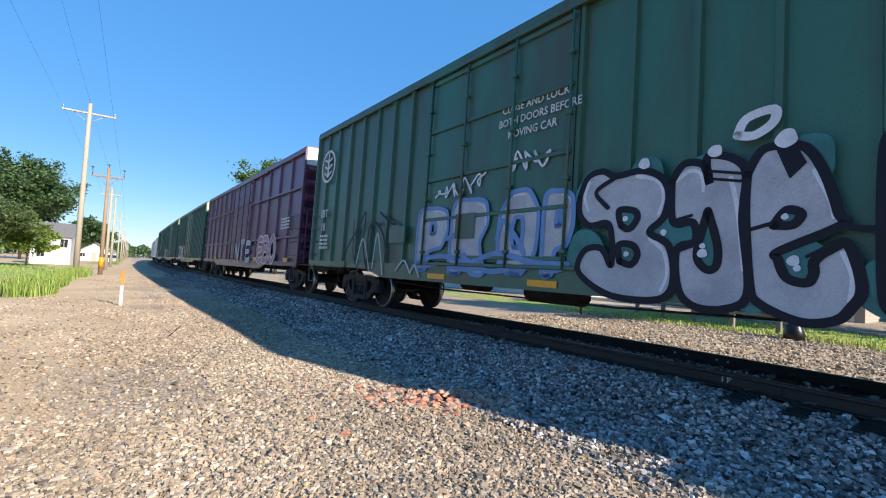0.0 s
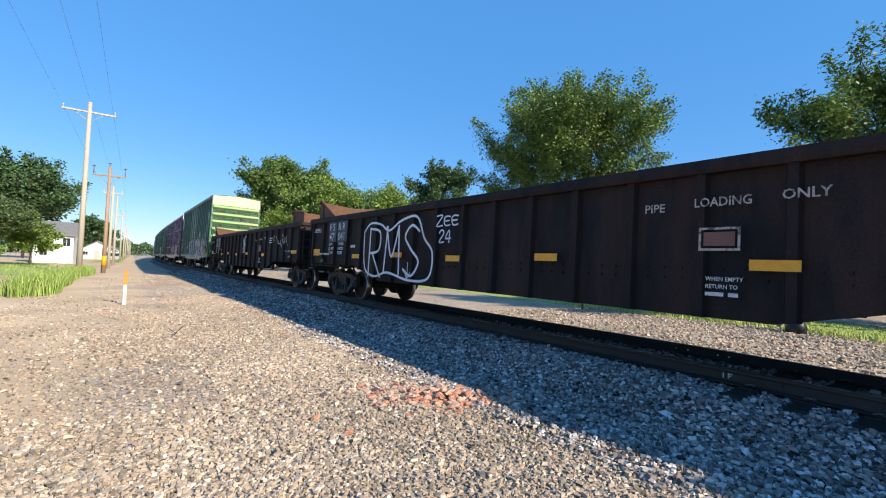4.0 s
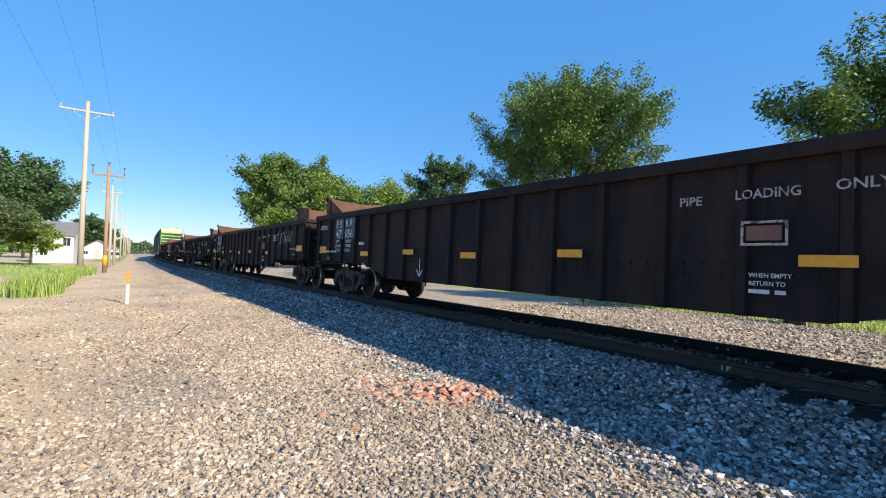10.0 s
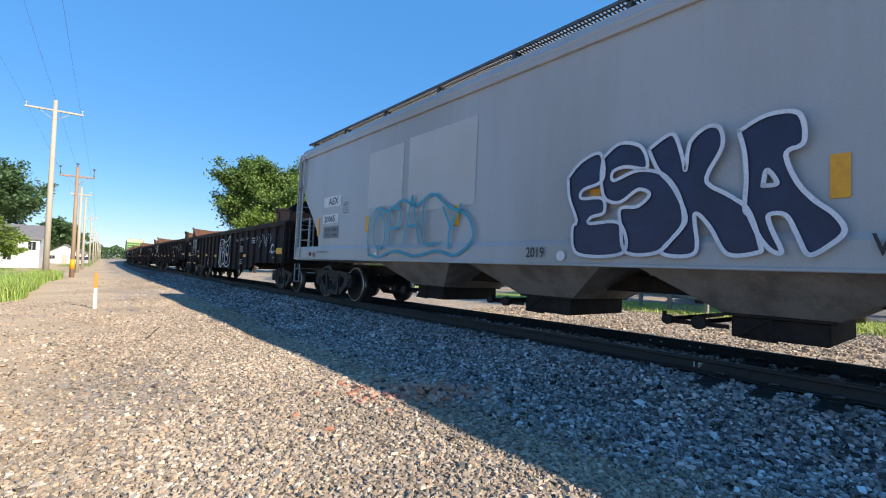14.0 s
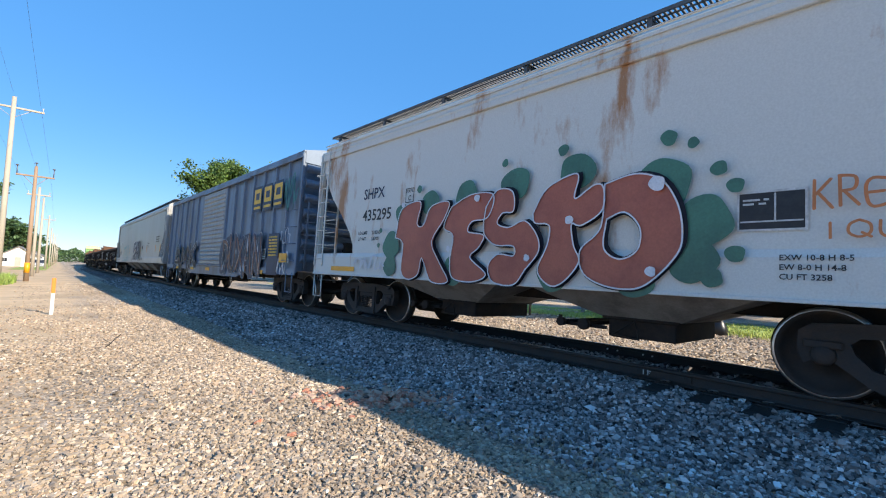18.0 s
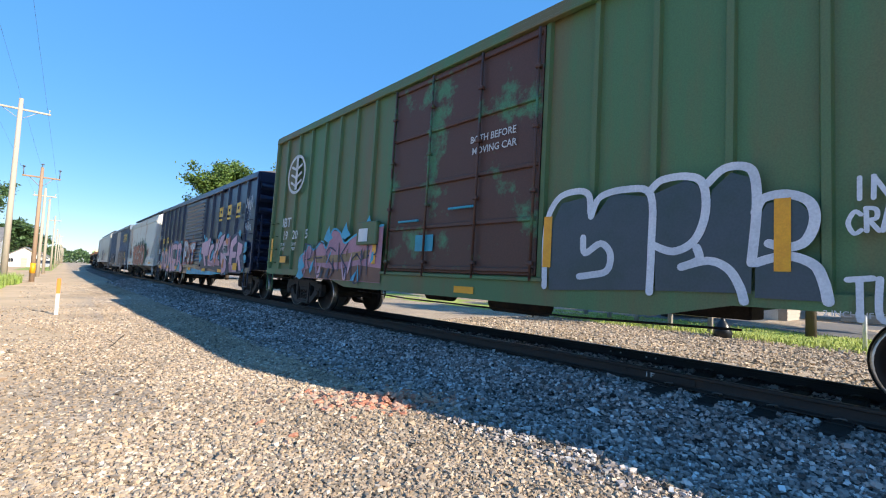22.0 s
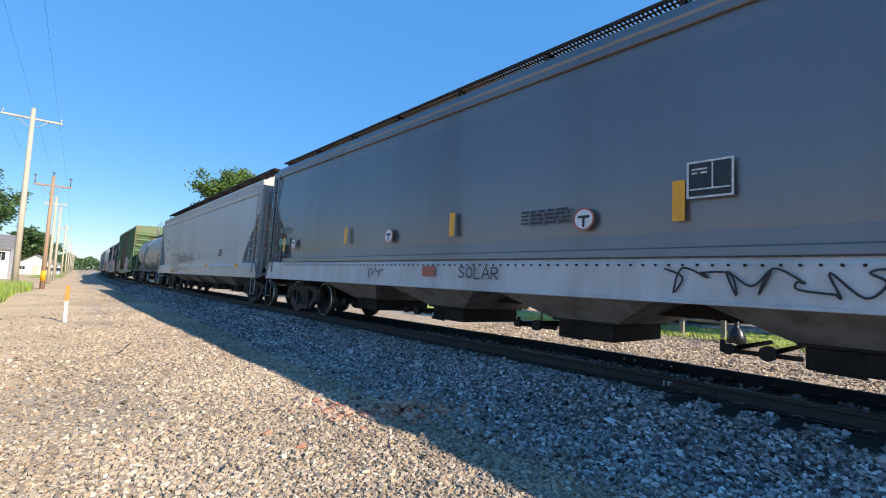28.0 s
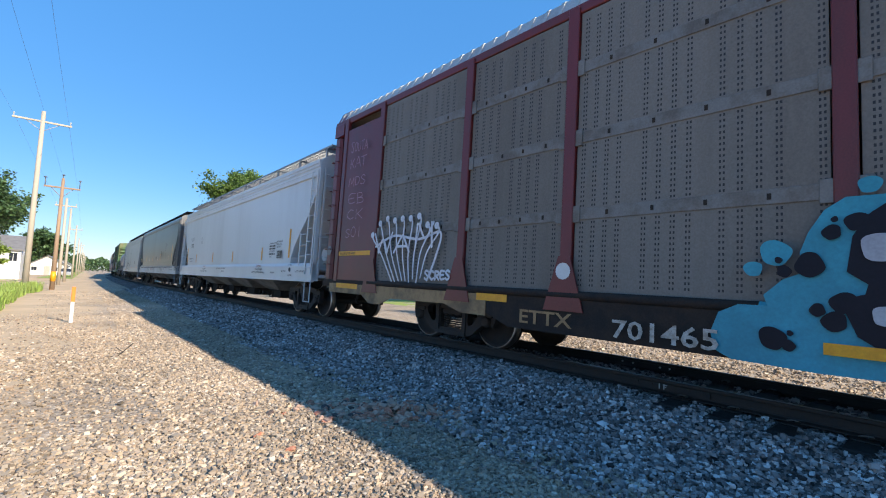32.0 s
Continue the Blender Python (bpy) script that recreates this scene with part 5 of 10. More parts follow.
    c.field([(12.19, 2.32), (12.31, 1.99), (12.44, 2.13), (12.37, 2.28)], sp_black, "", 0.118)
    c.ribbon([[(10.50, 2.25), (10.23, 2.09), (10.41, 1.87)]], 0.060, sp_black, deep=0.118)
    c.ribbon([[(11.61, 2.17), (11.92, 2.10)]], 0.030, sp_black, deep=0.118)
    c.ribbon([[(11.64, 2.08), (11.92, 2.02)]], 0.030, sp_black, deep=0.118)
    c.ribbon([[(12.45, 1.25), (12.68, 1.40)]], 0.030, sp_black, deep=0.118)
    c.ribbon([[(12.49, 1.19), (12.72, 1.36)]], 0.030, sp_black, deep=0.118)
    c.ribbon([[(11.97, 1.51), (12.17, 1.57)]], 0.040, sp_black, deep=0.118)
    c.ribbon([[(11.29, 1.30), (11.48, 1.37)]], 0.040, sp_black, deep=0.118)
    c.ribbon([[(11.24, 1.65), (11.44, 1.70)]], 0.035, sp_black, deep=0.118)
    c.ribbon([[(12.69, 1.53), (12.82, 1.49), (12.95, 1.49)]], 0.060, sp_black, deep=0.118)
    c.ribbon([[(10.79, 2.23), (11.04, 2.14), (11.12, 1.95), (11.07, 1.74)]], 0.05, sp_white, deep=0.1, taper=0.4)
    c.ribbon([[(10.98, 1.45), (11.14, 1.30), (11.19, 1.05), (11.12, 0.84)]], 0.05, sp_white, deep=0.1, taper=0.4)
    c.ribbon([[(11.81, 2.07), (11.88, 1.72), (11.94, 1.11)]], 0.05, sp_white, deep=0.1, taper=0.4)
    c.ribbon([[(12.50, 2.04), (12.61, 1.75), (12.63, 1.60)]], 0.05, sp_white, deep=0.1, taper=0.4)
    c.ribbon([[(11.26, 2.11), (11.40, 2.20), (11.52, 2.15), (11.55, 1.96)]], 0.05, sp_white, deep=0.1, taper=0.4)
    c.ribbon([[(12.70, 1.28), (12.76, 1.08), (12.74, 0.86)]], 0.05, sp_white, deep=0.1, taper=0.4)
    c.ribbon([[(10.12, 2.23), (10.06, 2.04), (10.12, 1.85)]], 0.05, sp_white, deep=0.1, taper=0.4)
    for s, z, r in ((11.61, 1.42, 0.42), (10.69, 1.70, 0.14), (10.71, 1.26, 0.14), (12.36, 1.13, 0.30), (11.14, 1.51, 0.20), (12.28, 1.62, 0.16)):
        c.disc("graffiti", sp_teal, s, z, r, "", 0.078, 18)
    c.blobs([(11.14, 1.52, 0.035), (11.56, 1.28, 0.050), (11.56, 1.36, 0.030), (10.66, 1.71, 0.035), (10.69, 1.27, 0.035), (12.35, 1.21, 0.050), (12.38, 1.14, 0.030), (12.28, 1.63, 0.030), (11.66, 2.38, 0.070), (10.88, 2.37, 0.070), (12.28, 2.39, 0.090)], sp_white, label="pale paint dots", deep=0.13)
    for ch, box, lean in (("N", (12.95, 13.86, 0.8, 2.3), 0.0), ("O", (13.92, 14.7, 0.82, 2.25), 0.0)):
        c.fat(ch, box, sp_silver, sp_black, 0.06, sp_white, sp_white, "silver block letter with a black edge", 0.09, lean)
    c.ribbon([[(11.86, 2.51), (11.94, 2.67), (12.17, 2.71), (12.17, 2.58), (12.01, 2.48), (11.86, 2.51)]], 0.09, sp_white, label="pale sprayed loop", deep=0.1)
    for ch, box in (("P", (6.03, 7.06, 0.95, 2.17)), ("R", (7.16, 8.18, 0.91, 2.24)), ("O", (8.43, 9.25, 0.95, 2.27)), ("P", (9.34, 9.88, 0.95, 2.18))):
        c.fat(ch, box, sp_silver, sp_blue, 0.05, sp_white, sp_blue, "pale letter with a blue edge on the door", 0.06, 0.08)
    c.plate("repaint_patch", green_paint, 7.30, 7.83, 1.54, 2.00, "fresh green patch on the door", 0.12)
    c.ribbon([[(6.27, 1.16), (7.03, 1.22), (7.72, 1.11), (8.43, 1.28), (9.19, 1.14), (9.82, 1.12)]], 0.09, sp_blue, deep=0.105)
    c.ribbon([[(7.08, 1.55), (7.50, 1.70), (7.80, 1.85)]], 0.09, sp_blue, deep=0.105)
    c.ribbon([[(8.41, 1.52), (8.52, 1.81), (8.80, 1.56), (9.00, 1.28)]], 0.09, sp_blue, deep=0.105)
    c.ribbon([[(7.55, 1.22), (8.18, 0.98), (8.71, 1.02)]], 0.09, sp_blue, deep=0.105)
    c.ribbon([[(2.68, 0.92), (2.77, 1.39), (3.42, 2.02), (3.69, 2.30), (3.67, 1.49), (3.92, 0.91)]], 0.075, sp_black, deep=0.09, label="black sprayed scrawl")
    c.ribbon([[(3.92, 0.91), (3.92, 1.85), (4.26, 2.01), (4.66, 1.68), (4.87, 1.14)]], 0.070, sp_black, deep=0.09, label="black sprayed scrawl")
    c.ribbon([[(4.43, 2.25), (4.94, 1.98), (5.20, 1.93)]], 0.060, sp_black, deep=0.09, label="black sprayed scrawl")
    c.ribbon([[(3.07, 2.12), (3.14, 1.27), (3.47, 0.83)]], 0.050, sp_black, deep=0.09, label="black sprayed scrawl")
    c.ribbon([[(3.36, 0.97), (3.65, 1.64), (4.08, 0.85)], [(4.22, 0.92), (4.37, 1.76), (4.72, 0.80)], [(5.29, 0.89), (5.61, 1.12), (5.88, 0.85)], [(5.88, 0.85), (6.02, 1.03), (6.21, 0.80)]], 0.045, sp_silver, deep=0.1)
    c.plate("repaint_patch", green_paint, 4.92, 5.57, 1.51, 1.88, "fresh green patch", 0.11)
    c.letters("BUSE", 15.3, 15.98, 3.62, 3.98, 0.04, sp_silver, seed=6, deep=0.07, wild=0.35)
    c.tag(15.3, 15.98, 3.5, 3.95, 0.03, sp_white, 61, 5, deep=0.07)
    c.letters("OSK", 15.35, 16.0, 3.2, 3.6, 0.04, sp_silver, seed=16, deep=0.07, wild=0.2)
    c.tag(6.6, 8.0, 2.35, 2.7, 0.035, sp_white, 7, 5, deep=0.06)
    c.tag(8.6, 9.4, 2.6, 2.95, 0.04, sp_white, 9, 3, deep=0.06)
    c.tag(15.25, 15.7, 1.6, 2.1, 0.015, sp_white, 19, 3, deep=0.07)


def box_green_two():
    c = boxcar("green_boxcar", "faded green high boxcar with a rusting door", -179.22, 16.0, 5.1, green_light, green_light, green_light, (6.15, 9.85), door_rust)
    c.disc("emblem", white_mark, 1.6, 3.74, 0.56, "white round emblem", 0.07, 30, 0.48)
    c.plate("emblem_bar", white_mark, 1.54, 1.68, 3.3, 4.25, deep=0.07)
    for k in range(3):
        c.ribbon([[(1.6, 3.4 + 0.24 * k), (1.28, 3.54 + 0.22 * k)], [(1.6, 3.4 + 0.24 * k), (1.92, 3.54 + 0.22 * k)]], 0.07, white_mark, "emblem_branch", deep=0.07)
    c.text("IBT", 0.93, 2.26, 0.27, white_mark, 1.1, 0.07)
    c.text("19", 1.02, 1.9, 0.25, white_mark, deep=0.07)
    c.text("20", 1.66, 1.9, 0.25, white_mark, deep=0.07)
    c.text("5", 2.45, 1.9, 0.25, white_mark, deep=0.07)
    for k, (a, b) in enumerate((("LD LMT", "212000"), ("LT WT", "74800"))):
        c.text(a, 0.92, 1.72 - 0.13 * k, 0.085, white_mark, 0.8, deep=0.07)
        c.text(b, 1.66, 1.72 - 0.13 * k, 0.085, white_mark, 0.8, deep=0.07)
    c.plate("height_notice", amber, 0.95, 1.35, 1.24, 1.42, "amber height notice plate", 0.07)
    c.ring("notice_frame", black_mark, 0.93, 1.37, 1.22, 1.44, 0.02, deep=0.07)
    for s in (0.28, 5.72, 9.95, 12.55, 15.5):
        c.plate("reflector", amber, s, s + 0.13, 1.25, 1.95, "upright amber reflective strip", 0.13)
    reflectors(c, 0.8, (8.2,), 0.45, 0.11, 0.05)
    c.text("MOVING CAR", 8.45, 3.1, 0.12, white_mark, 0.9, 0.06)
    c.text("BOTH BEFORE", 8.4, 3.3, 0.12, white_mark, 0.9, 0.06)
    for k, (a, b) in enumerate((("EXH", "17-0"), ("EXW", "10-8"), ("EW", "9-7"), ("IL", "50-6"), ("IW", "9-6"), ("IH", "13-0"), ("CU.FT.", "6269"))):
        c.text(a, 14.0, 2.45 - 0.1 * k, 0.06, white_mark, deep=0.07)
        c.text(b, 14.3, 2.45 - 0.1 * k, 0.06, white_mark, deep=0.07)
    for k, (a, b) in enumerate((("EXH W", "8-2"), ("EXW H", "15-2"), ("H", "16-10"), ("EMPTY C.G.", "4-11"), ("FLOOR H", "3-8"))):
        c.text(a, 14.72, 2.5 - 0.1 * k, 0.06, white_mark, deep=0.07)
        c.text(b, 15.08, 2.5 - 0.1 * k, 0.06, white_mark, deep=0.07)
    notice(c, 14.7, 15.08, 1.85, 2.02)
    c.plate("repaint_patch", sp_aqua, 14.68, 15.1, 1.68, 1.83, "turquoise repaint patch", 0.07)
    c.text("BLT 10-08", 14.72, 1.73, 0.06, white_mark, 1, 0.08)
    c.plate("height_notice", tan_paint, 14.66, 15.1, 1.33, 1.55, "weathered board with an amber height notice", 0.07)
    c.plate("height_notice", amber, 14.8, 15.0, 1.35, 1.53, deep=0.08)
    for k, a in enumerate(("THIS CAR", "EXCESS", "HEIGHT")):
        c.text(a, 14.81, 1.48 - 0.05 * k, 0.032, black_mark, 0.9, 0.09)
    c.text("LIFT AND", 14.75, 1.04, 0.06, white_mark, deep=0.07)
    c.text("JACK HERE", 14.75, 0.96, 0.06, white_mark, deep=0.07)
    c.text("2 INCH HF COMP SHOES", 12.9, 0.87, 0.05, white_mark, deep=0.03)
    part("brake_box", Shape().box(-c.side - 0.12, -c.side, c.y(5.9), c.y(5.15), 1.65, 2.15, 0.02), green_light, c.ob)
    part("sticker", Shape().box(-c.side - 0.13, -c.side - 0.125, c.y(5.6), c.y(5.25), 1.72, 2.0, 0.001), white_panel, c.ob)
    part("side_box", Shape().box(-c.side - 0.1, -c.side + 0.02, c.y(14.4), c.y(13.95), 1.55, 1.85, 0.02), green_light, c.ob)
    for s, z in ((6.6, 2.05), (8.0, 2.2)):
        c.box("door_handle", sp_aqua, s, s + 0.6, z, z + 0.04, -c.side - 0.1, -c.side - 0.06, 0.008)
    c.plate("repaint_patch", sp_aqua, 7.1, 7.6, 1.5, 1.8, "turquoise repaint patch on the door", 0.06)
    # red-brown piece over the lower front half
    top = [(2.3, 0.95), (2.25, 1.35), (2.6, 1.55), (2.75, 1.72), (3.05, 1.58), (3.45, 1.78), (3.7, 1.62), (3.95, 2.05), (4.3, 1.98), (4.55, 1.72), (4.9, 1.85), (5.4, 2.0), (6.05, 2.05)]
    c.field(top + [(6.05, 0.86), (2.6, 0.86)], sp_rose, "dusty rose field of the piece", 0.08)
    c.field([(2.45, 0.87), (2.5, 1.05), (3.2, 1.18), (4.2, 1.1), (5.2, 1.22), (6.05, 1.16), (6.05, 0.87)], sp_brown, "brown lower half of the piece", 0.083)
    c.field([(2.7, 1.3), (3.0, 1.42), (4.3, 1.45), (5.6, 1.55), (5.9, 1.4), (4.6, 1.28), (3.4, 1.25)], tan_paint, "worn tan band in the piece", 0.083)
    c.ribbon([top], 0.05, sp_cyan, label="pale blue edge of the piece", deep=0.09)
    for k, (a, b) in enumerate(((2.4, 1.25), (3.75, 1.95), (4.55, 2.0), (5.5, 2.1), (2.35, 1.0))):
        c.field([(a - 0.2, b - 0.12), (a - 0.1, b + 0.05), (a + 0.02, b + 0.2), (a + 0.08, b + 0.04), (a + 0.24, b - 0.1), (a, b - 0.2)], sp_cyan, "", 0.1)
    c.letters("RESKOP", 2.5, 6.0, 0.95, 1.7, 0.035, sp_navy, seed=12, label="dark outlines of letters", deep=0.11, wild=0.2)
    c.shards(2.5, 5.95, 0.92, 1.5, 26, (sp_pink, sp_brown, sp_cyan, sp_rose, sp_navy), 0.17, 165, 0.125)
    c.field([(10.06, 0.94), (10.05, 1.79), (10.21, 2.12), (10.57, 2.17), (10.70, 1.90), (10.92, 2.18), (11.37, 2.09), (11.40, 1.01)], sp_slate, "dark filling of a bubble letter", 0.080)
    c.field([(11.46, 1.01), (11.43, 2.12), (11.76, 2.24), (11.94, 2.13), (11.94, 1.69), (12.02, 2.10), (12.19, 2.26), (12.38, 2.18), (12.37, 1.03)], sp_slate, "dark filling of a bubble letter", 0.080)
    c.field([(12.40, 0.99), (12.40, 1.71), (12.49, 1.91), (12.70, 1.95), (12.82, 1.79), (12.81, 1.58), (12.67, 1.49), (12.86, 1.30), (12.91, 0.99)], sp_slate, "dark filling of a bubble letter", 0.080)
    c.ribbon([[(9.99, 0.99), (9.98, 1.79), (10.15, 2.18), (10.44, 2.26), (10.61, 2.19), (10.64, 1.96)],
              [(10.65, 1.91), (10.77, 2.15), (11.11, 2.21), (11.39, 2.11), (11.41, 1.50), (11.40, 0.99)],
              [(11.39, 2.17), (11.51, 2.27), (11.76, 2.28), (11.93, 2.18), (11.96, 1.86), (11.86, 1.57), (11.65, 1.45), (11.44, 1.52)],
              [(11.88, 1.49), (11.90, 1.36), (11.73, 1.28)],
              [(11.73, 1.28), (11.99, 1.35), (12.17, 1.27), (12.27, 1.10), (12.31, 0.95)],
              [(11.97, 2.17), (12.12, 2.31), (12.30, 2.31), (12.39, 2.20), (12.41, 1.86), (12.37, 1.33)],
              [(12.40, 1.83), (12.46, 1.96), (12.64, 1.99), (12.81, 1.90), (12.85, 1.72), (12.78, 1.53), (12.64, 1.48), (12.51, 1.52)],
              [(12.40, 1.33), (12.64, 1.40), (12.84, 1.32), (12.91, 1.16), (12.94, 0.99)],
              [(10.55, 1.64), (10.58, 1.44), (10.79, 1.56), (10.92, 1.43), (10.88, 1.22), (10.65, 1.16), (10.51, 1.14)]], 0.085, sp_white, label="white outline of bubble letters", deep=0.1)
    c.letters("INMY", 13.08, 13.62, 1.9, 2.1, 0.035, sp_white, seed=31, deep=0.08)
    c.letters("CRAVE", 13.06, 13.6, 1.6, 1.8, 0.035, sp_white, seed=32, deep=0.08)
    c.letters("TLE", 13.05, 13.6, 0.85, 1.2, 0.05, sp_white, seed=33, deep=0.08)
    c.tag(15.25, 15.5, 1.75, 2.1, 0.012, sp_white, 35, 3, deep=0.07)
    c.tag(13.9, 14.3, 1.3, 1.6, 0.012, sp_white, 36, 4, deep=0.07)
    c.tag(15.3, 15.7, 1.35, 1.55, 0.012, sp_white, 37, 3, deep=0.07)


def box_csx(front, length, paint, owner_at, name_label, dark):
    c = boxcar("blue_boxcar", name_label, front, length, 4.32, paint, paint, paint, (5.95, 9.05) if not dark else (6.2, 9.45), grey_steel if not dark else paint, panel=0.97, peak=0.2, ribs=7, low=0.84, plain=True, cap=0.34)
    for s in owner_at:
        w, z = (0.44, 2.9) if dark else (0.56, 2.98)
        if not dark:
            c.plate("owner_panel", navy_panel, s - 0.06, s + w + 0.06, 2.84, 3.66, "blue panel behind a yellow block", 0.07)
        c.ring("owner_mark", yellow_mark, s, s + w, z + 0.12, 3.4 if dark else 3.58, 0.13, "yellow block of the owner's mark", 0.08)
        c.plate("owner_mark", yellow_mark, s, s + w, z - 0.05, z + 0.03, deep=0.08)
    return c


def box_blue_faded():
    c = box_csx(-131.85, 15.55, blue_faded, (12.16, 13.0, 13.8), "chalky faded blue boxcar with a silver door", False)
    c.plate("dark_panel", sp_navy, 13.62, 14.42, 0.85, 2.08, "dark blue repainted panel", 0.07)
    for k in range(7):
        c.bars(yellow_mark, 13.7, 14.3, 1.95 - 0.09 * k, 1, 0.045, deep=0.08)
    notice(c, 12.98, 13.42, 1.33, 1.62)
    reflectors(c, 0.86, (2.2, 4.8, 7.2, 10.2, 12.8), 0.55, 0.12, 0.05)
    c.plate("reflector", amber, 14.52, 15.05, 1.22, 1.48, "amber reflective sheet", 0.09)
    c.blobs([(9.4 + 0.55 * k, 1.5 + 0.2 * math.sin(2.1 * k), 0.5) for k in range(7)], sp_navy, label="dark ground of the piece", deep=0.07)
    c.letters("DUXAN", 9.2, 13.1, 0.95, 1.98, 0.32, sp_navy, sp_silver, 0.03, 41, shade=sp_brown, label="dark piece with pale lines", deep=0.08, wild=0.12)
    c.shards(9.3, 13.0, 0.95, 1.95, 24, (sp_brown, sp_navy, sp_silver, sp_navy), 0.2, 163, 0.135)
    c.letters("AMK", 1.6, 5.7, 0.95, 1.9, 0.28, sp_black, sp_white, 0.04, 43, shade=sp_navy, label="black piece with white lines", deep=0.08, wild=0.12)
    c.tag(14.5, 15.2, 1.75, 2.2, 0.02, sp_white, 44, 4, deep=0.08)
    c.tag(14.4, 15.2, 0.9, 1.6, 0.035, sp_white, 45, 4, deep=0.08)
    c.tag(14.55, 15.4, 2.7, 3.7, 0.05, sp_teal, 46, 6, deep=0.08, label="faint teal scrawl")


def box_blue_dark():
    c = box_csx(-162.0, 15.75, blue_dark, (11.8, 12.85, 13.9), "dark blue boxcar covered in a pink graffiti piece", True)
    blocks(c, yellow_mark, 1.05, 2.24, 2, 0.2, 0.3, 0.06, 0.06, 0.07)
    blocks(c, yellow_mark, 2.08, 2.26, 2, 0.2, 0.3, 0.06, 0.06, 0.07)
    c.text("141", 1.05, 1.75, 0.25, yellow_mark, deep=0.14)
    c.text("944", 1.98, 1.75, 0.25, yellow_mark, deep=0.14)
    c.ring("plate_mark", yellow_mark, 3.18, 3.46, 2.14, 2.36, 0.014, deep=0.07)
    c.text("PLATE", 3.21, 2.28, 0.04, yellow_mark, deep=0.07)
    c.text("F", 3.28, 2.17, 0.07, yellow_mark, deep=0.07)
    reflectors(c, 0.86, (0.9, 2.92, 4.85), 0.45, 0.14, 0.17)
    reflectors(c, 0.84, (7.6, 10.05, 12.3), 0.5, 0.12, 0.16)
    c.plate("reflector", amber, 14.1, 14.55, 0.95, 1.2, "amber reflective sheet", 0.16)
    c.blobs([(1.2 + 0.5 * k, 1.45 + 0.22 * math.sin(1.3 * k), 0.36) for k in range(10)], sp_aqua, label="turquoise cloud behind the piece", deep=0.07)
    c.field([(9.62, 0.93), (9.67, 1.38), (9.43, 1.66), (9.74, 2.12), (10.41, 2.16), (10.91, 2.26), (11.02, 2.03), (11.50, 1.99), (11.59, 1.90), (11.75, 2.07), (12.13, 2.19), (12.54, 2.33), (12.84, 2.35), (12.88, 2.25), (12.76, 2.06), (13.21, 2.14), (13.55, 2.25), (13.55, 0.80), (12.82, 0.73), (11.86, 0.89), (11.06, 0.97)], sp_navy, "dark ground behind the piece", 0.060)
    c.field([(7.35, 0.66), (7.3, 0.90), (8.47, 0.93), (9.55, 0.87), (11.53, 0.85), (12.68, 0.80), (11.53, 0.72)], sp_cyan, "pale blue band along the sill", 0.065)
    c.field([(11.89, 2.14), (11.98, 2.32), (12.17, 2.43), (12.38, 2.39), (12.44, 2.32), (12.13, 2.21)], sp_cyan, "", 0.080)
    c.field([(12.95, 2.10), (13.03, 2.26), (13.19, 2.32), (13.31, 2.28), (13.35, 2.21), (13.19, 2.12)], sp_cyan, "", 0.080)
    c.field([(10.01, 2.07), (10.13, 2.27), (10.35, 2.27), (10.50, 2.14)], sp_cyan, "", 0.080)
    c.field([(11.05, 2.01), (11.10, 2.13), (11.24, 2.08), (11.27, 1.99)], sp_cyan, "", 0.080)
    c.field([(11.12, 1.29), (11.24, 1.54), (11.46, 1.73), (11.53, 1.60), (11.33, 1.34)], sp_cyan, "", 0.080)
    c.field([(12.13, 1.36), (12.22, 1.54), (12.32, 1.35)], sp_cyan, "", 0.080)
    c.field([(9.42, 1.15), (9.36, 1.60), (9.49, 1.88), (9.64, 1.82), (9.51, 1.60), (9.84, 1.38)], sp_cyan, "", 0.080)
    c.field([(13.09, 0.78), (13.21, 0.86), (13.24, 0.77)], sp_cyan, "", 0.080)
    c.field([(9.70, 2.05), (10.48, 2.11), (10.84, 2.24), (10.99, 2.15), (10.85, 1.81), (10.73, 1.50), (10.29, 1.48), (10.57, 1.08), (10.34, 1.05), (10.00, 1.56), (9.69, 1.60)], sp_pink, "pink letter with a dark edge", 0.100)
    c.field([(11.05, 1.91), (11.45, 1.96), (11.52, 1.84), (11.14, 1.61), (11.04, 1.40), (11.15, 1.27), (11.47, 1.30), (11.52, 1.06), (10.85, 1.07), (10.76, 1.33), (10.88, 1.66)], sp_pink, "pink letter with a dark edge", 0.100)
    c.field([(11.73, 2.01), (12.14, 2.17), (12.21, 2.11), (11.99, 1.75), (11.80, 1.55), (11.73, 1.30), (11.79, 1.05), (11.61, 1.06), (11.47, 1.25), (11.55, 1.60), (11.76, 1.72)], sp_pink, "pink letter with a dark edge", 0.100)
    c.field([(12.34, 2.21), (12.60, 2.26), (12.83, 2.32), (12.81, 2.19), (12.58, 1.93), (12.21, 1.66), (12.09, 1.46), (12.15, 1.33), (12.47, 1.24), (12.46, 1.09), (11.85, 1.10), (11.85, 1.42), (12.07, 1.74)], sp_pink, "pink letter with a dark edge", 0.100)
    c.field([(12.76, 2.02), (13.21, 2.09), (13.55, 2.22), (13.55, 1.48), (13.03, 1.47), (13.24, 1.26), (13.31, 1.07), (13.21, 0.88), (12.85, 0.77), (12.70, 1.00), (12.76, 1.04), (12.58, 1.26), (12.48, 1.61), (12.67, 1.58), (12.87, 1.52), (12.67, 1.74)], sp_pink, "pink letter with a dark edge", 0.100)
    c.field([(11.85, 1.10), (11.85, 1.42), (12.00, 1.62), (11.96, 1.38), (12.47, 1.22), (12.46, 1.09)], sp_rose, "", 0.125)
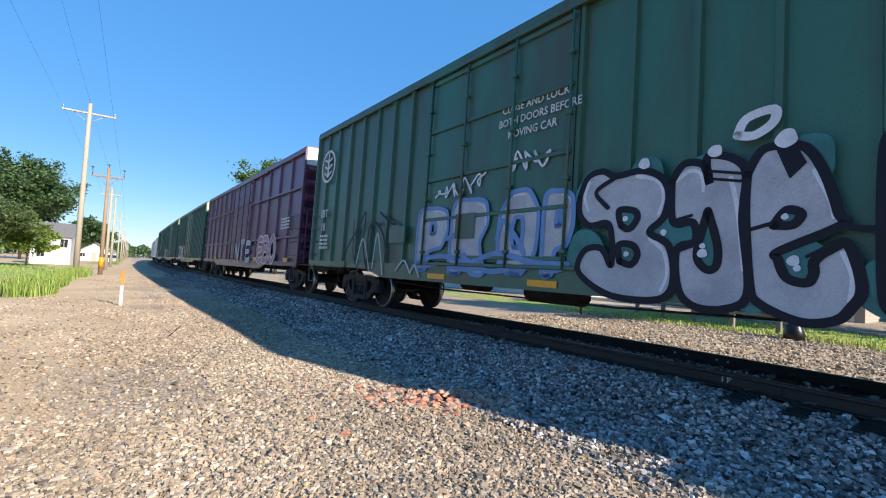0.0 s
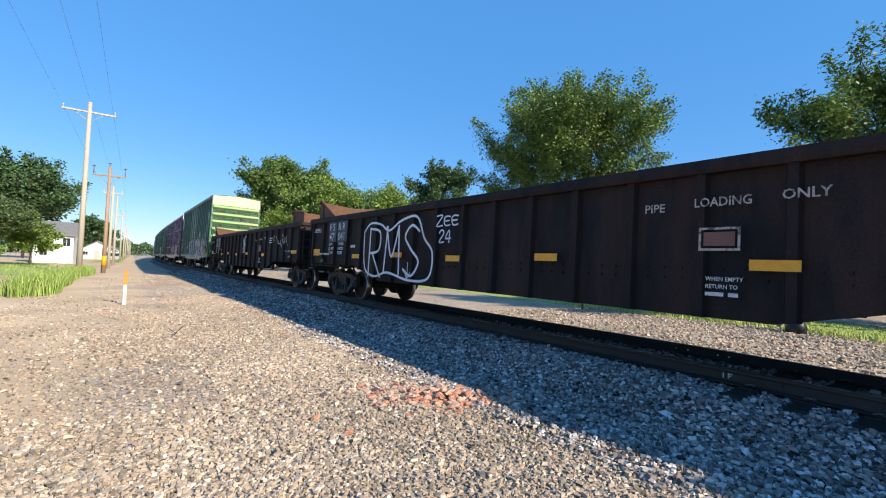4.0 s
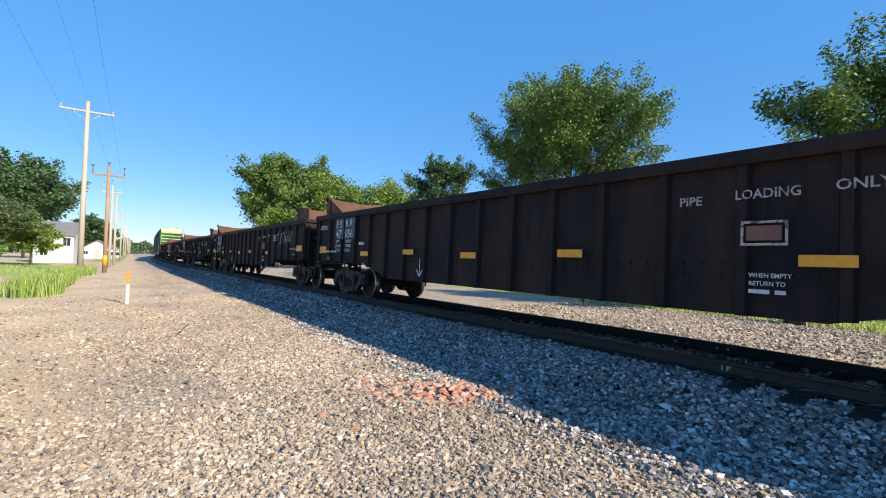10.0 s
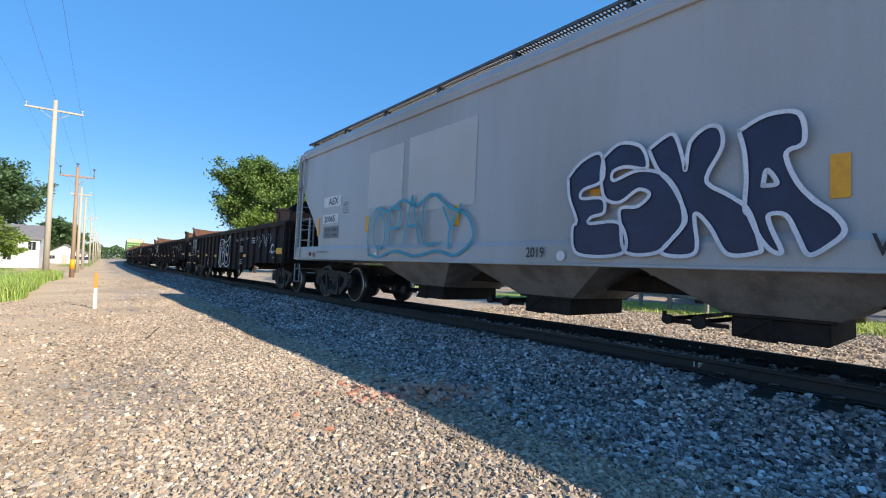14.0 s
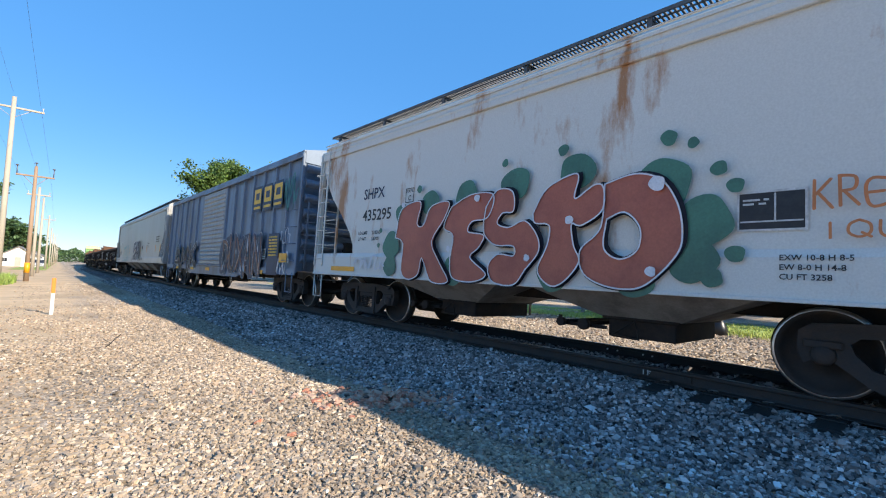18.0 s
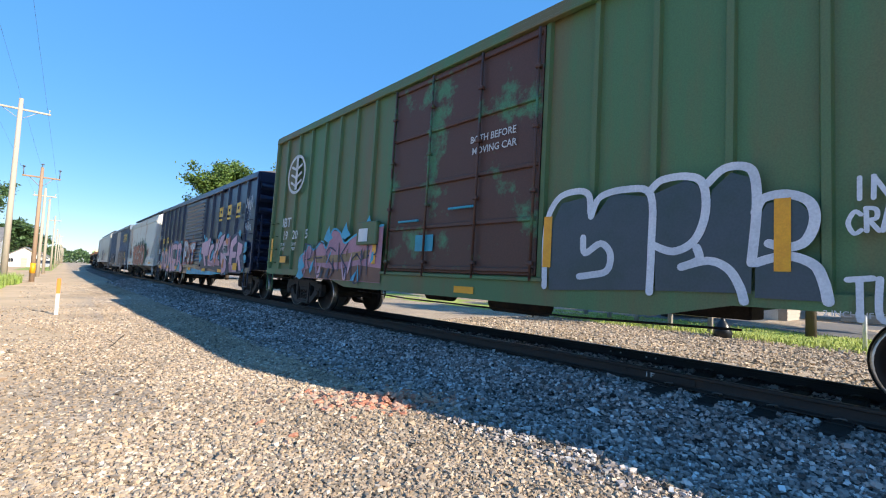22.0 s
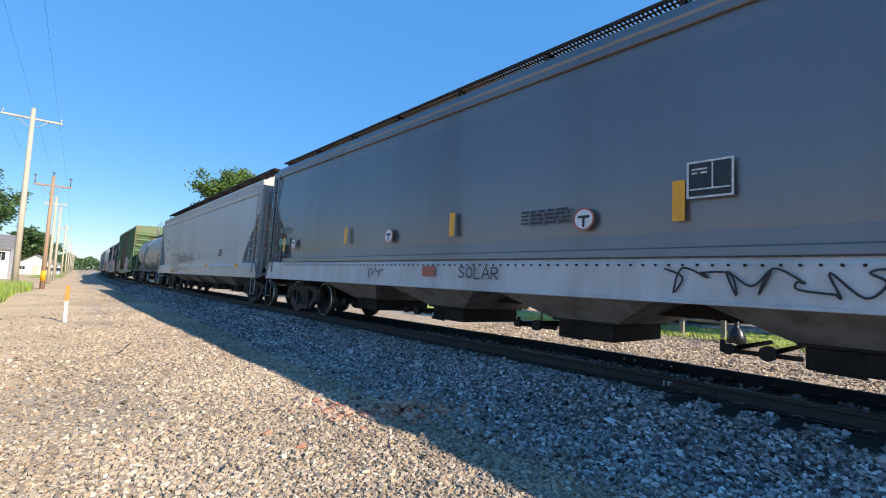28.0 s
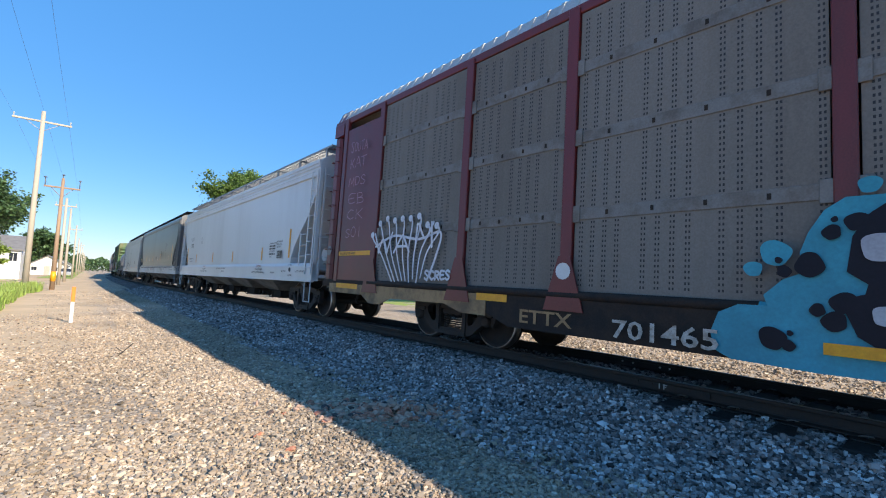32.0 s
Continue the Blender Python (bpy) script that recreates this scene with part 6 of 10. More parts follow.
    c.field([(10.79, 1.16), (10.81, 1.26), (11.52, 1.19), (11.52, 1.06)], sp_rose, "", 0.125)
    c.field([(13.31, 2.09), (13.55, 2.21), (13.55, 1.78), (13.40, 1.64)], sp_rose, "", 0.125)
    c.field([(11.61, 1.06), (11.47, 1.25), (11.56, 1.43), (11.73, 1.30), (11.79, 1.05)], sp_rose, "", 0.125)
    c.field([(11.68, 1.51), (11.99, 1.79), (12.11, 2.08), (12.17, 2.07), (12.03, 1.74)], sp_white, "", 0.140)
    c.field([(13.05, 1.48), (13.21, 1.45), (13.42, 1.28), (13.21, 1.36)], sp_white, "", 0.140)
    c.field([(10.82, 1.81), (10.87, 2.14), (10.93, 2.16), (10.89, 1.85)], sp_white, "", 0.140)
    c.blobs([(10.89, 1.43, 0.09), (12.11, 1.60, 0.10), (11.93, 2.06, 0.10), (11.85, 1.30, 0.10), (12.93, 1.27, 0.10), (12.87, 1.11, 0.12), (13.23, 1.99, 0.12), (13.11, 2.05, 0.10)], sp_orange, label="orange spots", deep=0.15)
    c.blobs([(9.91, 2.31, 0.09)], sp_cyan, deep=0.08)
    notice(c, 12.87, 13.32, 1.58, 1.86, 0.18)
    c.piece([[(2.89, 2.03), (3.17, 2.15), (3.31, 1.75), (3.50, 1.49), (3.51, 2.07), (3.82, 2.15), (3.91, 0.94), (4.19, 0.76), (3.62, 0.70), (3.56, 1.14), (3.33, 1.12), (3.31, 0.70), (2.67, 0.73), (2.94, 1.04)]], sp_pink, sp_navy, 0.05, 0.1, "pink letter with a dark edge")
    c.piece([[(3.87, 2.15), (4.85, 2.12), (4.90, 1.87), (4.72, 1.82), (4.27, 1.83), (4.25, 1.41), (4.78, 1.39), (4.87, 1.16), (4.69, 1.03), (5.11, 0.88), (4.90, 0.75), (4.13, 0.75), (3.97, 0.98), (3.94, 1.63)]], sp_pink, sp_navy, 0.05, 0.1, "pink letter with a dark edge")
    c.piece([[(4.98, 2.07), (5.48, 2.20), (5.83, 2.06), (5.96, 1.80), (5.80, 1.45), (5.83, 1.25), (6.37, 0.91), (6.22, 0.74), (5.88, 0.74), (5.75, 1.11), (5.42, 1.20), (5.44, 1.06), (5.06, 1.06), (5.07, 1.54)], [(5.36, 1.86), (5.69, 1.76), (5.58, 1.39), (5.39, 1.36)]], sp_pink, sp_navy, 0.05, 0.1, "pink letter with a dark edge")
    for ch, box in (("J", (0.95, 1.72, 0.76, 1.85)), ("O", (1.80, 2.77, 0.76, 1.95))):
        c.fat(ch, box, sp_pink, sp_navy, 0.05, sp_white, sp_rose, "pink letter with a dark edge", 0.09)
    c.field([(4.02, 2.14), (4.10, 2.30), (4.57, 2.32), (5.07, 2.21), (4.97, 2.07)], sp_azure, "", 0.08)
    c.field([(5.61, 2.22), (5.67, 2.30), (5.91, 2.24), (5.95, 1.91), (5.80, 2.06)], sp_aqua, "", 0.08)
    c.field([(3.05, 1.87), (3.08, 2.13), (3.29, 2.16), (3.43, 1.71)], sp_azure, "", 0.08)
    c.field([(4.41, 1.03), (4.59, 1.32), (4.78, 1.36), (4.69, 1.07)], sp_azure, "", 0.08)
    c.field([(5.35, 1.84), (5.66, 1.77), (5.58, 1.39), (5.37, 1.33)], sp_azure, "", 0.08)
    c.field([(4.84, 1.67), (4.99, 1.85), (5.06, 1.12), (4.88, 1.08)], sp_navy, "", 0.08)
    c.field([(5.44, 1.02), (5.69, 1.11), (5.76, 0.87), (5.58, 0.77)], sp_aqua, "", 0.08)
    c.field([(2.31, 1.66), (2.46, 1.98), (2.85, 1.57), (2.59, 1.26)], sp_azure, "", 0.08)
    c.field([(4.89, 0.84), (5.81, 1.06), (5.88, 0.74), (5.18, 0.77)], sp_aqua, "", 0.08)
    c.plate("owner_patch", navy_panel, 4.17, 4.72, 1.42, 1.83, "plain dark patch left in the piece", 0.155)
    c.plate("defect_card", grey_steel, 2.95, 3.25, 1.5, 1.68, "small grey card holder", 0.155)
    c.field([(13.6, 0.84), (13.6, 2.2), (14.3, 2.32), (14.75, 2.0), (15.1, 1.95), (15.05, 1.5), (15.25, 1.1), (14.9, 0.84)], sp_navy, "dark ground behind the piece", 0.061)
    c.field([(13.62, 1.95), (13.9, 2.1), (14.25, 2.2), (14.3, 1.95), (13.95, 1.8), (13.92, 1.62), (14.35, 1.6), (14.3, 1.4), (13.9, 1.38), (13.92, 1.12), (14.4, 1.1), (14.5, 0.9), (13.75, 0.88), (13.6, 1.2)], sp_pink, "pink letter with a dark edge", 0.1)
    c.field([(14.45, 1.95), (14.95, 1.85), (14.9, 1.55), (14.7, 1.45), (15.0, 0.95), (14.75, 0.95), (14.55, 1.35), (14.5, 1.0), (14.4, 1.2)], sp_pink, "pink letter with a dark edge", 0.102)
    c.field([(13.6, 1.2), (13.75, 0.88), (14.1, 0.9), (13.85, 1.15)], sp_rose, "", 0.125)
    c.blobs([(15.15, 1.75, 0.2), (15.2, 1.35, 0.16), (15.05, 1.05, 0.15), (14.5, 2.25, 0.14)], sp_cyan, deep=0.058)
    for ch, box in (("P", (6.31, 7.18, 1.06, 2.24)), ("U", (7.20, 7.67, 1.11, 2.08)), ("T", (7.69, 8.55, 1.13, 2.12))):
        c.fat(ch, box, sp_smear, sp_brick, 0.045, None, sp_rose, "white letter with a red edge on the door", 0.06)
    c.blobs([(8.05, 2.37, 0.13), (6.40, 2.30, 0.13)], sp_brown, label="rusty spots", deep=0.12)
    c.blobs([(8.14, 1.59, 0.12), (6.23, 1.81, 0.12)], sp_azure, deep=0.12)
    c.plate("repaint_patch", black_mark, 7.01, 7.16, 1.47, 1.76, "black patch on the door", 0.13)
    c.blobs([(2.1, 1.5, 0.08), (4.2, 1.2, 0.08)], sp_orange, label="orange spots", deep=0.145)
    c.tag(6.3, 7.0, 0.84, 0.98, 0.03, sp_navy, 156, 4, deep=0.08)
    c.shards(1.0, 6.0, 0.85, 2.0, 16, (sp_blue, sp_aqua, sp_navy), 0.15, 158, 0.06)
    c.letters("MDR", 0.15, 0.7, 1.68, 1.9, 0.03, sp_white, seed=57, deep=0.08)
    c.letters("2BUCK", 0.12, 0.72, 1.08, 1.22, 0.022, sp_white, seed=58, deep=0.08)
    c.tag(0.15, 0.7, 3.0, 3.25, 0.02, sp_white, 59, 3, deep=0.08)
    c.tag(0.15, 0.7, 2.45, 2.75, 0.018, sp_white, 60, 4, deep=0.08)
    c.tag(14.95, 15.6, 3.0, 3.6, 0.05, sp_silver, 61, 4, deep=0.08)
    c.tag(15.0, 15.6, 2.3, 2.6, 0.015, sp_white, 62, 5, deep=0.08)
    c.disc("graffiti", sp_white, 15.25, 2.85, 0.16, "", 0.08, 16, 0.15)


def box_maroon():
    c = boxcar("maroon_boxcar", "maroon outside-braced boxcar with a pale roof end", 33.7, 18.6, 5.05, purple_paint, purple_paint, white_panel, (8.2, 11.6), purple_paint, panel=1.45)
    for z in (1.9, 3.6):
        c.box("side_band", purple_paint, 0.05, c.length - 0.05, z, z + 0.08, -c.side - 0.03, -c.side + 0.03)
    reflectors(c, 1.05, (4.0, 8.0, 13.0, 17.2), 0.5, 0.14, 0.06)
    c.letters("EBO", 13.5, 16.2, 1.05, 2.0, 0.2, sp_rose, sp_white, 0.1, 65, label="pale red bubble letters", deep=0.08)
    c.letters("NTE", 9.2, 12.4, 1.05, 1.9, 0.14, sp_silver, sp_white, 0.08, 66, deep=0.09)
    c.bars(white_mark, 16.6, 17.6, 2.6, 4, 0.07, deep=0.07)


def box_far(front, seed):
    c = boxcar("green_boxcar", "dark green boxcar with a cream roof end", front, 16.6, 5.08, green_paint, green_paint, cream_end, (6.5, 10.1), green_paint)
    c.letters("ZORK"[seed:] + "BU", 2.5, 8.0, 1.0, 2.0, 0.22, sp_silver, sp_black, 0.1, 70 + seed, label="silver graffiti on the lower side", deep=0.08)
    reflectors(c, 0.84, (1.0, 6.5, 12.0), 0.5, 0.12, 0.06)


# ---- gondolas and their loads ----
LOADS = []


def gondola(k, number):
    c = Car("gondola_car", "grimy black open gondola with amber reflective strips", -3.35 - 17.8 * k, 16.85)
    c.lift = 0.1
    ob, L, y, w = c.ob, c.length, c.y, c.side
    for sgn in (-1, 1):
        out = [(y(0), 0.86), (y(0), 2.12), (y(L), 2.12), (y(L), 0.86), (y(13.75), 0.86), (y(12.4), 0.53), (y(4.45), 0.53), (y(3.1), 0.86)]
        part("side_wall", Shape().prism(out, "x", sgn * (w - 0.10), sgn * (w - 0.08)), gondola_paint, ob)
        part("top_rail", Shape().prism([(sgn * (w - 0.12), 2.10), (sgn * (w + 0.02), 2.10), (sgn * (w + 0.035), 2.16), (sgn * (w + 0.02), 2.25), (sgn * (w - 0.12), 2.25)], "y", -L / 2, L / 2), gondola_paint, ob)
        n = 21
        for i in range(n):
            s = 0.2 + (L - 0.4) * i / (n - 1)
            low = 0.86 if s < 3.1 or s > 13.75 else 0.53 if 4.45 < s < 12.4 else 0.86 - 0.33 * (min(s - 3.1, 13.75 - s) / 1.35)
            me = Shape().prism([(0, -0.075), (0, 0.075), (0.085, 0.045), (0.085, -0.045)], "z", low, 2.1)
            part("side_post", me, gondola_paint, ob, at=pose(sgn * (w - 0.09), y(s), 0, 0, 0, 0 if sgn > 0 else 180))
        if sgn < 0:
            bolt = Shape()
            for i in range(n - 1):
                s = 0.2 + (L - 0.4) * (i + 0.5) / (n - 1)
                for ds in (-0.2, 0, 0.2):
                    for z in (0.95, 1.06):
                        bolt.box(-w + 0.06, -w + 0.085, y(s + ds) - 0.014, y(s + ds) + 0.014, z - 0.014, z + 0.014)
            tagged(part("rivets", bolt, gondola_paint, ob), kind="stuff")
    part("floor", Shape().box(-w + 0.09, w - 0.09, -L / 2 + 0.03, L / 2 - 0.03, 1.02, 1.1), rusty, ob)
    rib = Shape().prism([(0, -0.09), (0.07, -0.05), (0.07, 0.05), (0, 0.09)], "x", -w + 0.12, w - 0.12)
    for sgn in (-1, 1):
        yy = sgn * L / 2
        part("end_wall", Shape().box(-w, w, min(yy, yy - sgn * 0.04), max(yy, yy - sgn * 0.04), 0.86, 2.2, 0.01), gondola_paint, ob)
        part("end_rail", Shape().box(-w, w, min(yy - sgn * 0.08, yy + sgn * 0.06), max(yy - sgn * 0.08, yy + sgn * 0.06), 2.13, 2.25, 0.02), gondola_paint, ob)
        r2 = Shape().add([(x, sgn * yv, z) for x, yv, z in rib.v], rib.f).mesh("end_rib", gondola_paint)
        for z in (1.1, 1.35, 1.6, 1.85):
            part("end_rib", r2, None, ob, at=pose(0, yy, z))
        end_ladder(c, soot, sgn < 0, -w + 0.1, -w + 0.5, 0.95, 2.1, 4, 0.12)
    ladder(c, soot, 0.12, 0.5, 1.0, 2.1, 3, rail=False, name="grab_irons")
    stirrup(c, soot, 0.12, 0.5)
    stirrup(c, soot, L - 0.5, L - 0.12)
    brake_wheel(c, 1.7, 0.5, 0.2)
    truck(c, 1.5, 0.91)
    truck(c, L - 1.5, 0.91)
    under_gear(c, 4.3, L - 4.3)
    ends(c)
    for i, s in enumerate((0.42, 3.47 if k == 0 else 3.15, 5.2, 7.2, 9.4, 12.2)):
        reflectors(c, 1.10 - 0.05 * (i % 2), (s,), 0.42 if i else 0.5, 0.11 if i else 0.2, 0.012)
    c.plate("reflector", amber, 16.1, 16.65, 1.16, 1.36 if k % 2 else 1.28, "amber reflective sheet", 0.012)
    # owner's blocks on dark blue patches, and the car's number
    off = -0.1 if k == 0 else -0.40
    for j, (s, n) in enumerate(((2.0 + off, 2), (2.6 + off, 1))):
        c.plate("number_patch", navy_panel, s - 0.05, s + 0.47 + 0.1 * j, 1.50, 2.08, "worn blue number patch", 0.012)
        c.text("F S" if j == 0 else "R R", s, 1.83, 0.2, worn_white, 1.1, 0.02)
        c.text(number[:2] if j == 0 else number[2:], s, 1.54, 0.23, worn_white, 1.0 if j else 1.15, 0.02)
    for j, (a, b) in enumerate((("CAPY", "190000"), ("LD LMT", "190000"), ("LT WT", "72800"))):
        c.text(a, 1.98 + off, 1.40 - 0.125 * j, 0.085, white_mark, 0.9, 0.012)
        c.text(b, 2.6 + off, 1.40 - 0.125 * j, 0.085, white_mark, 1.1, 0.012)
    c.bars(white_mark, 3.45 + off, 3.72 + off, 1.33, 1, 0.07, deep=0.012)
    c.bars(white_mark, 0.95, 1.65, 1.13, 1, 0.045, deep=0.012)
    c.plate("stencil_patch", black_mark, 1.0, 1.25, 0.9, 1.0, "small black stencil patch", 0.012)
    c.text("PIPE", 11.1, 1.70, 0.1, rusty_white, 1, 0.012)
    c.text("LOADING", 11.66, 1.73, 0.1, rusty_white, 0.9, 0.012)
    c.text("ONLY", 12.46, 1.75, 0.1, rusty_white, 1, 0.012)
    c.ring("routing_frame", rusty_white, 11.72, 12.12, 1.25, 1.5, 0.025, deep=0.012)
    c.plate("routing_card", sp_brown, 11.77, 12.07, 1.30, 1.45, deep=0.012)
    for j, a in enumerate(("WHEN EMPTY", "RETURN TO")):
        c.text(a, 11.8, 0.93 - 0.08 * j, 0.045, white_mark, 0.9, 0.012)
    c.bars(white_mark, 11.8, 12.12, 0.77, 1, 0.04, deep=0.012)
    c.text("2 INCH HF COMP SHOES", 15.4, 1.22, 0.055, white_mark, 0.85, 0.012)
    c.text("LIFT HERE", 15.75, 1.03, 0.045, white_mark, 1, 0.012)
    c.bars(white_mark, 13.3, 13.7, 1.75, 3, 0.04, deep=0.012)
    c.disc("round_mark", white_mark, 13.9, 1.75, 0.1, "", 0.012, 18, 0.085)
    c.bars(white_mark, 0.45, 0.95, 1.9, 3, 0.025, 0.02, deep=0.012)
    c.ribbon([[(5.9, 1.0), (5.9, 0.66)], [(5.8, 0.78), (5.9, 0.66), (6.0, 0.78)]], 0.022, sp_white, label="chalked arrow", deep=0.012)
    rnd = random.Random(100 + k)
    c.tag(14.2, 15.6, 1.4, 1.9, 0.014, sp_white, 110 + k, 5, deep=0.012, label="faint chalk scrawl")
    if k == 0:
        c.letters("NF", 8.9, 9.5, 1.2, 1.9, 0.05, sp_white, seed=81, deep=0.012, label="chalk letters")
    if k == 1:
        c.letters("RMS", 4.2, 6.6, 0.72, 1.85, 0.055, sp_white, seed=82, deep=0.1, label="white hollow graffiti outline", wild=0.1)
        c.ribbon([[(4.0, 1.7), (4.3, 1.9), (4.8, 1.86), (5.2, 1.7), (5.7, 1.9), (6.3, 1.95), (6.6, 1.5), (6.9, 1.2), (6.8, 0.7), (6.1, 0.62), (5.2, 0.75), (4.6, 0.64), (4.1, 0.85), (4.0, 1.7)]], 0.05, sp_white, deep=0.1)
        c.letters("ZEE", 7.0, 7.7, 1.72, 1.9, 0.03, sp_white, seed=83, deep=0.1)
        c.letters("24", 7.1, 7.5, 1.4, 1.62, 0.03, sp_white, seed=84, deep=0.1)
    if k == 2:
        c.letters("ALL", 9.5, 9.85, 1.78, 1.92, 0.018, sp_white, seed=85, deep=0.1)
        c.letters("EEES", 9.5, 9.9, 1.58, 1.70, 0.018, sp_white, seed=86, deep=0.1)
        c.letters("ON", 9.65, 9.9, 1.42, 1.52, 0.018, sp_white, seed=87, deep=0.1)
        c.letters("O", 9.7, 9.9, 0.75, 1.0, 0.018, sp_white, seed=88, deep=0.1)
    if k == 5:
        c.letters("KBS", 8.75, 10.35, 0.78, 1.75, 0.045, sp_white, seed=89, deep=0.1, label="white graffiti outline", wild=0.16)
        c.ribbon([[(8.6, 0.8), (8.7, 1.7), (9.2, 1.85), (9.8, 1.7), (10.5, 1.95), (10.3, 1.4), (10.55, 0.8), (10.0, 0.62), (9.5, 0.75), (9.0, 0.6), (8.6, 0.8)]], 0.04, sp_white, deep=0.1)
        c.ribbon([[(8.9, 1.0), (9.2, 1.5), (9.4, 1.0)], [(9.7, 1.4), (10.1, 1.2), (10.2, 0.8)]], 0.035, sp_cyan, deep=0.1)
        c.letters("C", 15.9, 16.2, 1.2, 1.5, 0.05, sp_white, seed=90, deep=0.1)
    CARS.append(c)
    # the steel that it carries: a long rusted trough at the front, upright frames behind
    ld = thing("steel_load", pose(0, 0, 0), "rusted steel troughs and frames stacked in a gondola", "steel load", "loads in the gondolas")
    a = rnd.uniform(-0.1, 0.1)
    long = 1.5
    for s0, s1, za, zb in ((0.35 + a, long + a, 2.84, 2.34), (L - 1.35, L - 0.1, 2.72, 2.62)):
        for x in (-1.42, 0.95):
            part("trough_side", Shape().prism([(y(s0), 1.1), (y(s0), za - 0.08), (y(s0 + 0.1), za), (y(s1), zb), (y(s1), 1.1)], "x", x, x + 0.04), rusty, ld)
        part("trough_end", Shape().prism([(-1.38, 1.1), (-1.38, za - 0.04), (-0.3, za - 0.1), (0.5, za - 0.02), (0.95, za - 0.06), (0.95, 1.1)], "y", y(s0 + 0.07), y(s0 + 0.03)), rusty, ld)
        part("trough_end", Shape().box(-1.38, 0.95, y(s1 - 0.03), y(s1 - 0.07), 1.1, zb - 0.04, 0.01), rusty, ld)
        part("trough_rim", Shape().pipe([(-1.44, y(s0), za - 0.1), (-1.44, y(s0 + 0.1), za), (-1.44, y(s1), zb)], 0.035), rusty, ld)
        part("trough_rib", Shape().box(-1.46, -1.42, y(s0 + 0.32), y(s0 + 0.26), 1.1, za - 0.1, 0.008), rusty, ld)
    if k == 5:
        for j in range(4):
            s = L - 0.25 - 0.42 * j
            z = 3.0 - 0.06 * (j % 2)
            part("upright_plate", Shape().prism([(-1.0, 1.1), (-1.0, z - 0.12), (-0.85, z), (0.6, z - 0.05 * j), (0.75, z - 0.2), (0.75, 1.1)], "y", y(s) - 0.03, y(s) + 0.03), gondola_paint, ld)
            part("plate_rib", Shape().box(-0.8, -0.7, y(s) - 0.07, y(s) - 0.03, 1.15, z - 0.15, 0.01), gondola_paint, ld)
            part("plate_rib", Shape().box(0.2, 0.3, y(s) - 0.07, y(s) - 0.03, 1.15, z - 0.2, 0.01), gondola_paint, ld)
    LOADS.append((ld, c))


# ---- covered hoppers ----
def mesh_walk(c, mat, s0, s1, x0, x1, z):
    """A walkway of bar grating over the roof, on stands."""
    sh = Shape()
    y0, y1 = c.y(s1), c.y(s0)
    for x in (x0, x1):
        sh.box(x - 0.015, x + 0.015, y0, y1, z - 0.05, z, 0.0)
    n = int((s1 - s0) / 0.06)
    for i in range(n + 1):
        yy = y0 + (y1 - y0) * i / n
        sh.box(x0, x1, yy - 0.012, yy + 0.012, z - 0.03, z - 0.005)
    for i in range(1, 4):
        x = x0 + (x1 - x0) * i / 4
        sh.box(x - 0.01, x + 0.01, y0, y1, z - 0.026, z - 0.009)
    return part("roof_walk", sh, mat, c.ob, "grated roof walkway")


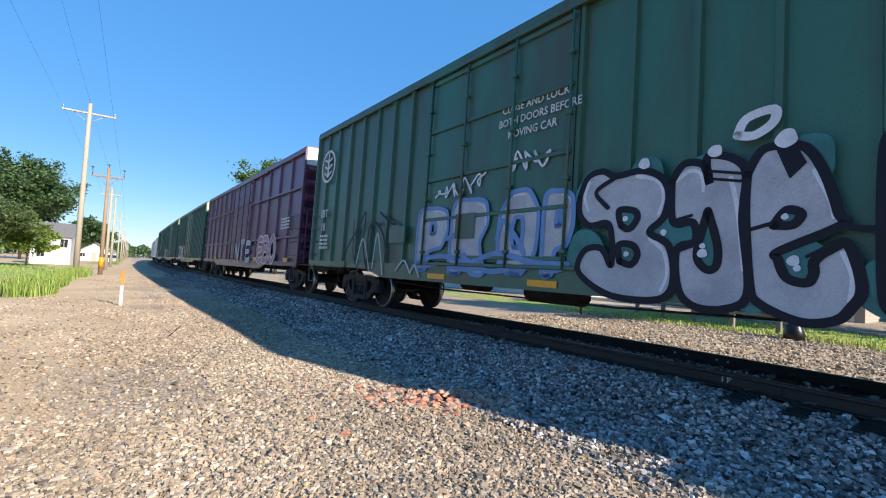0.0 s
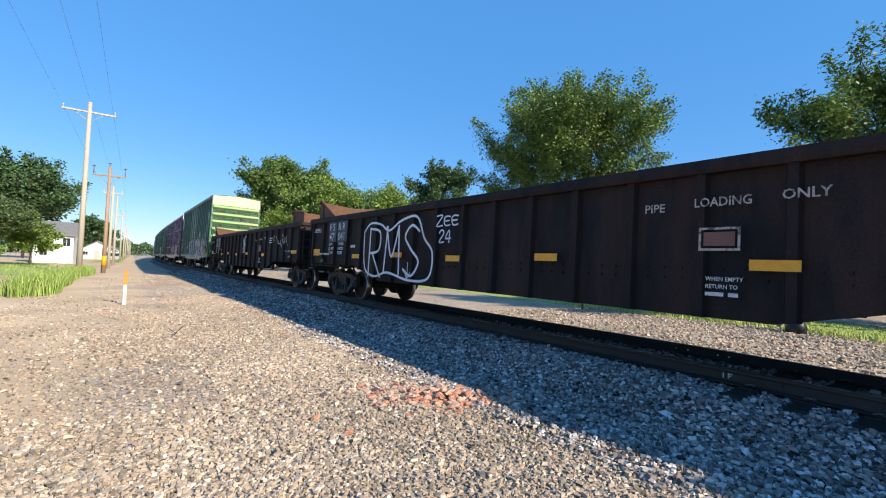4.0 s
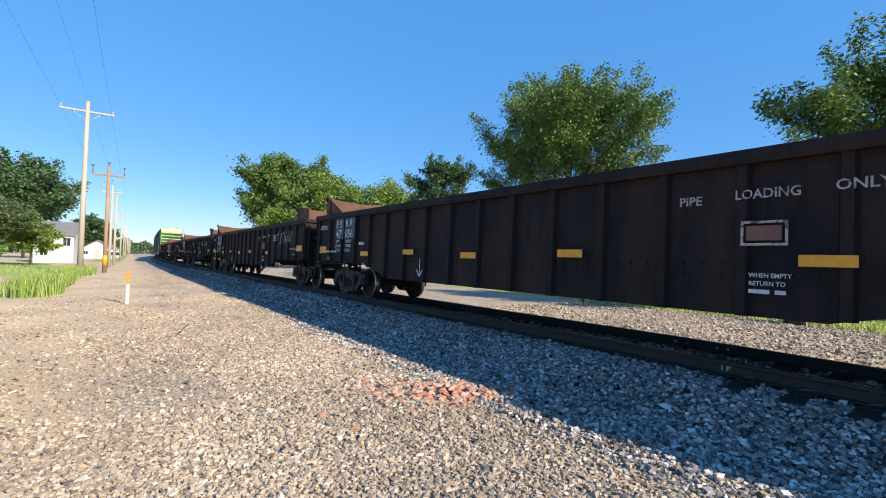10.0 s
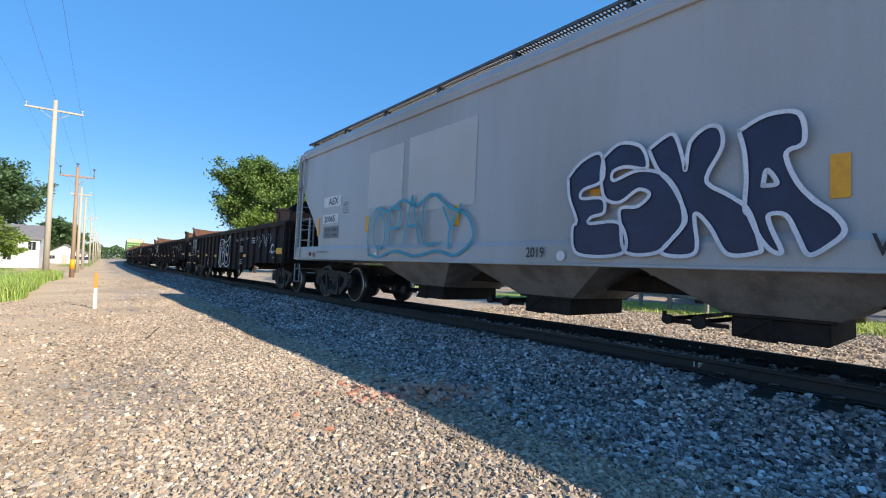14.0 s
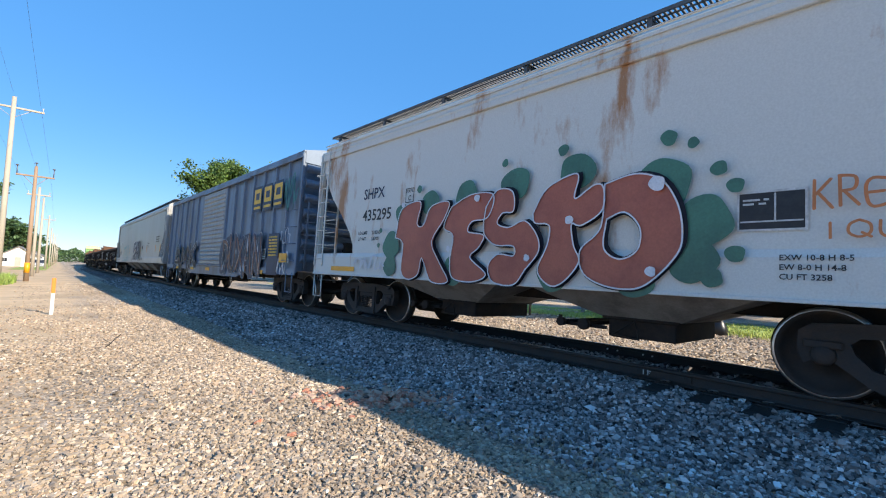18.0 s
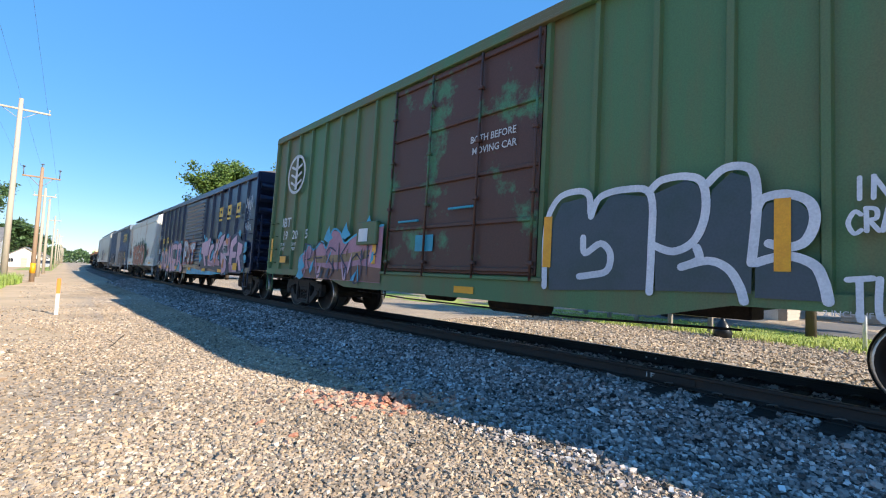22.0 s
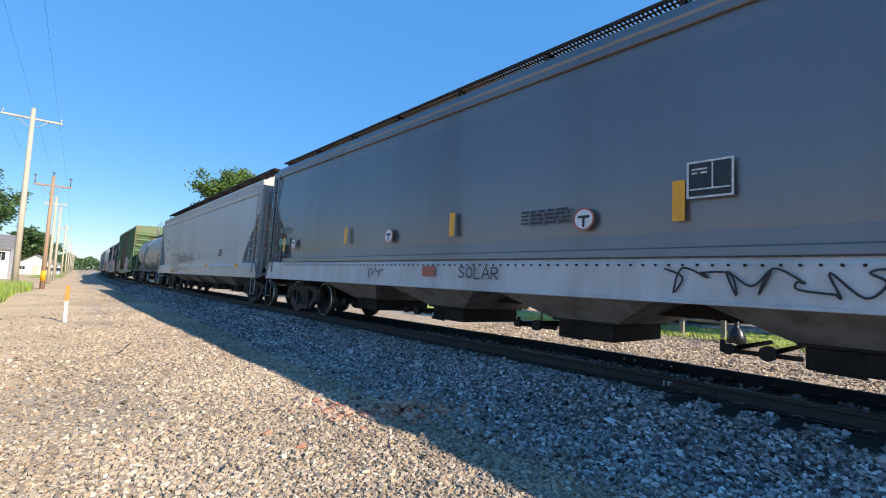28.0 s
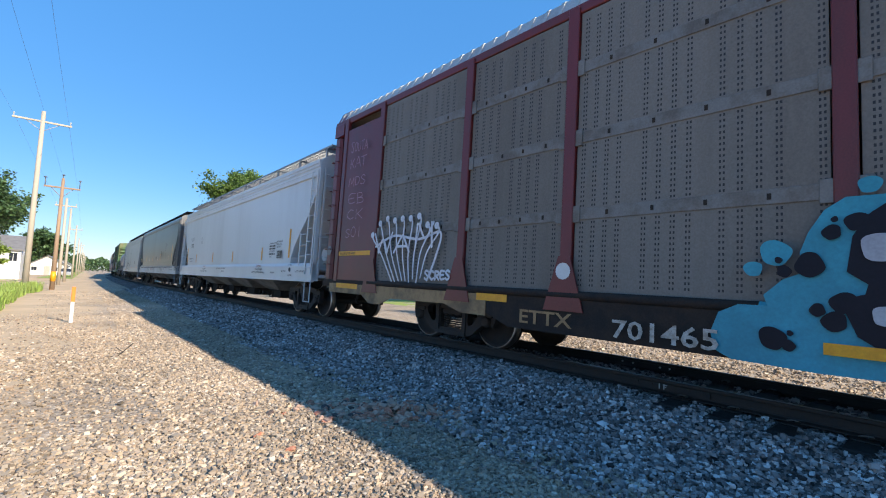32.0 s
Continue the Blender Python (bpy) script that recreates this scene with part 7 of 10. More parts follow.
def hopper(name, label, front, length, eave, paint, sill, bays, cut=1.6, low=0.98, sill_top=1.45, walk_mat=None, bulge=0.0, roof=0.32, drop=0.0, pitch=2.95):
    c = Car(name, label, front, length, 1.55)
    ob, L, y, w = c.ob, length, c.y, c.side
    k = cut / 1.6
    prof = [(1.62 * k, 1.3), (1.58 * k, 1.63), (1.42 * k, 1.92), (1.05 * k, 2.34), (0.6 * k, 2.78), (0.2, 3.36), (0.14, 3.5), (0.14, eave)]
    outline = [(y(s), z) for s, z in prof] + [(y(L - s), z) for s, z in prof[::-1]]
    body = Shape()
    body.prism(outline, "x", -(w - 0.004), w - 0.004)
    part("body", body, paint, ob)
    if bulge:
        sh = Shape()
        steps = 10
        pts = []
        for i in range(steps + 1):
            z = 1.5 + (eave - 0.2 - 1.5) * i / steps
            lo = np.interp(z, [1.5, 1.95, 2.4, 3.1, 3.6, eave], [1.7 * k, 1.5 * k, 1.1 * k, 0.55, 0.3, 0.3])
            x = -(w - 0.025) - bulge * math.sin(math.pi * i / steps) ** 0.8
            pts.append([(x, y(lo), z), (x, y(L - lo), z)])
        v = [p for q in pts for p in q]
        sh.add(v, [(2 * i, 2 * i + 1, 2 * i + 3, 2 * i + 2) for i in range(steps)], True)
        part("side_sheet", sh, paint, ob)
    eave, roof = eave - drop, roof + drop
    half = [(w + 0.01, eave - 0.10), (w + 0.03, eave - 0.04), (w, eave), (w - 0.04, eave + roof * 0.34), (1.40, eave + roof * 0.58), (1.18, eave + roof * 0.78), (0.75, eave + roof * 0.93)]
    arch = [(-x, z) for x, z in half] + [(0, eave + roof)] + half[::-1]
    part("roof", Shape().prism(arch, "y", -L / 2 + 0.12, L / 2 - 0.12), paint, ob)
    part("eave_rail", Shape().box(-w - 0.045, -w + 0.02, -L / 2 + 0.1, L / 2 - 0.1, eave - 0.2, eave - 0.09, 0.012), paint, ob)
    if drop:
        for zz in (0.06, 0.16):
            part("roof_groove", Shape().box(-w - 0.02, -w + 0.02, -L / 2 + 0.14, L / 2 - 0.14, eave + zz, eave + zz + 0.018, 0.004), paint, ob)
    for sgn in (-1, 1):
        part("side_sill", Shape().prism([(sgn * (w - 0.16), low), (sgn * (w + 0.03), low), (sgn * (w + 0.035), sill_top - 0.08), (sgn * (w + 0.002), sill_top), (sgn * (w - 0.16), sill_top)], "y", -L / 2, L / 2), sill, ob)
        part("sill_lip", Shape().box(min(sgn * (w - 0.05), sgn * (w + 0.06)), max(sgn * (w - 0.05), sgn * (w + 0.06)), -L / 2, L / 2, low - 0.035, low + 0.005, 0.006), sill, ob)
    wm = walk_mat or walk_steel
    zt = eave + roof + 0.12
    for sgn in (-1, 1):
        mesh_walk(c, wm, -0.05, L + 0.05, *sorted((sgn * 0.75, sgn * 1.3)), zt - 0.02)
        stand = Shape().box(-0.02, 0.02, -0.03, 0.03, -0.36, 0.0).box(-0.02, 0.55, -0.02, 0.02, -0.06, -0.02).mesh("walk_stand", wm)
        m = int(L / 1.9)
        for i in range(m + 1):
            part("walk_stand", stand, None, ob, at=pose(sgn * 1.28, y(0.3 + (L - 0.6) * i / m), zt - 0.03, 0, 0, 0 if sgn < 0 else 180))
    for i in range(bays * 2):
        s = 1.5 + (L - 3) * (i + 0.5) / (bays * 2)
        part("roof_hatch", Shape().rod((0, y(s), eave + roof - 0.02), (0, y(s), eave + roof + 0.1), 0.42, 0.38, n=18), paint, ob)
    # discharge bays
    gap, room0 = pitch, L / 2 - pitch * bays / 2
    for i in range(bays):
        s = room0 + gap * (i + 0.5)
        h, b = gap * 0.43, 0.5
        v = [(x, yy, low) for x in (-1.42, 1.42) for yy in (y(s) - h, y(s) + h)] + [(x, yy, 0.60) for x in (-0.85, 0.85) for yy in (y(s) - b, y(s) + b)]
        bay = part("discharge_bay", Shape().add(v, [(0, 1, 5, 4), (2, 6, 7, 3), (0, 4, 6, 2), (1, 3, 7, 5), (4, 5, 7, 6), (0, 2, 3, 1)]), chute_paint, ob, "dusty sloped discharge chute")
        part("gate_frame", Shape().box(-0.88, 0.88, y(s) - 0.50, y(s) + 0.50, 0.58, 0.615, 0.008).box(-0.8, 0.8, y(s) - 0.44, y(s) + 0.44, 0.34, 0.58, 0.015), soot, bay)
        for off, rad, mm in ((0.72, 0.08, soot), (1.08, 0.06, soot)):
            if off < 1 or gap > 2.2:
                part("gate_shaft", Shape().rod((-0.95, y(s) + off, 0.47), (0.95, y(s) + off, 0.47), 0.03, n=8), soot, bay)
                part("capstan", Shape().rod((-1.02, y(s) + off, 0.47), (-0.93, y(s) + off, 0.47), rad, rad, n=14), mm, bay)
        part("gate_rail", Shape().box(-0.86, -0.82, y(s) + 0.45, y(s) + 1.2, 0.42, 0.47, 0.004).box(-0.86, -0.82, y(s) + 1.16, y(s) + 1.2, 0.42, 0.56), soot, bay)
        part("gate_bracket", Shape().pipe([(-0.9, y(s) + 0.34, 0.36), (-0.9, y(s) + 0.04, 0.58), (-0.9, y(s) - 0.02, 0.34), (-0.9, y(s) + 0.34, 0.36)], 0.018), soot, bay)
    # ends: posts, ladders, platform, slope braces
    for sgn in (-1, 1):
        yy = sgn * L / 2
        part("platform", Shape().box(-w, w, min(yy, yy - sgn * 1.3), max(yy, yy - sgn * 1.3), 1.06, 1.14, 0.01), sill, ob)
        for x in (-w + 0.03, w - 0.03):
            part("corner_post", Shape().box(x - 0.05, x + 0.05, min(yy - sgn * 0.1, yy), max(yy - sgn * 0.1, yy), 1.1, eave + 0.02, 0.01), paint, ob)
        for x in (0.35,):
            part("end_post", Shape().box(x - 0.04, x + 0.04, min(yy - sgn * 0.2, yy - sgn * 0.08), max(yy - sgn * 0.2, yy - sgn * 0.08), 1.1, eave - 0.1, 0.01), paint, ob)
        end_ladder(c, paint, sgn < 0, -w + 0.12, -w + 0.55, 1.15, eave, 9, 0.05)
        part("end_rail", Shape().pipe([(-w + 0.08, yy, 2.15), (-w + 0.08, yy + sgn * 0.1, 2.15), (w - 0.08, yy + sgn * 0.1, 2.15), (w - 0.08, yy, 2.15)], 0.016), paint, ob)
    ladder(c, paint, 0.05, 0.42, 1.15, eave - 0.05, 8, -w - 0.05, name="corner_ladder")
    ladder(c, paint, L - 0.42, L - 0.05, 1.15, eave - 0.05, 8, -w - 0.05, name="corner_ladder")
    for s in (0.95, L - 0.95):
        part("side_post", Shape().box(-w - 0.03, -w + 0.02, y(s) - 0.025, y(s) + 0.025, 1.4, 2.3, 0.005), paint, ob)
        for z in (1.65, 1.95, 2.25):
            part("grab_iron", Shape().rod((-w - 0.02, y(s), z), (-w - 0.02, y(0.4 if s < 2 else L - 0.4), z), 0.013, n=6), paint, ob)
    stirrup(c, paint, 0.06, 0.42)
    stirrup(c, paint, L - 0.42, L - 0.06)
    part("air_tank", Shape().rod((-0.9, y(L - 0.75), 1.75), (0.1, y(L - 0.75), 1.75), 0.19, n=16), paint, ob)
    part("brake_valve", Shape().box(-0.35, -0.05, y(0.9), y(0.6), 1.2, 1.7, 0.03).pipe([(-0.2, y(0.75), 1.6), (-0.6, y(0.5), 1.5), (-0.9, y(0.4), 1.15)], 0.025), soot, ob)
    brake_wheel(c, 2.0, 0.5, 0.18)
    truck(c, 1.6)
    truck(c, L - 1.6)
    part("centre_sill", Shape().box(-0.33, 0.33, -L / 2, L / 2, 0.76, 1.0, 0.02), soot, ob)
    ends(c)
    CARS.append(c)
    return c


def hopper_one():
    c = hopper("covered_hopper", "light grey covered hopper with blue and black graffiti", -110.14, 20.66, 4.28, hopper_grey, hopper_grey, 4, low=1.12, pitch=3.05)
    d = 0.0
    for s0, s1, z0, z1 in ((4.2, 5.6, 2.3, 3.6), (5.8, 7.8, 2.1, 3.65)):
        c.plate("repaint_patch", patch_grey, s0, s1, z0, z1, "square of fresher grey paint", d)
    c.plate("owner_panel", white_panel, 1.83, 2.85, 2.5, 2.78, "white owner's panel", d)
    c.text("AEX", 2.13, 2.555, 0.19, black_mark, 1.15, d + 0.004)
    c.plate("number_panel", white_panel, 1.83, 2.72, 2.06, 2.3, "white number panel", d)
    c.text("20065", 1.9, 2.1, 0.17, black_mark, 1.12, d + 0.004)
    c.plate("weight_panel", grey_panel, 1.9, 2.78, 1.66, 1.98, "grey weight panel", d)
    c.text("LD LMT  218600", 1.96, 1.85, 0.075, black_mark, 1, d + 0.004)
    c.text("LT WT     67400", 1.96, 1.71, 0.075, black_mark, 1, d + 0.004)
    c.ring("plate_mark", black_mark, 3.0, 3.24, 2.28, 2.56, 0.012, deep=d)
    c.text("PLATE", 3.03, 2.47, 0.045, black_mark, 1, d)
    c.text("C", 3.09, 2.34, 0.09, black_mark, 1, d)
    for s, h in ((1.48, 0.5), (4.15, 0.38), (7.3, 0.38), (10.0, 0.35), (12.4, 0.4), (14.8, 0.42), (17.8, 0.4), (19.2, 0.45)):
        c.plate("reflector", amber, s, s + 0.14, 1.75, 1.75 + h, "upright amber reflective strip", d)
    c.disc("round_sign", sp_brick, 1.42, 1.22, 0.075, "red round sign", 0.045)
    c.text("2 INCH HF COMP SHOES", 1.6, 1.27, 0.05, black_mark, 1, 0.045)
    c.disc("round_mark", white_panel, 4.75, 1.22, 0.07, "", 0.045)
    c.disc("round_mark", white_panel, 9.6, 1.22, 0.07, "", 0.045)
    part("sill_hole", Shape().rod((-c.side - 0.05, c.y(1.15), 1.24), (-c.side - 0.03, c.y(1.15), 1.24), 0.06, n=14), black_mark, c.ob)
    c.letters("OPALY", 4.6, 7.6, 1.42, 2.2, 0.055, sp_aqua, seed=121, deep=0.05, label="turquoise hollow graffiti outline", wild=0.12)
    c.ribbon([[(4.45, 1.22), (4.4, 1.8), (4.7, 2.25), (5.2, 2.15), (5.7, 2.35), (6.2, 2.2), (6.7, 2.38), (7.2, 2.1), (7.7, 1.9), (7.85, 1.5), (7.4, 1.22), (6.9, 1.3), (6.2, 1.2), (5.5, 1.3), (4.9, 1.18), (4.45, 1.22)]], 0.055, sp_aqua, deep=0.05)
    c.piece([[(9.71, 2.28), (9.91, 2.47), (10.18, 2.53), (10.22, 2.19), (9.95, 2.09), (9.93, 1.98), (10.22, 1.95), (10.25, 1.77), (10.08, 1.72), (10.06, 1.64), (10.46, 1.62), (10.51, 1.26), (9.89, 1.25), (9.80, 1.58), (9.86, 1.69), (9.74, 2.00)]], sp_navy, sp_white, 0.042, 0.06, "dark blue fat letter with a white outline")
    c.piece([[(10.22, 2.47), (10.44, 2.61), (10.71, 2.52), (10.78, 2.26), (10.52, 2.31), (10.36, 2.27), (10.38, 2.16), (10.67, 2.24), (10.96, 2.16), (11.14, 1.91), (11.20, 1.61), (11.10, 1.44), (10.91, 1.26), (10.55, 1.27), (10.48, 1.58), (10.47, 1.80), (10.68, 1.81), (10.82, 1.94), (10.68, 2.01), (10.46, 1.88), (10.26, 1.95), (10.20, 2.21)]], sp_navy, sp_white, 0.042, 0.06, "dark blue fat letter with a white outline")
    c.piece([[(10.80, 2.47), (11.06, 2.60), (11.17, 2.34), (11.21, 2.17), (11.25, 2.46), (11.41, 2.60), (11.54, 2.56), (11.56, 2.35), (11.42, 2.03), (11.64, 1.84), (11.80, 1.68), (11.90, 1.34), (11.88, 1.26), (11.62, 1.25), (11.46, 1.53), (11.31, 1.67), (11.32, 1.26), (10.97, 1.26), (11.16, 1.50), (11.22, 1.66), (11.09, 1.98), (10.91, 2.22)]], sp_navy, sp_white, 0.042, 0.06, "dark blue fat letter with a white outline")
    c.piece([[(11.71, 2.49), (11.94, 2.60), (12.19, 2.56), (12.23, 2.28), (12.10, 2.20), (12.17, 1.94), (12.30, 1.74), (12.44, 1.60), (12.51, 1.45), (12.42, 1.33), (12.27, 1.24), (12.19, 1.41), (12.10, 1.61), (11.97, 1.62), (11.99, 1.49), (12.07, 1.27), (11.99, 1.28), (11.89, 1.42), (11.81, 1.62), (11.77, 1.70), (11.78, 1.99), (11.76, 2.28)], [(11.92, 1.91), (11.95, 2.06), (12.03, 1.92)]], sp_navy, sp_white, 0.042, 0.06, "dark blue fat letter with a white outline")
    c.text("Windy + Cold...", 12.68, 1.24, 0.19, black_mark, 0.8, 0.05, "graffiti")
    c.text("2019", 9.0, 1.2, 0.15, black_mark, 0.8, 0.05, "graffiti")
    notice(c, 13.0, 13.46, 1.9, 2.22)
    for j, a in enumerate(("EXW 10-8 H 8-7", "EW 8-8 H 15-2", "CU FT 5851")):
        c.text(a, 15.0, 2.28 - 0.14 * j, 0.085, black_mark, 1, d)
    for j, a in enumerate(("PLASITE", "INTERIOR PAINT", "EXTERIOR PAINT")):
        c.bars(black_mark, 17.9, 18.9, 2.6 - 0.14 * j, 1, 0.07, deep=d)


def hopper_two():
    c = hopper("covered_hopper", "rust-stained white two-bay covered hopper with a red piece", -148.5, 12.1, 4.1, hopper_cream, hopper_cream, 2, cut=1.7, roof=0.3, drop=0.12, pitch=3.4)
    d = 0.0
    c.text("SHPX", 2.02, 2.62, 0.23, sp_navy, 1.0, d)
    c.text("435295", 2.03, 2.15, 0.24, black_mark, 1.05, d)
    c.ring("plate_mark", black_mark, 3.5, 3.75, 2.42, 2.7, 0.014, deep=d)
    c.text("PLATE", 3.52, 2.62, 0.05, black_mark, 1, d)
    c.text("C", 3.58, 2.46, 0.1, black_mark, 1, d)
    for j, (a, b) in enumerate((("LD LMT", "232300"), ("LT WT", "53700"))):
        c.text(a, 1.9, 1.85 - 0.13 * j, 0.075, black_mark, 1, d)
        c.text(b, 2.42, 1.85 - 0.13 * j, 0.075, black_mark, 1, d)
    c.plate("reflector", amber, 0.9, 1.9, 1.05, 1.15, "long amber strip on the sill", 0.045)
    c.plate("reflector", amber, 10.2, 11.15, 1.06, 1.17, "long amber strip on the sill", 0.045)
    notice(c, 9.01, 9.55, 1.64, 2.02)
    c.text("2 INCH HF COMP SHOES", 11.15, 1.07, 0.07, black_mark, 0.75, 0.045)
    c.text("LIFT HERE", 10.7, 1.36, 0.06, black_mark, 1, 0.045)
    c.text("JACK HERE", 10.25, 1.22, 0.06, black_mark, 1, 0.045)
    for j, a in enumerate(("EXW 10-8 H 8-5", "EW 8-0 H 14-8", "CU FT 3258")):
        c.text(a, 9.35, 1.34 - 0.09 * j, 0.055, black_mark, 1, 0.045)
    part("sill_hole", Shape().rod((-c.side - 0.05, c.y(10.8), 1.26), (-c.side - 0.03, c.y(10.8), 1.26), 0.06, n=14), black_mark, c.ob)
    c.blobs([(3.2, 1.6, 0.26), (3.5, 2.2, 0.2), (4.3, 2.35, 0.22), (5.2, 2.4, 0.24), (6.2, 2.45, 0.26), (7.2, 2.5, 0.26), (8.3, 2.2, 0.3), (8.7, 1.75, 0.28), (8.6, 1.35, 0.25), (3.2, 1.2, 0.2), (5.0, 1.15, 0.25), (6.9, 1.15, 0.25), (8.0, 1.1, 0.22)], sp_green, label="sea-green cloud behind the piece", deep=0.05)
    c.blobs([(8.35, 2.72, 0.09), (8.6, 2.62, 0.06), (8.85, 2.3, 0.08), (9.0, 2.1, 0.08), (8.8, 1.15, 0.1), (9.0, 1.4, 0.09), (4.0, 2.62, 0.07), (6.0, 2.8, 0.06), (7.0, 2.82, 0.08), (2.85, 1.9, 0.05), (2.8, 1.6, 0.05)], sp_green, label="sea-green spots", deep=0.06)
    c.piece([[(3.41, 1.73), (3.55, 2.26), (4.10, 2.37), (4.04, 1.98), (4.21, 1.93), (4.40, 2.25), (4.85, 2.30), (4.75, 2.01), (4.47, 1.63), (4.69, 1.27), (4.92, 0.95), (4.48, 0.95), (4.23, 1.34), (4.14, 1.05), (3.86, 0.95), (3.63, 1.11), (3.65, 1.61)]], sp_brick, sp_black, 0.02, 0.085, "brick-red fat letter with a dark edge", (0.05, 0.03), sp_white)
    c.piece([[(4.93, 2.21), (5.38, 2.37), (5.83, 2.32), (5.74, 1.98), (5.42, 1.93), (5.34, 1.77), (5.67, 1.70), (5.58, 1.51), (5.41, 1.35), (5.75, 1.10), (5.48, 0.97), (5.03, 1.02), (4.95, 1.34), (4.99, 1.72), (4.76, 1.87)]], sp_brick, sp_black, 0.02, 0.085, "brick-red fat letter with a dark edge", (0.05, 0.03), sp_white)
    c.piece([[(5.70, 2.14), (5.91, 2.38), (6.20, 2.33), (6.23, 2.04), (6.03, 2.02), (5.94, 1.87), (6.16, 1.80), (6.44, 1.88), (6.66, 1.66), (6.69, 1.43), (6.48, 1.18), (6.28, 0.96), (5.90, 0.99), (5.79, 1.22), (5.97, 1.40), (6.26, 1.38), (6.25, 1.52), (5.90, 1.55), (5.67, 1.76)]], sp_brick, sp_black, 0.02, 0.085, "brick-red fat letter with a dark edge", (0.05, 0.03), sp_white)
    c.piece([[(6.58, 1.98), (6.80, 2.31), (7.25, 2.45), (7.22, 2.13), (7.48, 2.27), (7.61, 2.23), (7.60, 1.94), (7.33, 1.77), (7.19, 1.79), (7.23, 1.51), (7.31, 1.30), (7.10, 1.04), (6.89, 0.98), (6.69, 1.18), (6.83, 1.52), (6.85, 1.79), (6.62, 1.84)]], sp_brick, sp_black, 0.02, 0.085, "brick-red fat letter with a dark edge", (0.05, 0.03), sp_white)
    c.piece([[(7.62, 2.27), (7.99, 2.35), (8.29, 2.24), (8.47, 1.94), (8.52, 1.60), (8.46, 1.38), (8.21, 1.10), (7.98, 0.99), (7.63, 1.02), (7.36, 1.17), (7.32, 1.46), (7.58, 1.73)], [(7.66, 1.83), (7.88, 1.90), (8.06, 1.71), (8.04, 1.45), (7.83, 1.34), (7.63, 1.48)]], sp_brick, sp_black, 0.02, 0.085, "brick-red fat letter with a dark edge", (0.05, 0.03), sp_white)
    c.ribbon([[(3.41, 1.73), (3.55, 2.26), (4.10, 2.37), (4.04, 1.98), (4.21, 1.93), (4.40, 2.25), (4.85, 2.30), (4.75, 2.01), (4.47, 1.63), (4.69, 1.27), (4.92, 0.95), (4.48, 0.95), (4.23, 1.34), (4.14, 1.05), (3.86, 0.95), (3.63, 1.11), (3.65, 1.61), (3.41, 1.73)]], 0.055, sp_black, deep=0.066)
    c.ribbon([[(4.93, 2.21), (5.38, 2.37), (5.83, 2.32), (5.74, 1.98), (5.42, 1.93), (5.34, 1.77), (5.67, 1.70), (5.58, 1.51), (5.41, 1.35), (5.75, 1.10), (5.48, 0.97), (5.03, 1.02), (4.95, 1.34), (4.99, 1.72), (4.76, 1.87), (4.93, 2.21)]], 0.055, sp_black, deep=0.066)
    c.ribbon([[(5.70, 2.14), (5.91, 2.38), (6.20, 2.33), (6.23, 2.04), (6.03, 2.02), (5.94, 1.87), (6.16, 1.80), (6.44, 1.88), (6.66, 1.66), (6.69, 1.43), (6.48, 1.18), (6.28, 0.96), (5.90, 0.99), (5.79, 1.22), (5.97, 1.40), (6.26, 1.38), (6.25, 1.52), (5.90, 1.55), (5.67, 1.76), (5.70, 2.14)]], 0.055, sp_black, deep=0.066)
    c.ribbon([[(6.58, 1.98), (6.80, 2.31), (7.25, 2.45), (7.22, 2.13), (7.48, 2.27), (7.61, 2.23), (7.60, 1.94), (7.33, 1.77), (7.19, 1.79), (7.23, 1.51), (7.31, 1.30), (7.10, 1.04), (6.89, 0.98), (6.69, 1.18), (6.83, 1.52), (6.85, 1.79), (6.62, 1.84), (6.58, 1.98)]], 0.055, sp_black, deep=0.066)
    c.ribbon([[(7.62, 2.27), (7.99, 2.35), (8.29, 2.24), (8.47, 1.94), (8.52, 1.60), (8.46, 1.38), (8.21, 1.10), (7.98, 0.99), (7.63, 1.02), (7.36, 1.17), (7.32, 1.46), (7.58, 1.73), (7.62, 2.27)], [(7.66, 1.83), (7.88, 1.90), (8.06, 1.71), (8.04, 1.45), (7.83, 1.34), (7.63, 1.48), (7.66, 1.83)]], 0.055, sp_black, deep=0.066)
    c.blobs([(3.6, 2.35, 0.05), (4.9, 1.5, 0.05), (5.5, 2.3, 0.06), (6.5, 1.35, 0.05), (7.15, 1.85, 0.06), (8.25, 2.2, 0.09), (8.2, 1.2, 0.06)], sp_white, label="white sparkles of spray", deep=0.12)
    c.letters("KREO", 9.58, 10.28, 1.81, 2.07, 0.026, sp_orange, seed=133, deep=0.05, label="orange scrawl")
    c.letters("IQU", 9.62, 10.2, 1.54, 1.68, 0.022, sp_orange, seed=134, deep=0.05)
    c.tag(1.9, 3.0, 1.1, 1.4, 0.03, sp_white, 135, 5, deep=0.06)


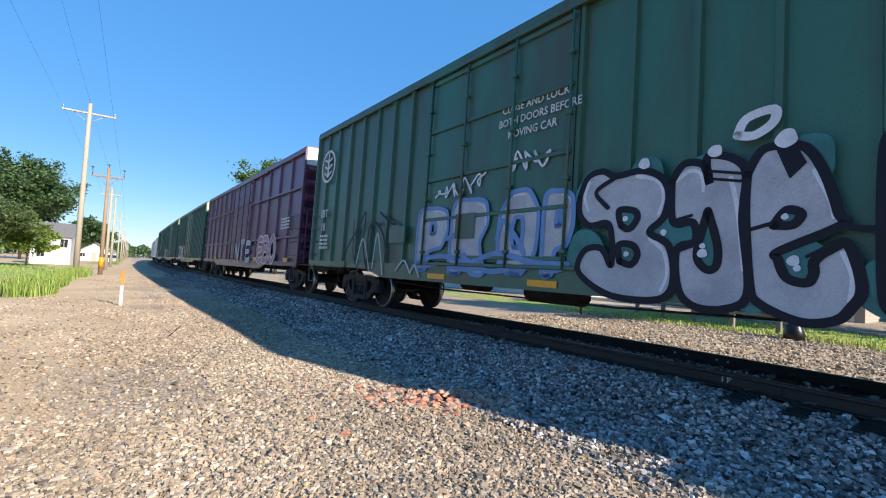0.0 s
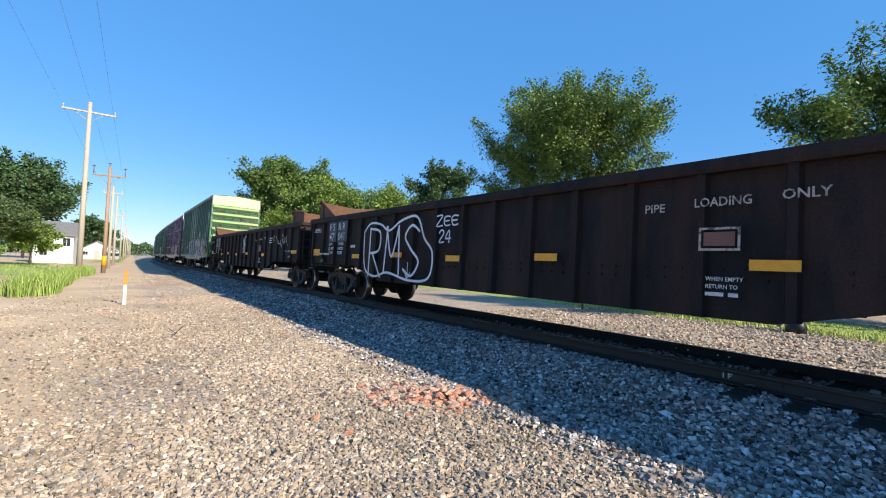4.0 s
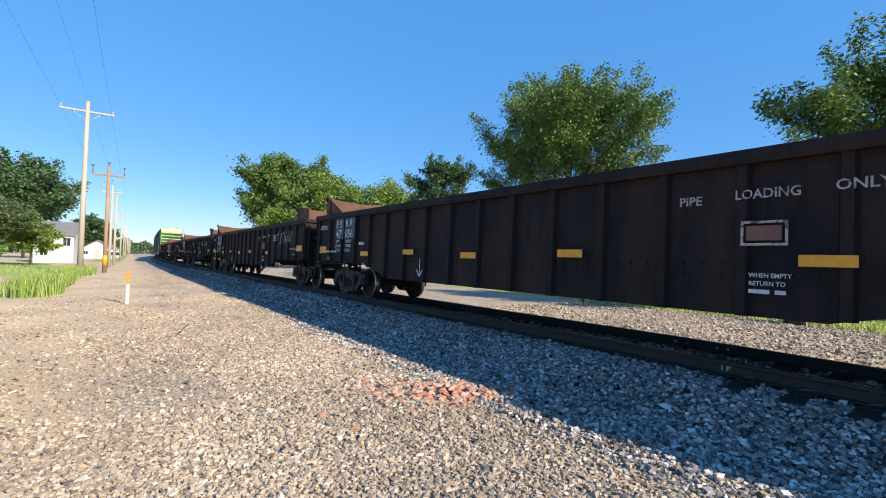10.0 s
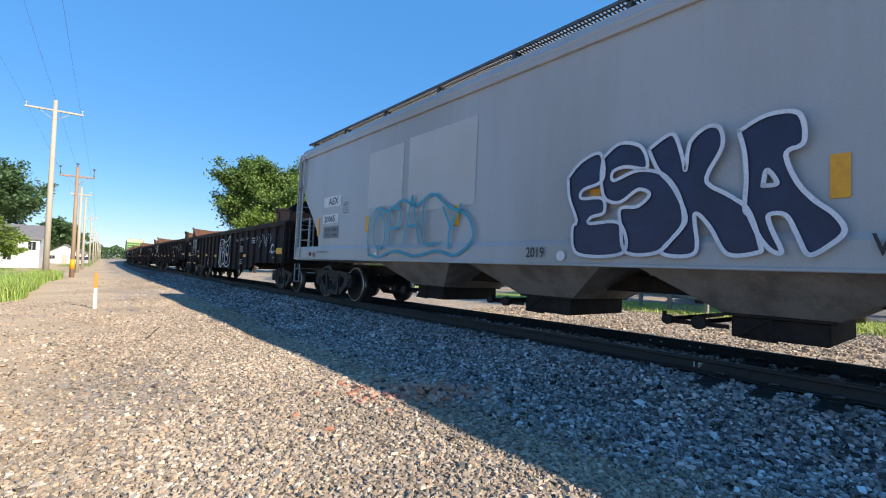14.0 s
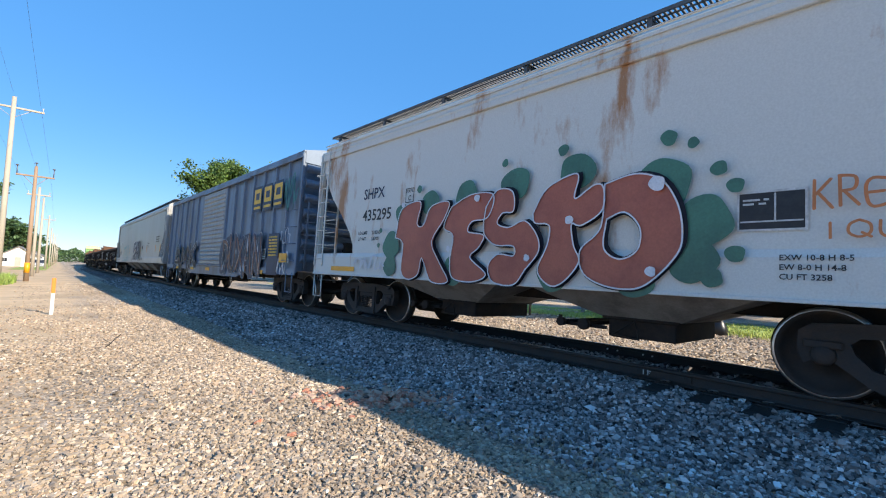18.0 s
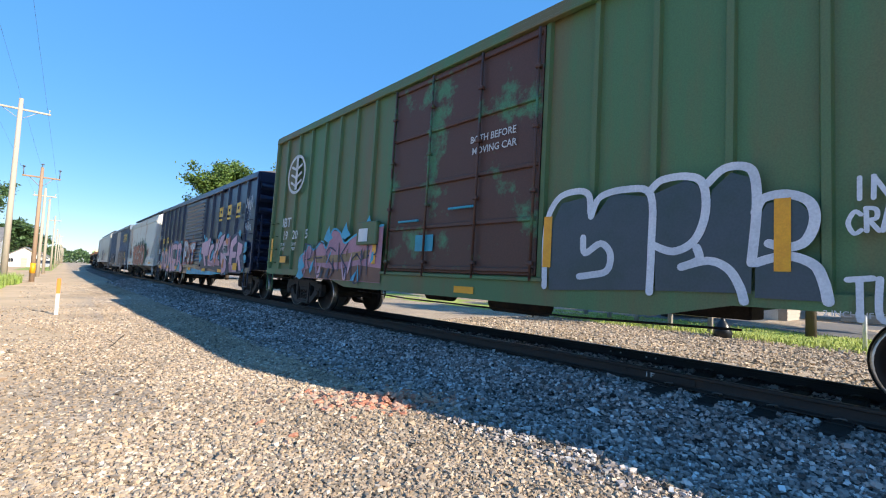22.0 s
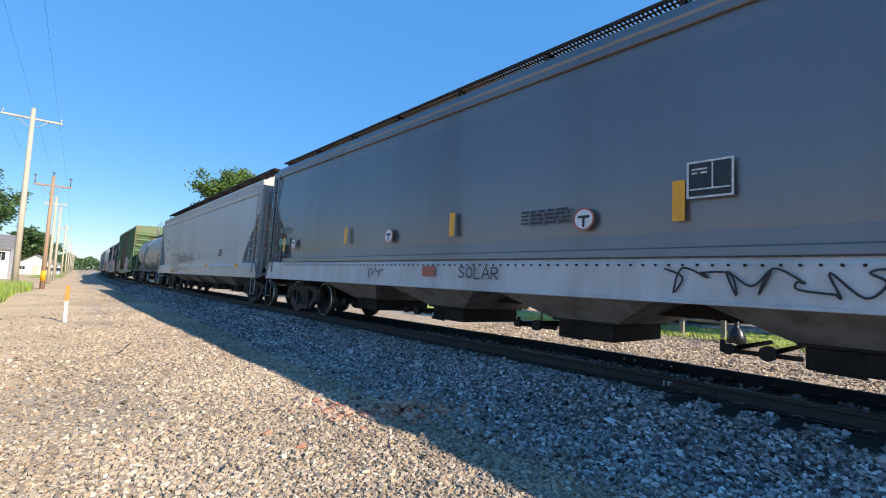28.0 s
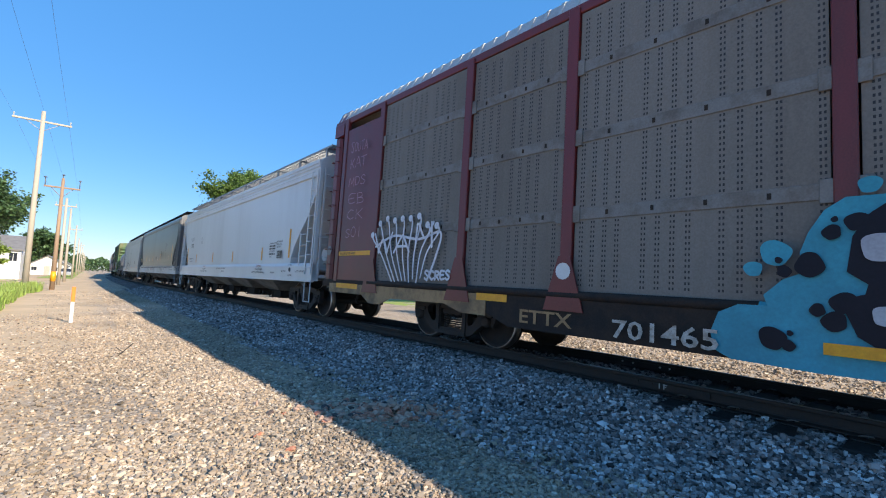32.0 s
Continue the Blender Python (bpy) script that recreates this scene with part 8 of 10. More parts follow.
def hopper_three():
    c = hopper("covered_hopper", "light grey four-compartment hopper with black scrawled graffiti", -210.15, 18.2, 4.3, hopper_grey, hopper_grey, 4, walk_mat=soot, drop=0.28)
    d = 0.0
    c.text("AEX", 1.95, 2.72, 0.22, black_mark, 1.05, d)
    c.text("6013", 1.88, 2.28, 0.24, black_mark, 1.05, d)
    c.ring("plate_mark", black_mark, 3.05, 3.33, 2.45, 2.72, 0.012, deep=d)
    c.text("C", 3.14, 2.5, 0.1, black_mark, 1, d)
    c.text("LD LMT 214200", 2.0, 1.83, 0.07, black_mark, 1, d)
    c.text("LT WT   71800", 2.0, 1.68, 0.07, black_mark, 1, d)
    c.text("NOTE: THIS CAR HAS FOUR COMPARTMENTS", 6.2, 1.19, 0.08, black_mark, 0.75, 0.045)
    reflectors(c, 1.3, (6.6, 11.5, 15.9), 0.46, 0.12, 0.045)
    reflectors(c, 1.12, (0.12, 4.0), 0.7, 0.11, 0.045)
    c.ribbon([[(4.22, 1.55), (4.06, 1.74), (4.08, 1.96), (4.33, 2.06), (4.58, 1.97), (4.79, 1.78), (4.94, 1.53), (4.93, 1.33), (4.77, 1.11), (4.44, 1.03), (4.11, 1.08), (4.01, 1.28), (4.06, 1.45), (4.22, 1.54)], [(4.77, 1.85), (4.90, 2.00), (5.18, 2.02), (5.39, 1.92), (5.54, 1.72), (5.61, 1.52), (5.56, 1.32), (5.44, 1.16), (5.23, 1.13), (5.14, 1.27), (5.06, 1.34), (5.01, 1.14), (4.92, 1.07), (4.80, 1.13)], [(5.10, 1.57), (5.18, 1.55), (5.18, 1.44), (5.09, 1.41), (5.04, 1.49), (5.10, 1.57)]], 0.042, sp_black, label="black looping graffiti", deep=0.05)
    c.ribbon([[(5.54, 1.76), (5.60, 1.92), (5.75, 2.01), (5.90, 1.90), (5.96, 1.71), (5.98, 1.61)], [(5.57, 1.48), (5.53, 1.24), (5.60, 1.08), (5.74, 1.06), (5.83, 1.17), (5.87, 1.40), (5.86, 1.25), (5.95, 1.12), (6.12, 1.13), (6.29, 1.22), (6.44, 1.42), (6.50, 1.59)], [(5.97, 1.61), (5.94, 1.82), (5.99, 1.95), (6.11, 1.92), (6.18, 1.77), (6.17, 1.57)], [(5.87, 1.71), (5.84, 1.94), (5.97, 2.07), (6.12, 2.05), (6.23, 1.91), (6.24, 1.69), (6.22, 1.47)]], 0.04, sp_black, label="black looping graffiti", deep=0.05)
    c.ribbon([[(6.28, 1.80), (6.43, 1.88), (6.45, 1.68), (6.30, 1.58), (6.31, 1.78)], [(6.31, 1.71), (6.43, 1.74)], [(6.46, 1.86), (6.51, 1.61)], [(6.58, 1.90), (6.64, 1.68), (6.73, 1.57)], [(6.53, 1.65), (6.67, 1.79), (6.85, 1.91)], [(6.75, 1.57), (6.89, 1.63), (7.04, 1.66)], [(6.85, 1.90), (6.75, 1.59)]], 0.038, sp_black, label="black scrawled letters", deep=0.05)
    c.ribbon([[(6.90, 1.94), (6.94, 1.60), (6.97, 1.86), (7.11, 2.02), (7.26, 1.99), (7.29, 1.80), (7.26, 1.62), (7.14, 1.53), (6.99, 1.61)], [(7.13, 1.81), (7.28, 1.68), (7.47, 1.55)], [(7.37, 1.95), (7.42, 1.76), (7.52, 1.61)], [(7.40, 1.79), (7.61, 1.89)], [(7.43, 1.64), (7.61, 1.76)], [(6.74, 2.08), (6.81, 2.15), (6.91, 2.12), (6.89, 2.04), (6.79, 2.02), (6.74, 2.08)]], 0.038, sp_black, label="black scrawled letters", deep=0.05)
    c.ribbon([[(7.83, 1.93), (7.99, 1.83), (8.38, 1.75)], [(7.38, 1.81), (7.72, 1.96)], [(7.57, 1.59), (7.84, 1.72), (8.38, 1.75)], [(7.87, 1.58), (8.04, 1.69)], [(8.77, 2.00), (8.60, 1.97), (8.55, 1.80), (8.65, 1.61), (8.82, 1.56), (8.94, 1.74), (8.80, 1.85), (9.31, 2.03)], [(8.67, 1.69), (8.94, 1.74), (8.93, 1.52)], [(8.96, 1.74), (9.17, 1.77), (9.10, 1.67), (9.49, 1.72)], [(7.99, 1.51), (8.02, 1.62)], [(8.08, 1.51), (8.10, 1.62)]], 0.035, sp_black, deep=0.05)
    c.ribbon([[(6.52, 2.89), (7.78, 2.92), (8.43, 2.89), (9.37, 2.88)], [(7.12, 3.02), (7.49, 2.96)]], 0.012, grey_panel, "scrape", "dark scrape along the side", d)
    c.letters("BLTK", 10.41, 10.73, 1.88, 1.98, 0.012, black_mark, seed=142, deep=0.05)
    c.letters("BLTH", 10.43, 10.79, 1.65, 1.77, 0.014, black_mark, seed=143, deep=0.05)
    for s in (5.61, 9.38, 3.72):
        c.plate("sheet_seam", grey_panel, s, s + 0.014, 1.46, 3.9, "", d)
    notice(c, 13.4, 13.85, 1.75, 2.05)


def hopper_four():
    c = hopper("covered_hopper", "dull metallic grey covered hopper with a white sill", -229.3, 18.2, 4.3, hopper_metal, sill_white, 4, walk_mat=soot, bulge=0.06, cut=1.75)
    d = 0.09
    part("rivet_band", Shape().box(-c.side - 0.05, -c.side, -c.length / 2 + 1.2, c.length / 2 - 1.2, 1.44, 1.56, 0.02), hopper_metal, c.ob)
    riv = Shape()
    for i in range(110):
        s = 1.3 + 15.6 * i / 109
        riv.rod((-c.side - 0.045, c.y(s), 1.36), (-c.side - 0.06, c.y(s), 1.36), 0.016, n=6)
    tagged(part("rivets", riv, soot, c.ob), kind="stuff")
    c.text("RRSX", 0.95, 2.3, 0.18, sp_green, 1.1, d)
    c.plate("number_panel", sp_green, 0.95, 1.75, 1.93, 2.13, "green number panel", d)
    c.text("410", 1.2, 1.96, 0.13, white_mark, 1, d + 0.004)
    for s in (2.0, 6.64, 11.0, 15.5):
        c.disc("round_sign", white_panel, s, 1.95, 0.13, "white round sign with a red ring", d, 22)
        c.disc("round_sign", sp_brick, s, 1.95, 0.15, "", d, 22, 0.125)
        c.ribbon([[(s - 0.07, 1.98), (s + 0.07, 1.98)], [(s, 1.98), (s, 1.86)]], 0.035, black_mark, "sign_mark", deep=d + 0.003)
    for s, z, h in ((1.3, 1.75, 0.4), (4.85, 1.85, 0.38), (8.45, 1.85, 0.4), (12.08, 1.84, 0.45), (16.65, 1.8, 0.95)):
        c.plate("reflector", amber, s, s + 0.13, z, z + h, "upright amber reflective strip", d)
    notice(c, 12.24, 12.66, 2.08, 2.46, d)
    for j, a in enumerate(("EXW 10-8 H 5-3", "EW 10-7 H 14-10", "CU FT 5011")):
        c.text(a, 14.2, 2.2 - 0.12 * j, 0.07, black_mark, 1, d)
    c.bars(black_mark, 10.0, 10.8, 2.1, 4, 0.03, 0.025, deep=d)
    c.letters("SOLAR", 8.7, 9.6, 1.15, 1.32, 0.022, black_mark, seed=151, deep=0.05, label="black scrawl on the sill")
    c.plate("sticker", sp_brick, 7.75, 8.1, 1.16, 1.34, "red and black sticker", 0.05)
    c.tag(12.0, 14.2, 1.05, 1.33, 0.022, black_mark, 152, 7, deep=0.05)
    c.tag(5.9, 6.5, 1.08, 1.3, 0.018, black_mark, 153, 4, deep=0.05)
    c.text("2 INCH HF COMP SHOES", 16.2, 1.16, 0.06, black_mark, 1, 0.045)
    c.tag(14.2, 14.7, 2.4, 3.0, 0.012, black_mark, 154, 4, deep=d, label="fine black doodle")


def hopper_five():
    c = hopper("covered_hopper", "clean pale grey four-compartment covered hopper", -248.9, 17.35, 4.3, hopper_pale, hopper_pale, 4, walk_mat=grey_steel, drop=0.28, pitch=2.75)
    d = 0.0
    c.text("A E X", 2.0, 2.72, 0.19, black_mark, 1.0, d)
    c.text("17973", 1.92, 2.35, 0.22, black_mark, 1.0, d)
    c.ring("plate_mark", black_mark, 4.25, 4.5, 2.52, 2.8, 0.012, deep=d)
    c.text("PLATE", 4.28, 2.71, 0.045, black_mark, 1, d)
    c.text("C", 4.33, 2.57, 0.09, black_mark, 1, d)
    c.text("LD LMT 223000LBS 101 150 KGS", 1.95, 1.76, 0.06, black_mark, 0.85, d)
    c.text("LT WT    63000LBS  28 576 KGS", 1.95, 1.64, 0.06, black_mark, 0.85, d)
    for s, z, h in ((1.4, 1.6, 0.75), (3.5, 1.58, 0.42), (6.72, 1.58, 0.42), (9.8, 1.55, 0.42), (13.2, 1.58, 0.42), (15.55, 1.62, 0.85)):
        c.plate("reflector", amber, s, s + 0.12, z, z + h, "upright amber reflective strip", d)
    for s in (5.15, 12.7):
        c.text("CAUTION", s + 0.25, 1.35, 0.07, sp_brick, 1, 0.045)
        c.text("BEFORE UNLOADING", s + 0.12, 1.24, 0.06, black_mark, 0.9, 0.045)
        c.text("OPEN ONE HATCH PER COMPARTMENT", s - 0.2, 1.14, 0.06, black_mark, 0.85, 0.045)
    c.text("NOTE: THIS CAR HAS FOUR COMPARTMENTS", 7.8, 1.27, 0.06, black_mark, 0.8, 0.045)
    c.text("5124 GATES", 8.6, 1.15, 0.06, black_mark, 0.9, 0.045)
    for j, a in enumerate(("EXTERIOR PAINTED BY", "", "", "INTERIOR LINING", "", "6-2018")):
        if a:
            c.text(a, 13.95 + 0.03 * (j % 3), 2.08 - 0.085 * j, 0.05, black_mark, 0.9, d)
        else:
            c.bars(black_mark, 13.95, 14.5, 2.08 - 0.085 * j, 1, 0.045, deep=d)
    for j, a in enumerate(("EXW 10-8 H 8-7", "EW 8-0 H 15-2", "CU FT 5420")):
        c.text(a, 14.6, 2.12 - 0.085 * j, 0.05, black_mark, 0.95, d)
    notice(c, 14.65, 15.1, 1.62, 1.86)
    c.text("LIFT HERE", 15.75, 1.38, 0.05, black_mark, 1, 0.045)
    c.text("PULL HERE", 15.75, 1.08, 0.05, black_mark, 1, 0.045)
    c.text("JACK HERE", 15.25, 1.2, 0.05, black_mark, 1, 0.045)
    c.text("1 1/2 INCH HF COMP SHOES", 16.3, 1.2, 0.05, black_mark, 0.7, 0.045)
    part("sill_hole", Shape().rod((-c.side - 0.05, c.y(15.85), 1.27), (-c.side - 0.03, c.y(15.85), 1.27), 0.06, n=14), black_mark, c.ob)
    part("sill_slot", Shape().box(-c.side - 0.05, -c.side - 0.03, c.y(14.6), c.y(14.3), 1.15, 1.2, 0.01), grey_steel, c.ob)


def hopper_far(front):
    hopper("covered_hopper", "pale covered hopper at the head of the train", front, 18.4, 4.25, hopper_pale, hopper_pale, 3)


# ---- tank car ----
def tank_car():
    c = Car("tank_car", "grey tank car with a roof platform and ladders", -196.44, 13.05, 1.52)
    ob, L, y = c.ob, c.length, c.y
    r, zc = 1.38, 2.52
    shell = Shape()
    stations = [(0.42, 0.05), (0.45, 0.45), (0.53, 0.82), (0.66, 1.12), (0.82, 1.30), (1.0, r), (3.3, r), (3.32, r + 0.006), (6.5, r + 0.006), (6.52, r), (9.6, r), (9.62, r + 0.006), (12.05, r), (12.23, 1.30), (12.39, 1.12), (12.52, 0.82), (12.60, 0.45), (12.63, 0.05)]
    n = 44
    v = []
    for s, rad in stations:
        for i in range(n):
            a = 2 * math.pi * i / n
            v.append((rad * math.cos(a), y(s), zc + rad * math.sin(a)))
    f = [(k * n + i, k * n + (i + 1) % n, (k + 1) * n + (i + 1) % n, (k + 1) * n + i) for k in range(len(stations) - 1) for i in range(n)]
    shell.add(v, f, True)
    part("tank_shell", shell, tank_grey, ob, "grey cylindrical tank with domed ends")

    def on_tank(name, mat, s0, s1, z0, z1, label="", lift=0.006):
        sh = Shape()
        m = 5
        vv = []
        for j in range(m + 1):
            z = z0 + (z1 - z0) * j / m
            x = -math.sqrt(max(0.0, (r + lift) ** 2 - (z - zc) ** 2))
            vv += [(x, y(s0), z), (x, y(s1), z)]
        sh.add(vv, [(2 * j, 2 * j + 1, 2 * j + 3, 2 * j + 2) for j in range(m)], True)
        return part(name, sh, mat, ob, label)

    def tank_text(body, s, z, size, wide=1.0, mat=black_mark):
        t = c.text(body, s, 0, size, mat, wide)
        lean = math.asin(max(-1, min(1, (z - zc) / r)))
        t.matrix_basis = Matrix.Translation((-(r + 0.014) * math.cos(lean), y(s), z)) @ Matrix.Rotation(lean, 4, "Y") @ TEXT_TURN @ Matrix.Diagonal((wide, 1, 1, 1))
        return t

    tank_text("UTLX", 2.05, 2.12, 0.2, 1.15)
    tank_text("300571", 3.25, 2.12, 0.2, 1.05)
    tank_text("THE TANK CAR PEOPLE", 2.1, 1.96, 0.07)
    for k, (a, b, d) in enumerate((("LD LMT", "203600 LB", "92 400 KG"), ("LT WT", "59400 LB", "26 900 KG"))):
        tank_text(a, 2.15, 1.8 - 0.12 * k, 0.06)
        tank_text(b, 2.5, 1.8 - 0.12 * k, 0.06)
        tank_text(d, 3.2, 1.8 - 0.12 * k, 0.06)
    for s0, s1, z0, z1 in ((3.85, 6.0, 1.45, 2.0), (8.0, 9.55, 1.48, 1.87), (11.1, 11.74, 1.76, 1.92)):
        on_tank("repaint_patch", patch_grey, s0, s1, z0, z1, "pale grey repaint patch")
    on_tank("data_sheet", white_panel, 10.84, 11.86, 2.08, 2.52, "white data sheet with rows of small print")
    for k in range(6):
        on_tank("print_row", grey_panel, 10.88, 11.82, 2.105 + 0.068 * k, 2.145 + 0.068 * k, lift=0.009)
    for k in range(3):
        on_tank("print_rule", black_mark, (10.84, 11.2, 11.55)[k], (10.85, 11.21, 11.56)[k], 2.08, 2.5, lift=0.011)
    on_tank("data_panel", white_panel, 10.23, 10.66, 1.67, 1.94, "black data panel in a white frame", 0.007)
    on_tank("data_panel", black_mark, 10.26, 10.43, 1.73, 1.92, "", 0.010)
    on_tank("data_panel", black_mark, 10.46, 10.63, 1.73, 1.92, "", 0.010)
    on_tank("print_row", black_mark, 10.28, 10.6, 1.685, 1.71, lift=0.010)
    on_tank("stripe", navy_panel, 8.8, 11.86, 2.585, 2.6, "thin dark line along the tank", 0.009)
    tank_text("SANDERSVILLE, GEORGIA", 8.9, 2.1, 0.075, 0.75)
    for k in range(6):
        on_tank("print_row", black_mark, 10.4 + 0.07 * k, 10.45 + 0.07 * k, 2.49, 2.54, lift=0.009)
    # the owner's word, worn down to pale shapes
    for s0, s1, z0, z1 in ((9.3, 9.42, 2.68, 3.1), (9.15, 9.6, 2.9, 2.97), (9.75, 9.85, 2.68, 3.12), (9.95, 10.05, 2.68, 2.92), (10.2, 10.28, 2.68, 2.92), (10.4, 10.75, 2.68, 2.92), (10.9, 10.99, 2.68, 3.12), (11.12, 11.5, 2.68, 2.92)):
        on_tank("faded_mark", patch_grey, s0, s1, z0, z1, "ghost of a worn white mark", 0.005)
    for s, z0, z1 in ((0.95, 1.85, 2.7), (3.0, 2.3, 2.7), (5.1, 2.3, 2.7), (8.43, 2.3, 2.6), (11.9, 1.82, 2.68)):
        on_tank("reflector", amber, s, s + 0.10, z0, z1, "upright amber reflective strip", 0.012)
    for k in range(3):
        on_tank("stencil", black_mark, 4.35, 4.75, 2.12 + 0.08 * k, 2.15 + 0.08 * k, lift=0.008)
        on_tank("stencil", black_mark, 11.35, 11.75, 1.50 + 0.06 * k, 1.53 + 0.06 * k, lift=0.008)
    # hazard placard
    for s in (10.95,):
        x = -math.sqrt(r * r - (1.72 - zc) ** 2) - 0.05
        part("placard", Shape().prism([(y(s), 1.5), (y(s + 0.22), 1.72), (y(s), 1.94), (y(s - 0.22), 1.72)], "x", x - 0.012, x), grey_steel, ob, "diamond placard holder")
    # stub sills, saddles, walkways
    for s0, s1 in ((0.0, 3.4), (L - 3.4, L)):
        part("stub_sill", Shape().box(-0.36, 0.36, y(s1), y(s0), 0.74, 1.12, 0.02), soot, ob)
        part("platform", Shape().box(-1.5, 1.5, y(min(s1, s0 + 1.35) if s0 == 0 else L), y(s0 if s0 == 0 else L - 1.35), 1.03, 1.11, 0.01), grey_steel, ob)
    for s in (2.05, L - 2.05):
        part("saddle", Shape().prism([(-1.25, 1.0), (1.25, 1.0), (1.2, 1.75), (0.7, 1.3), (0, 1.16), (-0.7, 1.3), (-1.2, 1.75)], "y", y(s) - 0.05, y(s) + 0.05), tank_grey, ob)
        part("saddle_brace", Shape().rod((-1.35, y(s - 0.45), 1.06), (-1.05, y(s - 0.2), 1.75), 0.028, n=10), tank_grey, ob)
    part("side_rail", Shape().pipe([(-1.48, y(1.35), 1.08), (-1.5, y(L - 1.35), 1.08)], 0.022), grey_steel, ob)
    for s in (3.6, 5.0, 7.9, 9.3):
        part("rail_bracket", Shape().pipe([(-1.5, y(s), 1.08), (-1.12, y(s), 1.7)], 0.018), grey_steel, ob)
    for sgn in (-1, 1):
        yy = sgn * L / 2
        part("end_rail", Shape().pipe([(-1.46, yy - sgn * 1.05, 1.1), (-1.46, yy - sgn * 1.05, 2.15), (-1.46, yy - sgn * 0.95, 2.25), (-1.3, yy - sgn * 0.1, 2.05), (1.3, yy - sgn * 0.1, 2.05), (1.46, yy - sgn * 0.95, 2.25), (1.46, yy - sgn * 1.05, 1.1)], 0.022), grey_steel, ob)
        part("end_post", Shape().pipe([(-1.3, yy - sgn * 0.1, 2.05), (-1.3, yy - sgn * 0.1, 1.1)], 0.02), grey_steel, ob)
    # side ladder and roof platform with rails
    part("side_ladder", Shape().pipe([(-1.5, y(5.75), 0.5), (-1.5, y(5.75), 2.4), (-1.33, y(5.75), 3.0), (-0.95, y(5.75), 3.55), (-0.5, y(5.75), 3.92)], 0.024).pipe([(-1.5, y(6.3), 0.5), (-1.5, y(6.3), 2.4), (-1.33, y(6.3), 3.0), (-0.95, y(6.3), 3.55), (-0.5, y(6.3), 3.92)], 0.024), grey_steel, ob)
    rungs = Shape()
    for x, z in ((-1.5, 0.6), (-1.5, 0.95), (-1.5, 1.3), (-1.5, 1.65), (-1.5, 2.0), (-1.5, 2.35), (-1.4, 2.7), (-1.25, 3.1), (-1.02, 3.45), (-0.7, 3.76)):
        rungs.rod((x, y(5.75), z), (x, y(6.3), z), 0.014, n=6)
    part("ladder_rungs", rungs, grey_steel, ob)
    part("roof_platform", Shape().box(-0.75, 0.75, y(7.6), y(4.9), 3.86, 3.90, 0.005), grey_steel, ob)
    for x in (-0.72, 0.72):
        part("roof_rail", Shape().pipe([(x, y(4.95), 3.9), (x, y(4.95), 4.62), (x, y(5.1), 4.72), (x, y(5.7), 4.78), (x, y(5.75), 3.9)], 0.022), grey_steel, ob)
        part("roof_rail", Shape().pipe([(x, y(6.3), 3.9), (x, y(6.3), 4.75), (x, y(6.45), 4.9), (x, y(6.75), 4.88), (x, y(7.55), 4.4), (x, y(7.55), 3.9)], 0.022), grey_steel, ob)
        part("roof_rail", Shape().pipe([(x, y(4.95), 4.3), (x, y(5.75), 4.1)], 0.018), grey_steel, ob)
    part("manway", Shape().rod((0, y(6.85), 3.85), (0, y(6.85), 4.32), 0.42, 0.42, n=20).rod((0, y(6.85), 4.32), (0, y(6.85), 4.38), 0.44, 0.40, n=20), tank_grey, ob)
    part("valve", Shape().rod((0.1, y(5.6), 3.85), (0.1, y(5.6), 4.2), 0.12, n=12), tank_grey, ob)
    part("bottom_outlet", Shape().rod((0, y(6.5), 1.2), (0, y(6.5), 0.62), 0.2, 0.14, n=14), soot, ob)
    part("brake_rod", Shape().pipe([(-0.7, y(3.2), 0.8), (-0.75, y(6.5), 0.92), (-0.7, y(9.8), 0.8)], 0.025), soot, ob)
    part("air_tank", Shape().rod((-0.5, y(9.0), 0.85), (-0.5, y(10.1), 0.85), 0.18, n=14), soot, ob)
    part("brake_valve", Shape().box(-0.9, -0.5, y(0.85), y(0.5), 1.12, 1.5, 0.03).rod((-0.9, y(0.4), 1.25), (-0.5, y(0.4), 1.25), 0.12, n=12), grey_steel, ob)
    brake_wheel(c, 1.75, 0.5, 0.02)
    c.side = 1.5
    c.text("2 INCH HF COMP SHOES", 0.7, 1.045, 0.045, black_mark, 1, 0.01)
    stirrup(c, grey_steel, 0.1, 0.5, 1.05, 0.45)
    stirrup(c, grey_steel, L - 0.5, L - 0.1, 1.05, 0.45)
    truck(c, 1.95, 0.91)
    truck(c, L - 1.95, 0.91)
    ends(c)
    CARS.append(c)


# ---- car-carrying rack ----
strap_steel = material("dull_strap_zinc", (0.20, 0.19, 0.175), 0.6, 0.2, (0.11, 0.085, 0.065), 3, 0.7, 50, 0.08, 0.002)


